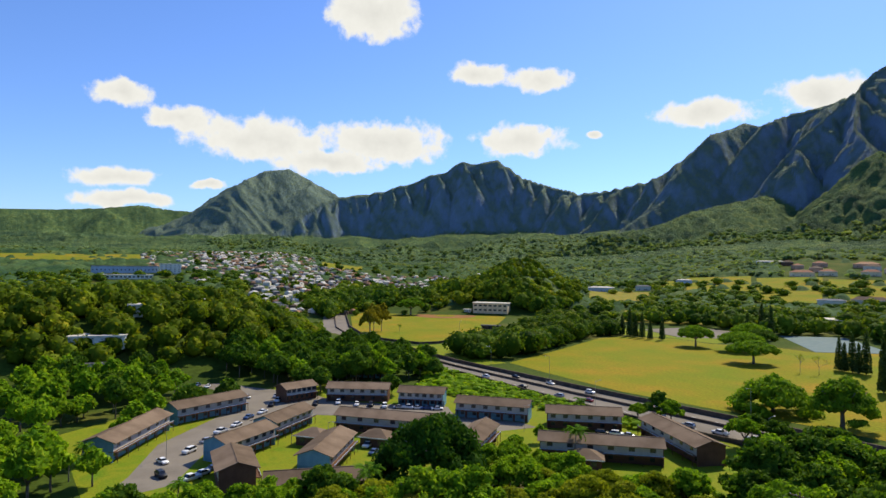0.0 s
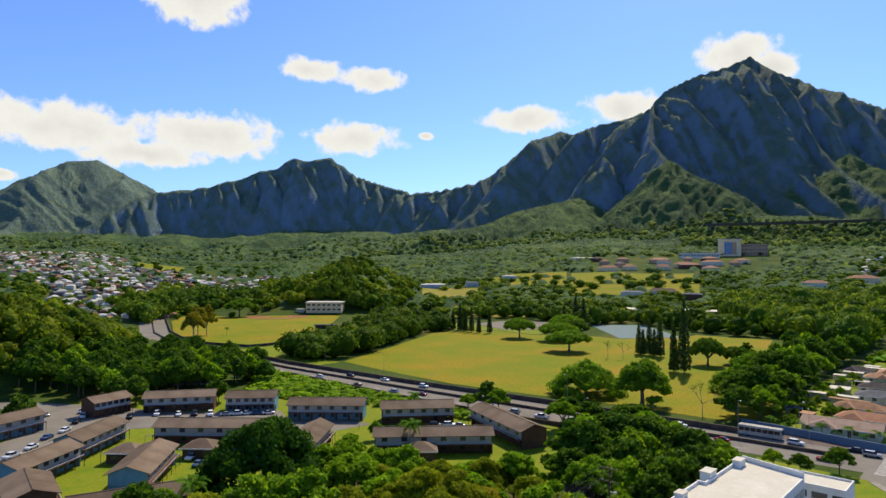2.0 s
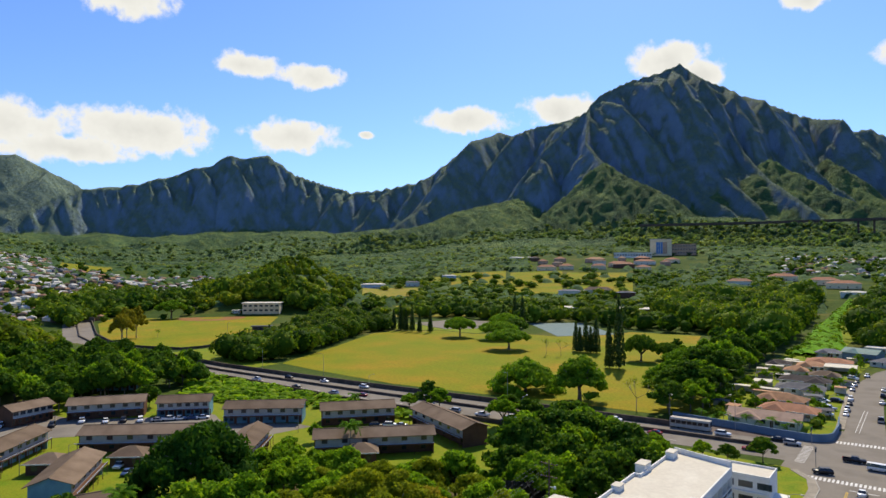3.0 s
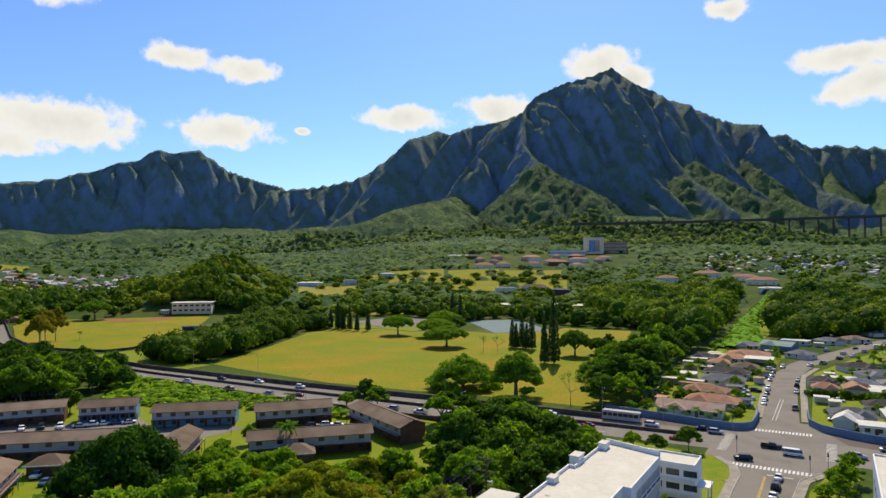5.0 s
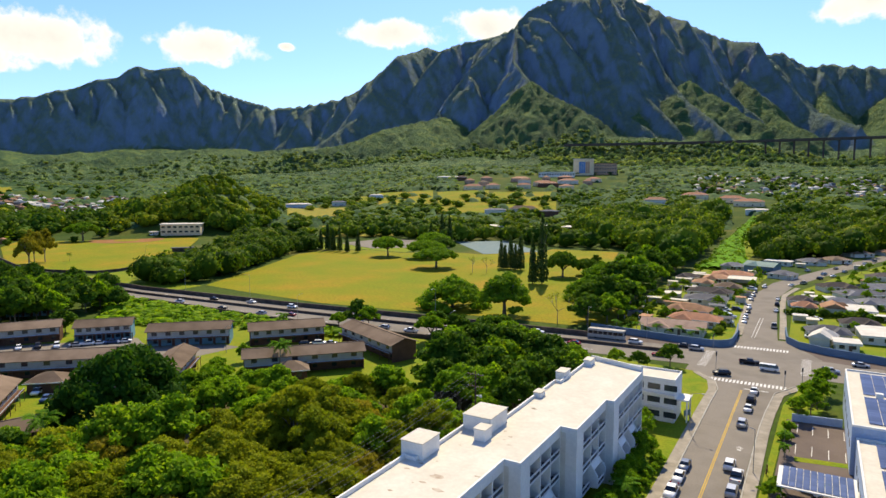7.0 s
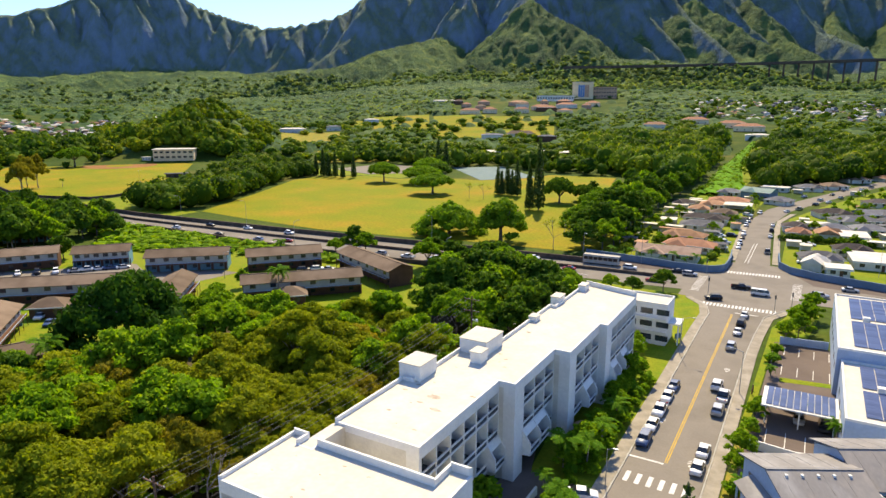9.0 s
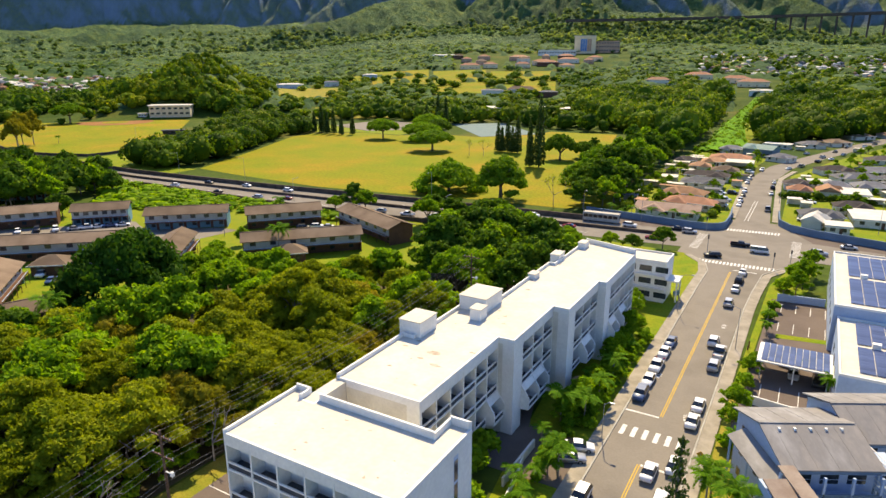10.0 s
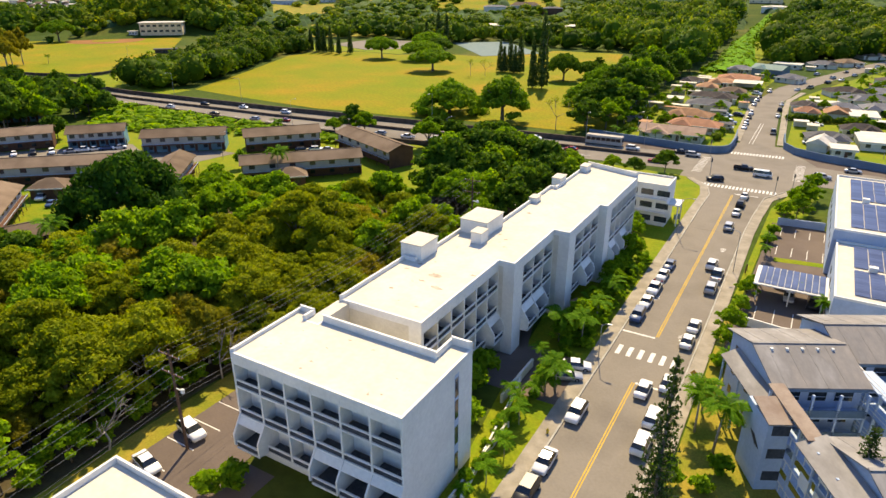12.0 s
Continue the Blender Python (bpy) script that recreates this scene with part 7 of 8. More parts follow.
# woods between the park and the suburb
for i, (x, y, s) in enumerate(((-69, 217, 1.05), (-64, 224, 1.0), (-72, 225, 0.9), (-62, 232, 1.15), (-68, 236, 1.2), (-75, 240, 1.0), (-63, 243, 1.2), (-70, 250, 1.3), (-64, 257, 1.2), (-72, 266, 1.3), (-66, 272, 1.2), (-76, 281, 1.35), (-67, 286, 1.3), (-73, 300, 1.55), (-66, 306, 1.35), (-81, 308, 1.2), (-70, 320, 1.25), (-79, 324, 1.1), (-68, 335, 1.0), (-90, 334, 0.9), (-98, 344, 0.75), (-106, 356, 0.7), (-112, 366, 0.65))):
    plant((DARK + BRIGHT)[(i * 5) % 6], x, y, 53 * i, s)
plant(BARE[1], -79, 214, 0, 1.0)
plant(BARE[1], -168, 316, 90, 0.8)
plant(BARE[1], -160, 318, 40, 0.8)
plant(PALM[0], -422, 230, 0, 0.6)
for i, (x, y) in enumerate(((-417, 203), (-423, 209), (-411, 200), (-430, 219))):
    plant(BRONZE[i % 2], x, y, 90 * i, 1.5, tall=1.6)
grow_wood([(-66, 345), (-64, 400), (-100, 400), (-100, 370)], 10, 509, [(MID_DARK, 3), (MID_BRIGHT, 3)], (0.8, 1.15))
# suburban gardens
rng = np.random.RandomState(77)
for i, (x, y) in enumerate(scatter([(-62, 226), (-22, 236), (-26, 320), (-20, 420), (-62, 410)], 9, 510) + scatter([(-4, 230), (70, 244), (90, 540), (60, 540), (12, 395), (-4, 330)], 9.5, 511)):
    kind, turn, size = rng.randint(5), rng.uniform(0, 360), rng.uniform(0.5, 0.95)
    if not any(abs(x - hx) < hw / 2 + 0.5 and abs(y - hy) < hd / 2 + 0.5 for hx, hy, hw, hd, *_ in HOMES + tuple(SHEDS)):
        plant((SHRUB + MIDGREEN)[kind], x, y, turn, size)
far_wood("garden_hedge", "clipped dark green hedges between the suburban gardens", [(x + 0.25 * math.sin(7 * x), 275 + 0.04 * x) for x in np.arange(-9, 21, 1.1)] + [(-27.2, y) for y in np.arange(226, 236, 1.2)] + [(x, 246.5) for x in np.arange(-50, -30, 1.3)] + [(x, 312) for x in np.arange(-52, -30, 1.3)] + [(-56 + 0.3 * math.sin(y), y) for y in np.arange(222, 262, 1.3)], FAR_SIMPLE, 2.9, 571, "leaf_wood", 0.95)
for i in range(10):
    plant(PALM_SMALL[i % 2], -58 + i * 3.4, 214.5 + i * 0.2, 50 * i, 0.9)
# left of the terraces
grow_wood([(-212, 0), (-240, 40), (-262, 46), (-300, 40), (-300, 0), (-260, -20)], 9, 512, [(MID_BRIGHT, 4), (PALM, 1), (MID_DARK, 1)], (0.75, 1.05))
grow_wood([(-300, 66), (-262, 80), (-236, 94), (-232, 130), (-262, 134), (-330, 118)], 9, 513, [(MID_DARK, 3), (MID_BRIGHT, 2)], (0.8, 1.05))
for i, (x, y, s) in enumerate(((-120, 118, 1.0), (-158, 158, 0.8), (-117, 57, 1.0), (-137, 24, 0.9))):
    plant(PALM[i % 2], x, y, 70 * i, s)
# street side of the apartment block
rng = np.random.RandomState(91)
for i in range(22):
    y = 78.5 + i * 1.85
    plant(MIDGREEN[i % 2], -25.0 + rng.uniform(-1.3, 1.4), y, 77 * i, rng.uniform(0.55, 0.95) * (1.0 if y < 100 else 0.82), tall=rng.uniform(0.85, 1.2))
for i in range(16):
    plant(SHRUB[i % 3], -22.7 + rng.uniform(-0.5, 0.5), 79.5 + i * 2.35, 61 * i, rng.uniform(0.5, 0.85))
for i, (x, y, s) in enumerate(((-23.4, 80.5, 1.2), (-24.6, 83.0, 1.4), (-23.0, 86.4, 1.2), (-24.8, 90.2, 1.3), (-23.4, 95.5, 1.1), (-24.6, 101.0, 1.1), (-26.4, 79.0, 1.3), (-23.8, 107.5, 1.0))):
    plant(PALM_SMALL[i % 2], x, y, 67 * i, s)
for i, (p, x, y, s) in enumerate(((MIDGREEN[0], -27.4, 124, 0.8), (MIDGREEN[1], -28.5, 129, 0.7), (MIDGREEN[0], -30.8, 132, 0.6), (SHRUB[2], -31.4, 61, 1.3), (SHRUB[1], -32.2, 65, 1.4), (SHRUB[0], -29.6, 56, 1.2), (MIDGREEN[1], -30.2, 54.0, 0.8))):
    plant(p, x, y, 77 * i, s)
for i, (x, y, s) in enumerate(((-22.6, 67.5, 1.35), (-23.4, 66.2, 1.45), (-22.0, 66.4, 1.3), (-24.3, 64.5, 1.1), (-24.8, 60.4, 1.0), (-25.2, 57.6, 1.0), (-23.6, 58.4, 1.0), (-24.0, 54.4, 1.05), (-22.8, 52.5, 1.0), (-23.8, 50.5, 0.9), (-22.6, 47.6, 1.0), (-23.8, 45.0, 0.9), (-26.8, 72.6, 1.0), (-24.9, 78.2, 1.2), (-26.6, 62.2, 0.8))):
    plant(PALM_SMALL[i % 2], x, y, 83 * i, s * (0.85 if 62 < y < 70 else 0.7))
grow_wood([(-68, 46), (-60.5, 48), (-58, 70), (-57.5, 86), (-66, 92)], 4.6, 516, [(OLIVE, 4), (BRONZE, 1)], (0.6, 0.85))
rng = np.random.RandomState(88)
for i in range(22):
    plant(SHRUB[i % 3], -24.6 + rng.uniform(-0.8, 0.8), 45 + i * 1.9, 61 * i, rng.uniform(0.35, 0.6))
plant(SHRUB[1], -45.6, 33.5, 0, 1.1)
plant(SHRUB[2], -47.2, 31.5, 80, 0.9)
# right side of the street
plant(PINE, -5.6, 46.6, 20, 0.85, tall=1.76)
plant(PINE, -7.2, 43.4, 80, 0.6, tall=1.1)
plant(PINE, 10.2, 58.5, 60, 0.9)
for i, (x, y, s) in enumerate(((-2.5, 64.6, 0.82), (-4.9, 72.2, 0.72), (-5.0, 67.8, 0.66), (2.6, 111.5, 0.5), (7.2, 104.2, 0.5), (12.7, 104.0, 0.5), (-3.4, 131, 0.42), (-3.0, 127, 0.45), (-3.6, 80.5, 0.5))):
    plant(PALM[i % 2], x, y, 55 * i, s)
for i, (p, x, y, s) in enumerate(((MIDGREEN[0], -4.8, 93.5, 0.75), (MIDGREEN[1], -4.6, 88, 0.6), (SHRUB[0], -4.4, 84, 0.8), (MIDGREEN[0], -4.2, 107.5, 0.6), (SHRUB[1], -4.3, 103, 0.8), (SHRUB[2], -3.9, 112, 0.7), (SHRUB[0], -3.4, 137, 0.7),
                                  (SHRUB[1], -2.9, 142, 0.7), (MIDGREEN[1], -1.6, 150, 0.55), (MIDGREEN[0], 0.8, 155, 0.7), (MIDGREEN[1], 2.0, 160, 0.75), (MIDGREEN[0], 1.2, 166, 0.65), (MIDGREEN[1], 3.0, 172, 0.7), (SHRUB[0], -2.0, 158, 0.7),
                                  (SHRUB[2], -0.6, 168, 0.7), (SHRUB[1], -1.4, 62.0, 0.7), (SHRUB[0], -2.6, 58.4, 0.6), (SHRUB[2], -6.2, 57, 1.0), (SHRUB[1], -5.8, 48, 1.1))):
    plant(p, x, y, 91 * i, s * (1.15 if y < 148 else 1.5))
for i in range(26):
    plant(SHRUB[i % 3] if i % 3 else MIDGREEN[i % 2], -64.2 - 1.5 * (i % 2), 14 + i * 2.2, 49 * i, 0.9)
for i in range(14):
    plant(SHRUB[i % 3], -60 + 0.7 * i, 70 + i * 3.2, 49 * i, 1.0)
for i, (x, y) in enumerate(((-62.4, 30.5), (-62.2, 47))):
    plant(BARE[0], x, y, 60 * i, 1.0)

# strip of creepers between the woods
ys = np.arange(398, 800, 2.0)
us = np.linspace(0, 1, 16)
gy, gu = np.meshgrid(ys, us, indexing="ij")
x_w, x_e = np.interp(gy, [398, 430, 480, 600, 800], [-62, -60, -64, -71, -66]), np.interp(gy, [398, 430, 480, 600, 800], [-40, -34, -42, -55, -55])
gx = x_w + (x_e - x_w) * gu
gz = lie(gx, gy) + 0.3 + 2.6 * domes(gx, gy, 5.0, 90) * smooth01(np.minimum(gu, 1 - gu) * 6)
n = np.arange(len(ys) - 1)[:, None] * 16 + np.arange(15)
quads = np.stack([n, n + 1, n + 17, n + 16], -1).reshape(-1, 4)
tagged(part("creeper_strip", quads_mesh("creeper_strip", np.stack([gx, gy, gz], -1).reshape(-1, 3), quads, M["vine"], True), M["vine"], None, "strip of vivid green creepers between woods"), kind="stuff", category="plants")
far_wood("bank_bushes", "bright green creepers and bushes on the highway bank", scatter([(-264, 150), (-238, 144), (-222, 130), (-200, 134), (-172, 152), (-150, 150), (-128, 162), (-146, 165.5), (-264, 165.5)], 4.2, 558), FAR_SIMPLE, 5.2, 559, "leaf_bright", 0.45)
bushes = [q for q in scatter([(-60, 402), (-40, 404), (-44, 480), (-57, 600), (-57, 790), (-64, 790), (-70, 600), (-62, 480)], 4.6, 550)]
far_wood("creeper_bushes", "low bright green bushes on the grassy strip", bushes, FAR_SIMPLE, 4.6, 551, "leaf_bright", 0.55)
grow_wood([(-205, -4), (-186, 8), (-166, 14), (-150, 4), (-152, -20), (-205, -30)], 8, 515, [(MID_BRIGHT, 3), (PALM, 1)], (0.7, 1.0))
for i, (x, y, s) in enumerate(((-196, 20, 0.8), (-205, 24, 0.9), (-214, 30, 0.9), (-222, 42, 0.9), (-228, 56, 0.8), (-150, 90, 0.6), (-141, 86, 0.6), (-138, 122, 0.5), (-166, 100, 0.4), (-218, 116, 0.7))):
    plant((MID_BRIGHT + MID_DARK)[i % 6], x, y, 50 * i, s)
# far woods
far_wood("wood_hill", "dense green wood on a low hill", scatter([(-300, 62), (-330, 116), (-372, 150), (-452, 160), (-500, 80), (-520, -60), (-420, -120), (-330, -60), (-302, 0)], 9.0, 520), FAR_NEARER, 11, 521, "leaf_far")
far_wood("wood_middle_hill", "green wood on a conical hill", sector(-58.5, -45.5, 690, 1000, 11, 522, 0.95), FAR_NEARER, 12, 523, "leaf_hill")
far_wood("wood_east", "dense dark green wood beyond the suburb", scatter([(-70, 408), (-118, 480), (-160, 520), (-240, 680), (-94, 800), (-80, 600), (-72, 460)], 12.0, 524), FAR_FULL, 19, 525, "leaf_wood", 1.05)
far_wood("wood_north", "dense dark green wood behind the houses", scatter([(-20, 452), (-36, 452), (-37, 500), (-46, 600), (-46, 780), (40, 760), (180, 700), (180, 570), (60, 590), (10, 500)], 12.5, 526), FAR_FULL, 19, 527, "leaf_wood", 1.0)
# open ground: first and last bearing, first and last distance
CLEARINGS = ((-66, -54.5, 600, 740), (-31.4, -26.4, 770, 1060), (-26.4, -20.4, 760, 1040), (-45, -39, 740, 950), (-42, -34.5, 600, 715), (-39.2, -37.2, 910, 1050), (-16.2, -14, 690, 800), (-6.2, -3, 690, 980), (-22.5, -20.5, 750, 810), (-13, -11.4, 880, 920), (-3, 2.5, 730, 830), (-10, -8, 940, 990), (-86.8, -80.0, 880, 1070), (-36.8, -31.4, 870, 1090), (-29.5, -14.5, 1045, 1370), (-93, -82.4, 1220, 1410), (-68.6, -64.9, 1180, 1410))


def open_ground(x, y):
    r, az = math.hypot(x, y), math.degrees(math.atan2(x, y))
    return any(a0 < az < a1 and r0 < r < r1 for a0, a1, r0, r1 in CLEARINGS[1:])


thin = random.Random(538)
mid = [p for p in sector(-66, -56, 640, 790, 12, 530, 0.8) + sector(-67, -63.5, 820, 930, 13, 539, 0.8) + sector(-58.5, -56, 790, 960, 15, 560, 0.6) + sector(-45.5, -9, 640, 1000, 14, 531, 0.75) + sector(-3, 22, 600, 1000, 15, 532, 0.7) + sector(-95, -75, 560, 1000, 15, 533, 0.7) + sector(-75, -69, 560, 1000, 17, 537, 0.22) if not inside(FIELD, p[0] + 5, p[1] - 5) and (not open_ground(p[0], p[1]) or thin.random() < 0.3)]
far_wood("wood_valley", "scattered green trees of the valley", mid, FAR_VALLEY, 14.5, 534, "leaf_wood", 0.62)
rim = [p for p in scatter([(-650, 300), (-640, 400), (-560, 420), (-520, 440), (-590, 470), (-720, 380), (-700, 250), (-540, 220)], 11, 535)]
far_wood("wood_field_edge", "dark trees behind the ball field", rim + scatter([(-560, 402), (-530, 424), (-470, 432), (-500, 470), (-600, 455)], 10, 537), FAR_NEARER, 16, 536, "leaf_wood")


def canopy(x, y):
    """Closed tree cover with gaps, thin over the town."""
    r, az = np.hypot(x, y), np.degrees(np.arctan2(x, y))
    keep = np.interp(az, [-96, -84, -82, -66.5, -65, -58, -56.5, -48, -10, -8.5, 15.5, 17], [0.75, 0.7, 0.38, 0.3, 0.2, 0.2, 0.85, 0.95, 0.95, 0.28, 0.28, 0.9])
    keep = np.where(r < 1000, np.interp(az, [-96, -76, -74, -67, -66, -57, -55, -46, -9, -3, 22], [0.7, 0.65, 0.15, 0.15, 0.15, 0.15, 0.7, 0.75, 0.75, 0.7, 0.7]), keep)
    keep = np.where((r > 1300) & (az > -30), 0.97, keep) + 0.5 * (value_noise(x / 90, y / 90, 66) - 0.5)
    for a0, a1, r0, r1 in CLEARINGS:
        keep = np.where((az > a0) & (az < a1) & (r > r0) & (r < r1), 0.05, keep)
    d = domes(x, y, 12.5, 61, keep)
    lump = 2.4 * (value_noise(x / 5, y / 5, 67) - 0.5) + 1.4 * (value_noise(x / 2.7, y / 2.7, 68) - 0.5)
    edge = smooth01((r - 680) / 20) * smooth01((1790 - r) / 60)
    return lie(x, y) - 2.5 + (d * 10.5 + np.where(d > 0.05, lump, 0)) * edge


azs, rs = np.arange(-96, 24, 0.3), np.arange(675, 1800, 7.0)
tagged(part("wood_canopy", quads_mesh("wood_canopy", *polar_sheet(azs, rs, canopy, False), M["canopy"], True), M["canopy"], None, "closed green woods on the rise towards the mountains"), kind="stuff", category="trees")
far_wood("town_trees", "small trees between the houses of the town", sector(-79, -57, 640, 1500, 24, 547, 0.4) + sector(-9.5, 14, 1010, 1330, 19, 548, 0.7), FAR_SIMPLE, 9.5, 549, "leaf_wood", 0.9)
slope = [p for p in sector(-56.5, 12, 1000, 1330, 15, 540, 0.8) if not open_ground(*p) and not (-9.5 < math.degrees(math.atan2(*p)) < 16 and thin.random() < 0.75)]
slope += sector(-60, 12, 1330, 1700, 18.5, 542, 0.8) + [p for p in sector(-96, -60, 1300, 1700, 25, 545, 0.6) if not open_ground(*p) and not (-79 < math.degrees(math.atan2(*p)) < -69 and math.hypot(*p) < 1510)]
far_wood("wood_slope", "woods on the rise towards the mountains", slope, FAR_SIMPLE, 14.5, 541, "leaf_slope_hazed", 0.52)
foot = sector(-50, -20, 1700, 1860, 17, 543, 0.8) + sector(-20, 8, 1766, 1860, 17, 552, 0.8) + sector(-78, -42, 1700, 2600, 35, 546, 0.8)
far_wood("wood_foothill", "dense woods at the mountain's foot", foot, FAR_SIMPLE, 14, 544, "leaf_slope_hazed", 0.6, height=mountain)
far_wood("wood_viaduct", "trees on the bank below the viaduct", sector(-22, -4.5, 1540, 1725, 15, 553, 0.9) + sector(-4.5, 12, 1640, 1720, 15, 554, 0.7), FAR_SIMPLE, 15, 555, "leaf_slope_hazed", 0.75, height=mountain)


# ---- vehicles ----
PROFILES = {  # stations along the length: y, half width, underside, waist, top, half width at the top
    "sedan": [(-2.25, 0.70, 0.38, 0.62, 0.66, 0.60), (-2.1, 0.84, 0.25, 0.72, 0.78, 0.72), (-1.1, 0.90, 0.22, 0.86, 0.94, 0.76), (-0.55, 0.90, 0.22, 0.90, 1.40, 0.62), (0.75, 0.90, 0.22, 0.92, 1.44, 0.62), (1.55, 0.89, 0.22, 0.92, 1.02, 0.74), (2.1, 0.84, 0.28, 0.90, 0.96, 0.72), (2.25, 0.74, 0.42, 0.78, 0.84, 0.62)],
    "suv": [(-2.3, 0.76, 0.45, 0.80, 0.86, 0.66), (-2.15, 0.90, 0.30, 0.92, 1.00, 0.78), (-1.15, 0.95, 0.28, 1.02, 1.10, 0.80), (-0.6, 0.95, 0.28, 1.06, 1.66, 0.68), (1.6, 0.95, 0.28, 1.08, 1.68, 0.68), (2.15, 0.93, 0.30, 1.04, 1.30, 0.74), (2.3, 0.84, 0.45, 0.96, 1.06, 0.70)],
    "pickup": [(-2.7, 0.80, 0.50, 0.86, 0.92, 0.70), (-2.55, 0.95, 0.36, 0.98, 1.06, 0.82), (-1.4, 0.98, 0.34, 1.06, 1.12, 0.84), (-0.9, 0.98, 0.34, 1.08, 1.74, 0.70), (0.55, 0.98, 0.34, 1.10, 1.76, 0.70), (0.85, 0.98, 0.34, 1.10, 1.12, 0.88), (2.6, 0.97, 0.36, 1.08, 1.10, 0.88), (2.7, 0.92, 0.48, 1.00, 1.04, 0.84)],
    "van": [(-2.5, 0.82, 0.42, 0.96, 1.05, 0.72), (-2.3, 0.96, 0.30, 1.05, 1.25, 0.82), (-1.6, 0.98, 0.28, 1.12, 1.95, 0.80), (2.3, 0.98, 0.28, 1.14, 2.0, 0.82), (2.5, 0.95, 0.36, 1.10, 1.85, 0.80)],
}
WHEELS = {"sedan": 1.38, "suv": 1.42, "pickup": 1.75, "van": 1.6}


def make_vehicle(kind, paint, label, fine=True):
    st = PROFILES[kind]
    t = thing({"suv": "suv", "van": "van", "pickup": "pickup_truck"}.get(kind, "car"), label, "car", "cars")
    verts = []
    for y, w, zb, zw, zt, wt in st:
        verts += [(-w * 0.9, y, zb), (-w, y, (zb + zw) / 2), (-w * 0.97, y, zw), (-wt, y, zt), (wt, y, zt), (w * 0.97, y, zw), (w, y, (zb + zw) / 2), (w * 0.9, y, zb)]
    body = Build()
    body.v = list(verts)
    panes = {"side_window": [], "side_window_far": [], "windscreen": [], "rear_window": []}
    for i in range(len(st) - 1):
        tall = [st[j][4] - st[j][3] > 0.3 for j in (i, i + 1)]
        for k in range(8):
            q = (i * 8 + k, i * 8 + (k + 1) % 8, (i + 1) * 8 + (k + 1) % 8, (i + 1) * 8 + k)
            if kind == "pickup" and i >= 5 and k in (2, 3, 4):
                if k == 3:
                    body.add([Vector(verts[n]) - Vector((0, 0, 0.42)) for n in q], [(0, 1, 2, 3)])
                continue
            is_glass = (k in (2, 4) and all(tall)) or (k == 3 and tall[0] != tall[1]) or (k in (2, 4) and any(tall))
            if not is_glass:
                body.f.append(q)
            else:
                panes["side_window" if k == 2 else "side_window_far" if k == 4 else "windscreen" if tall[1] else "rear_window"].append(q)
    last = (len(st) - 1) * 8
    body.f += [tuple(range(8))[::-1], tuple(range(last, last + 8))]
    part("body", body, paint, t, smooth=True)
    if not fine:
        panes = {"window_band": sum(panes.values(), [])}
    for pane, faces in panes.items():
        used = sorted({i for q in faces for i in q})
        if used:
            part(pane.replace("_far", ""), Build().add([verts[i] for i in used], [tuple(used.index(i) for i in q) for q in faces]), M["carglass"], t, "dark tinted car window")
    yw, w = WHEELS[kind], st[2][1]
    tyre = Build().tube([(-0.11, 0, 0), (0.11, 0, 0)], [0.33, 0.33], 12).data("tyre", M["tyre"])
    rim = Build().tube([(-0.118, 0, 0), (0.118, 0, 0)], [0.19, 0.19], 8).data("rim", M["steel"])
    for sx in (-1, 1):
        for sy in (-1, 1):
            wh = part("wheel", tyre, M["tyre"], t, at=pose(sx * (w - 0.1), sy * yw, 0.33))
            if fine:
                part("rim", rim, M["steel"], wh)
        if not fine:
            continue
        y0, z0 = st[1][0], st[1][3]
        part("headlight", Build().box(sx * 0.62 - 0.16, sx * 0.62 + 0.16, y0 - 0.1, y0 + 0.06, z0 - 0.14, z0 - 0.02), M["lamp_clear"], t)
        y1, z1 = st[-2][0], st[-2][3]
        part("taillight", Build().box(sx * 0.66 - 0.13, sx * 0.66 + 0.13, y1 - 0.05, y1 + 0.13, z1 - 0.2, z1 - 0.04), M["lamp_red"], t)
    t.location = (0, 0, -500)
    return t


NAMES = ["white", "silver", "black", "red", "blue"]
GARAGE = {(k, c): make_vehicle(k, CAR_PAINT[c], f"{NAMES[c]} {'sport utility car' if k == 'suv' else 'pickup truck' if k == 'pickup' else k} on the asphalt")
          for k, c in (("sedan", 0), ("sedan", 1), ("sedan", 2), ("sedan", 3), ("sedan", 4), ("suv", 0), ("suv", 1), ("suv", 2), ("suv", 4), ("pickup", 0), ("pickup", 1), ("pickup", 2), ("van", 0))}


FAR_GARAGE = {(k, c): make_vehicle(k, CAR_PAINT[c], proto["label"], False) for (k, c), proto in GARAGE.items()}


def park(kind, colour, x, y, turn, z=0.055):
    near = y < 200 and x > -60
    return copy_thing((GARAGE if near else FAR_GARAGE)[kind, colour], pose(x, y, z, 0, 0, turn) @ Matrix.Scale(0.95, 4))


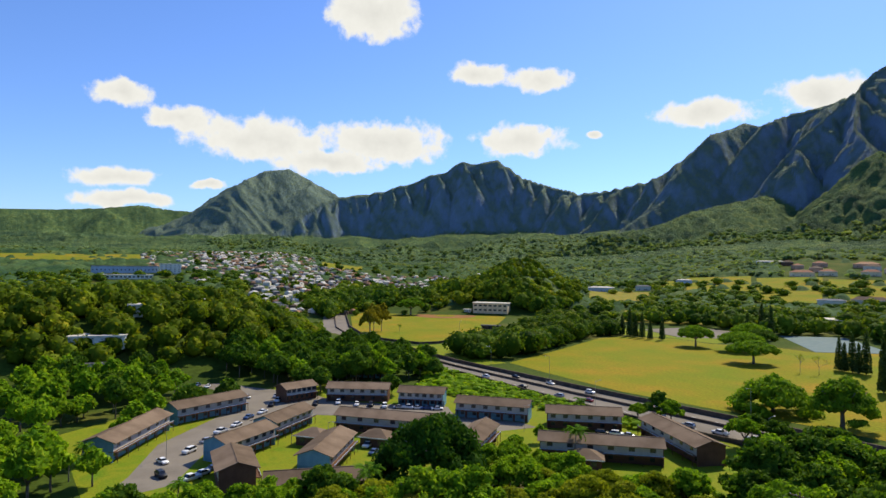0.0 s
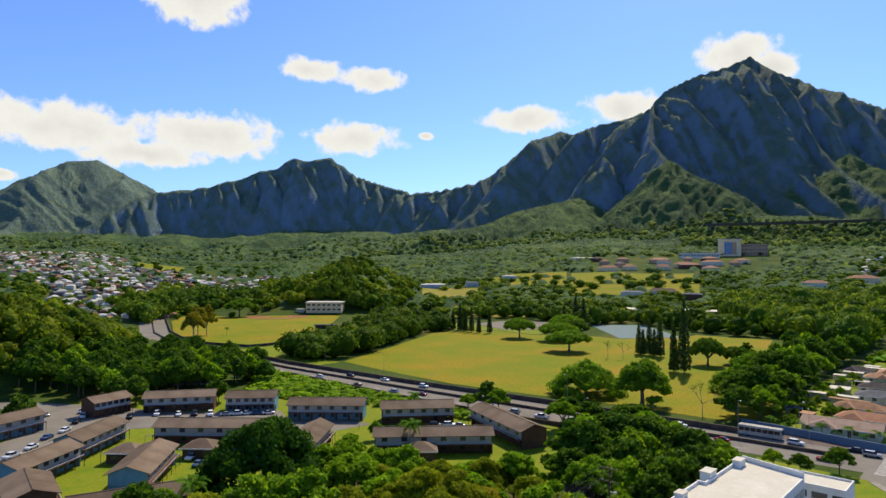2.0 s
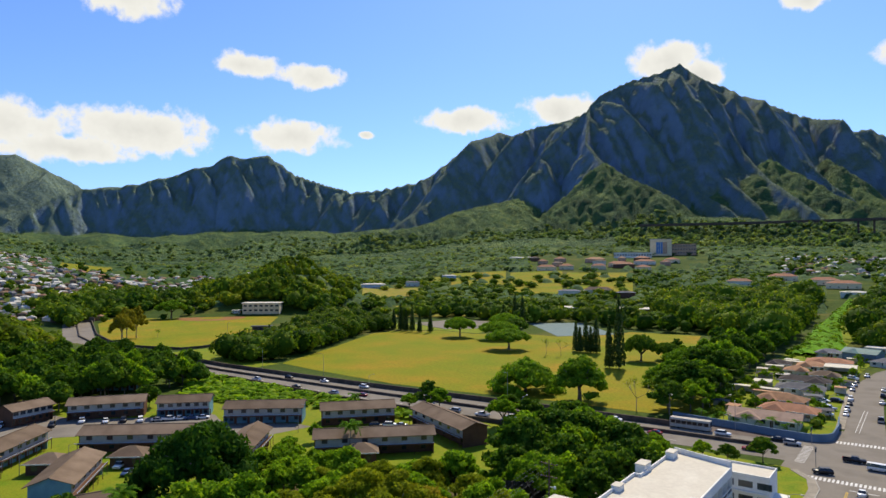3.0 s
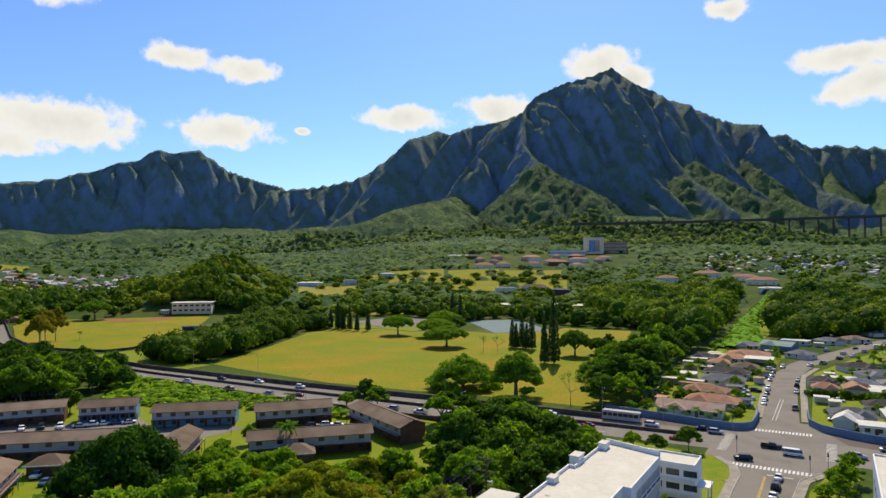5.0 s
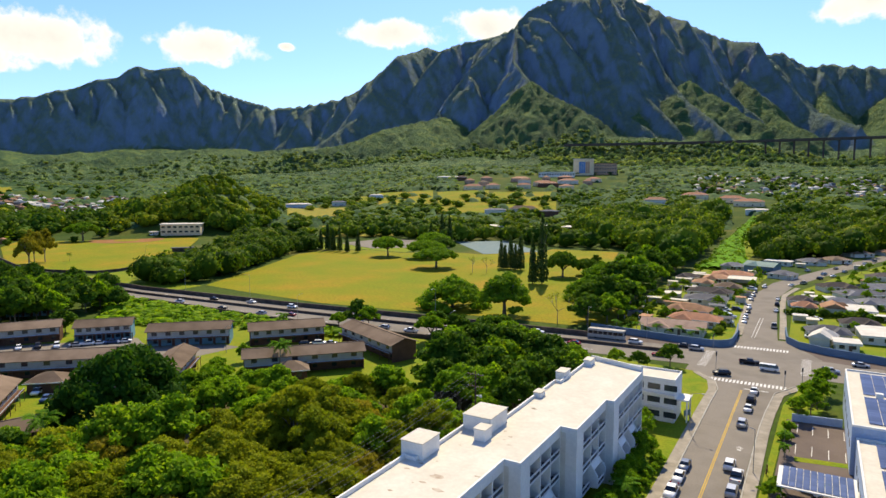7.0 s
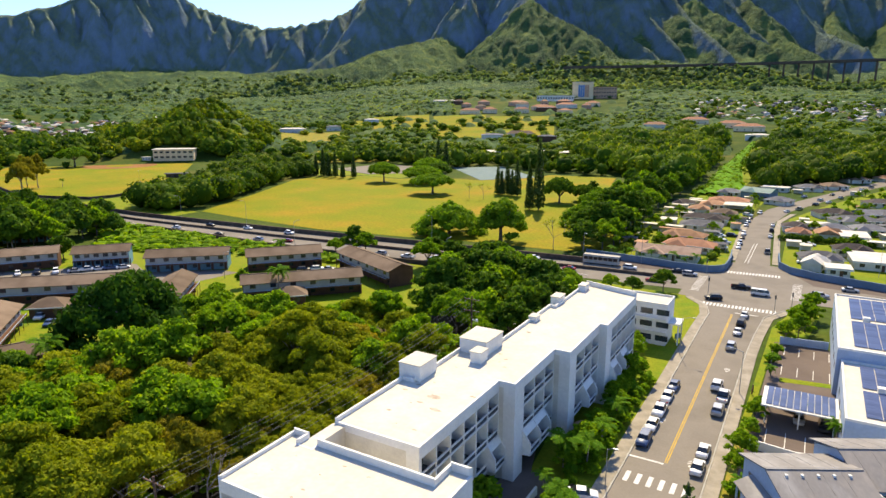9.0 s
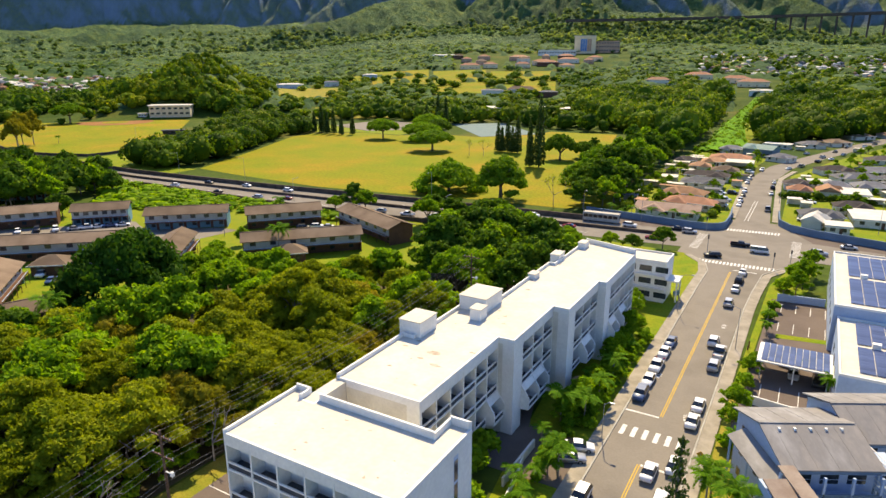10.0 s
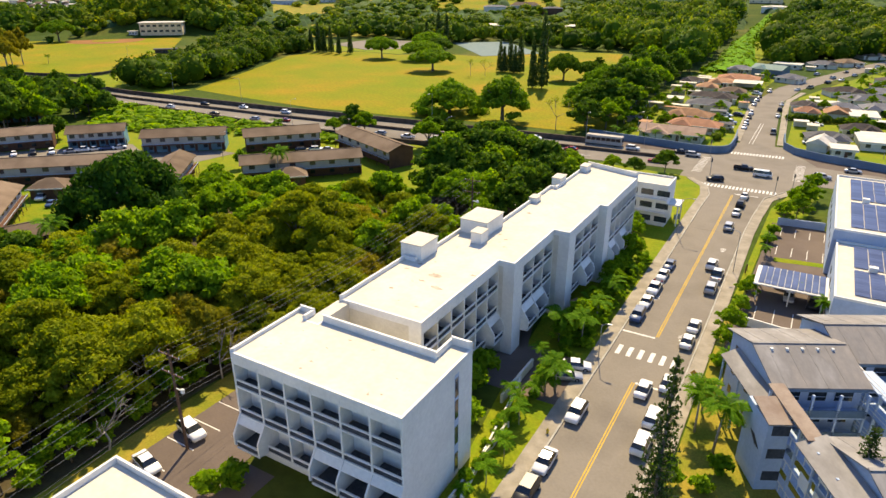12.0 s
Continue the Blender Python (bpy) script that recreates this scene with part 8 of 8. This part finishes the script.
# parked along the street; 0 heads down towards -y
for k, c, x, y, a in (("suv", 0, -18.2, 63.6, 0), ("sedan", 0, -18.3, 53.6, 0), ("suv", 2, -18.3, 48.4, 0), ("suv", 4, -18.1, 92.0, 0), ("sedan", 0, -18.1, 97.4, 0), ("pickup", 0, -18.1, 103.2, 0), ("sedan", 0, -18.1, 109.3, 0), ("sedan", 4, -18.0, 114.4, 0),
                      ("sedan", 0, -12.3, 72.6, 180), ("suv", 0, -9.8, 67.2, 180), ("suv", 0, -9.8, 61.8, 180), ("sedan", 0, -9.7, 87.8, 180), ("sedan", 0, -9.7, 93.0, 180), ("suv", 1, -9.7, 108.0, 180), ("pickup", 0, -9.6, 114.0, 180), ("suv", 0, -11.2, 118.4, 180),
                      ("suv", 1, -11.4, 141.0, 180), ("sedan", 0, -11.2, 151.6, 180), ("suv", 2, -11.2, 158.4, 180), ("sedan", 0, -11.1, 165.4, 180), ("sedan", 0, -9.8, 75.5, 180),
                      ("suv", 2, -19.8, 177.0, -70), ("van", 0, -9.3, 187.4, 92), ("pickup", 2, -14.6, 192.0, 95), ("suv", 1, 4.8, 193.2, 96), ("sedan", 1, 12, 204, 96), ("sedan", 0, -21.8, 73.5, 110), ("sedan", 1, -22.0, 70.5, 115),
                      ("sedan", 0, -56.2, 31.0, 78), ("suv", 0, -56.4, 37.2, 78), ("van", 0, 1.0, 117.5, 160), ("suv", 2, 5.8, 110.5, 0), ("sedan", 1, 2.2, 111.5, 0)):
    park(k, c, x, y, a)
# highway traffic
rng = np.random.RandomState(12)
for i, (x, y) in enumerate(((-205.2, 186.5), (-182.4, 187.2), (-205.4, 171.4), (-183.2, 171.2), (-171.8, 175.5), (-72.4, 185.3), (-98.2, 194.2), (-88, 196.8), (-79.6, 197.0), (-47.6, 199.0), (-33.4, 202.0), (-29.7, 200.0), (-37.9, 187.6), (-117.1, 176.0), (-140.0, 176.5), (-150, 190), (-108, 179), (-232, 171.5), (-225, 183.5), (-128, 175.5), (-64, 188.4), (30, 200), (44, 206), (60, 203))):
    k, c = [("sedan", 0), ("suv", 0), ("sedan", 2), ("suv", 1), ("sedan", 3), ("pickup", 0), ("suv", 2), ("sedan", 1)][i % 8]
    park(k, c, x, y, 90 + 4 if y > np.interp(x, [-266, -185, -117, -58, 60], [177, 181, 187, 193, 203]) else -86)
# cars by the terraces
for i, (x, y, a) in enumerate(((-208.4, 96.8, 60), (-204.8, 100.6, 60), (-200.6, 104, 60), (-196.5, 107.6, 150), (-194.6, 110.2, 150), (-192.7, 112.8, 150), (-190.5, 115.6, 150), (-188.0, 118.2, 150), (-135.5, 144.6, 130), (-132.5, 147.6, 130), (-129.5, 149.5, 130), (-159.1, 77.6, 40), (-161.8, 82.2, 40), (-152.5, 76.0, 40),
                               (-172, 26.5, 105), (-161, 24.5, 100), (-178, 34, 40), (-186, 40, 35), (-194, 46, 35), (-200, 52, 40), (-208, 58, 40), (-213, 64, 40), (-222, 70, 60), (-228, 74, 60), (-236, 76, 60), (-155, 30, 20), (-157.5, 33, 20), (-160, 36, 20), (-163, 39, 20), (-216, 84, 60), (-214, 92, 60), (-240, 66, 100), (-252, 64, 100), (-268, 58, 60), (-273, 55, 60), (-186, 96, 30), (-182, 102, 30), (-180, 107, 150), (-176, 111, 150))):
    k, c = [("sedan", 0), ("suv", 2), ("suv", 0), ("sedan", 1), ("pickup", 0), ("sedan", 0), ("sedan", 4)][i % 7]
    park(k, c, x, y, a)
# cars in the suburb
for i, (x, y, a) in enumerate(((-21.3, 250, 3), (-21.6, 258, 3), (-21.9, 270, 3), (-22.3, 279, 3), (-11.5, 246, 182), (-12.6, 278, 182), (-13.0, 292, 182), (-13.4, 306, 182), (-23.4, 300, 3), (-23.5, 322, 3), (-21, 340, -5), (-5, 362, 160), (-10, 352, 160), (2, 384, 155), (8, 398, 155), (14, 420, 160), (22, 446, 160), (-26.5, 246, 80), (-27.0, 256, 80), (-29, 262, 80),
                               (-26, 272, 80), (-30, 270, 80), (4, 404, 155), (10, 434, 160), (26, 470, 160), (32, 488, 160), (1, 268, 95), (14, 268, 95), (0, 235, 95), (-4, 415, 155), (16, 460, 160), (-25.5, 330, 80), (-23.5, 312, 3))):
    k, c = [("sedan", 0), ("suv", 1), ("sedan", 2), ("suv", 0), ("pickup", 1), ("sedan", 0), ("suv", 2)][i % 7]
    park(k, c, x, y, a)


def bus(x, y, turn, colour, label):
    t = thing("bus", label, "bus", "", pose(x, y, 0.055, 0, 0, turn))
    body = part("body", Build().slab([(-1.25, -5.9, 0.4), (-1.25, 5.9, 0.4), (-1.25, 5.9, 2.9), (-1.1, 5.8, 3.1), (-1.1, -5.8, 3.1), (-1.25, -5.9, 2.9)], (2.5, 0, 0)), colour, t)
    for sx in (-1.26, 1.24):
        for i in range(7):
            part("window", Build().box(sx, sx + 0.03, -5.4 + i * 1.6, -4.0 + i * 1.6, 1.5, 2.5), M["carglass"], body)
    part("windscreen", Build().box(-1.1, 1.1, -5.94, -5.9, 1.3, 2.7), M["carglass"], body)
    for sx in (-1.1, 1.1):
        for y0 in (-3.9, 3.2):
            part("wheel", Build().tube([(sx - 0.14, y0, 0.45), (sx + 0.14, y0, 0.45)], [0.46, 0.46], 12), M["tyre"], t)


bus(-57.4, 201.0, 93, M["dun"], "long bus with dark windows and a pale roof")

# ---- street furniture ----
def pole_line():
    t = thing("power_pole", "tall brown wooden power pole with crossarms", "pole", "power poles", pose(-54.8, 35.2, 0))
    part("pole", Build().tube([(0, 0, -0.5), (0, 0, 13.4)], [0.2, 0.13], 8), M["wood"], t)
    for z in (12.6, 10.2):
        arm = part("crossarm", Build().box(-1.75, 1.75, -0.08, 0.08, z, z + 0.14), M["wood"], t)
        for x in (-1.6, -0.6, 0.6, 1.6):
            part("insulator", Build().tube([(x, 0, z + 0.14), (x, 0, z + 0.34)], [0.05, 0.035], 6), M["white"], arm)
    part("transformer_bracket", Build().box(0.1, 1.2, -0.05, 0.05, 8.4, 8.52).box(1.0, 1.35, -0.15, 0.15, 8.2, 8.7), M["white"], t)
    t2 = copy_thing(t, pose(-56.5, 108, 0))
    t3 = copy_thing(t, pose(-53.5, -28, 0))
    return t


pole_line()
for x, z in ((-1.6, 12.95), (-0.6, 12.95), (0.6, 12.95), (1.6, 12.95), (-1.6, 10.55), (0.6, 10.55), (1.6, 10.55), (1.1, 8.5), (0.15, 7.2)):
    c = Build()
    for (xa, ya), (xb, yb) in (((-54.8, 35.2), (-56.5, 108)), ((-53.5, -28), (-54.8, 35.2))):
        pts = [(xa + (xb - xa) * s + x, ya + (yb - ya) * s, z - 1.6 * 4 * s * (1 - s)) for s in np.linspace(0, 1, 15)]
        c.tube(pts, [0.013] * 15, 4)
    tagged(part("power_cable", c, M["wire"], None, "sagging power cable between poles"), category="cable", group="power cables")


def lamp_post(x, y, h, arm, turn, label="street lamp on a slim grey pole", name="street_lamp"):
    t = thing(name, label, "lamp", "street lamps", pose(x, y, 0.05, 0, 0, turn))
    part("pole", Build().tube([(0, 0, 0), (0, 0, h)], [0.08, 0.045], 7), M["steel"], t)
    a_ = part("arm", Build().tube([(0, 0, h - 0.15), (arm * 0.6, 0, h + 0.25), (arm, 0, h + 0.3)], [0.05, 0.04, 0.035], 6), M["steel"], t)
    part("lamp_head", Build().box(arm - 0.15, arm + 0.5, -0.13, 0.13, h + 0.22, h + 0.36), M["steel"], a_)


for x, y, h, arm, turn in ((-19.8, 77.4, 5.6, 0.9, 0), (-7.4, 118, 8, 2.0, 180), (-20.2, 132, 8, 2.2, 0), (-62, 196, 11, 3, -60), (-122, 200, 11, 3, -80), (-212, 192, 11, 3, -80), (-250, 188, 11, 3, -80), (-165, 172, 9, 2, 80), (-100, 173, 9, 2, 80), (-46, 207, 9, 2, -80), (-24.5, 240, 8, 2, 0), (-8.8, 262, 8, 2, 180), (-25, 286, 8, 2, 0), (-348, 235, 14, 2, 0), (-172, 60, 8, 1.5, 30), (-160, 66, 8, 1.5, 30), (-176, 28, 8, 1.5, 30), (-150, 126, 8, 1.5, 30), (20, 226, 10, 2, 90)):
    lamp_post(x, y, h, arm, turn)
for x, y in ((-21.9, 182.4), (-1.4, 177.0), (-5.0, 172.5), (-25.6, 205)):
    t = thing("traffic_signal", "traffic signal on a slim pole", "traffic light", "traffic signals", pose(x, y, 0.05))
    part("pole", Build().tube([(0, 0, 0), (0, 0, 4.6)], [0.09, 0.07], 7), M["steel"], t)
    h_ = part("signal_head", Build().box(-0.18, 0.18, -0.16, 0.12, 3.6, 4.6), M["rail"], t)
    for i, z in enumerate((3.78, 4.1, 4.42)):
        part("lens", Build().tube([(0, -0.17, z), (0, -0.16, z)], [0.1, 0.1], 8), M["rail"], h_)
t = thing("fire_hydrant", "yellow fire hydrant on the pavement", "hydrant", "", pose(-20.0, 58.6, 0.17))
part("barrel", Build().tube([(0, 0, 0), (0, 0, 0.55), (0, 0, 0.72)], [0.15, 0.13, 0.04], 10), M["yellow"], t)
part("nozzle", Build().tube([(-0.24, 0, 0.42), (0.24, 0, 0.42)], [0.06, 0.06], 8), M["yellow"], t)
t = thing("warning_sign", "orange diamond warning sign on a post", "sign", "", pose(-7.0, 76.5, 0.17))
part("post", Build().tube([(0, 0, 0), (0, 0, 2.6)], [0.03, 0.03], 6), M["steel"], t)
part("sign_plate", Build().slab([(0, 0.05, 2.9), (0.5, 0.05, 2.4), (0, 0.05, 1.9), (-0.5, 0.05, 2.4)], (0, -0.03, 0)), M["sign"], t)
t = thing("notice_board", "green notice board on the lawn", "sign", "", pose(-21.9, 139.0, 0.06, 0, 0, 60))
for x in (-0.8, 0.8):
    part("post", Build().box(x - 0.06, x + 0.06, -0.06, 0.06, 0, 1.3), M["wood"], t)
part("board", Build().box(-1.0, 1.0, -0.05, 0.05, 0.9, 2.1), M["greenroof"], t)
t = thing("parasol", "tan thatched parasol beside the garden", "parasol", "", pose(-26.8, 88.5, 0.06))
part("pole", Build().tube([(0, 0, 0), (0, 0, 2.6)], [0.05, 0.05], 6), M["wood"], t)
part("canopy", Build().tube([(0, 0, 2.1), (0, 0, 2.9)], [1.4, 0.06], 8), M["tanroof"], t)
for y in (118.6, 120.6):
    t = thing("bollard", "short rusty steel bollard", "bollard", "bollards", pose(-5.4, y, 0.17))
    part("post", Build().tube([(0, 0, 0), (0, 0, 1.0)], [0.12, 0.12], 8), M["brownwall"], t)

# painted bicycle lane marks: twin chevrons
for x, y in ((-10.7, 88.9), (-17.2, 100.5), (-10.6, 128.0)):
    b = Build()
    for k in (0.0, 0.55):
        b.add([(x - 0.5, y + k, 0.062), (x, y + k + 0.45, 0.062), (x + 0.5, y + k, 0.062), (x + 0.5, y + k + 0.22, 0.062), (x, y + k + 0.67, 0.062), (x - 0.5, y + k + 0.22, 0.062)], [(0, 1, 4, 5), (1, 2, 3, 4)])
    b.box(x - 0.3, x + 0.3, y - 0.75, y - 0.3, 0.055, 0.062)
    setting("lane_mark", b, M["paint_white"], "worn white bicycle lane mark")

# prototypes are not part of the place
for proto in MID_BRIGHT + MID_DARK + BRIGHT + OLIVE + BRONZE + DARK + SHRUB + MIDGREEN + RAIN + [BIG_DARK, PARK_DOME, PARK_WIDE, PINE] + COLUMN + PALM + PALM_SMALL + BARE + list(GARAGE.values()) + list(FAR_GARAGE.values()):
    for ob in (*proto.children_recursive, proto):
        bpy.data.objects.remove(ob)
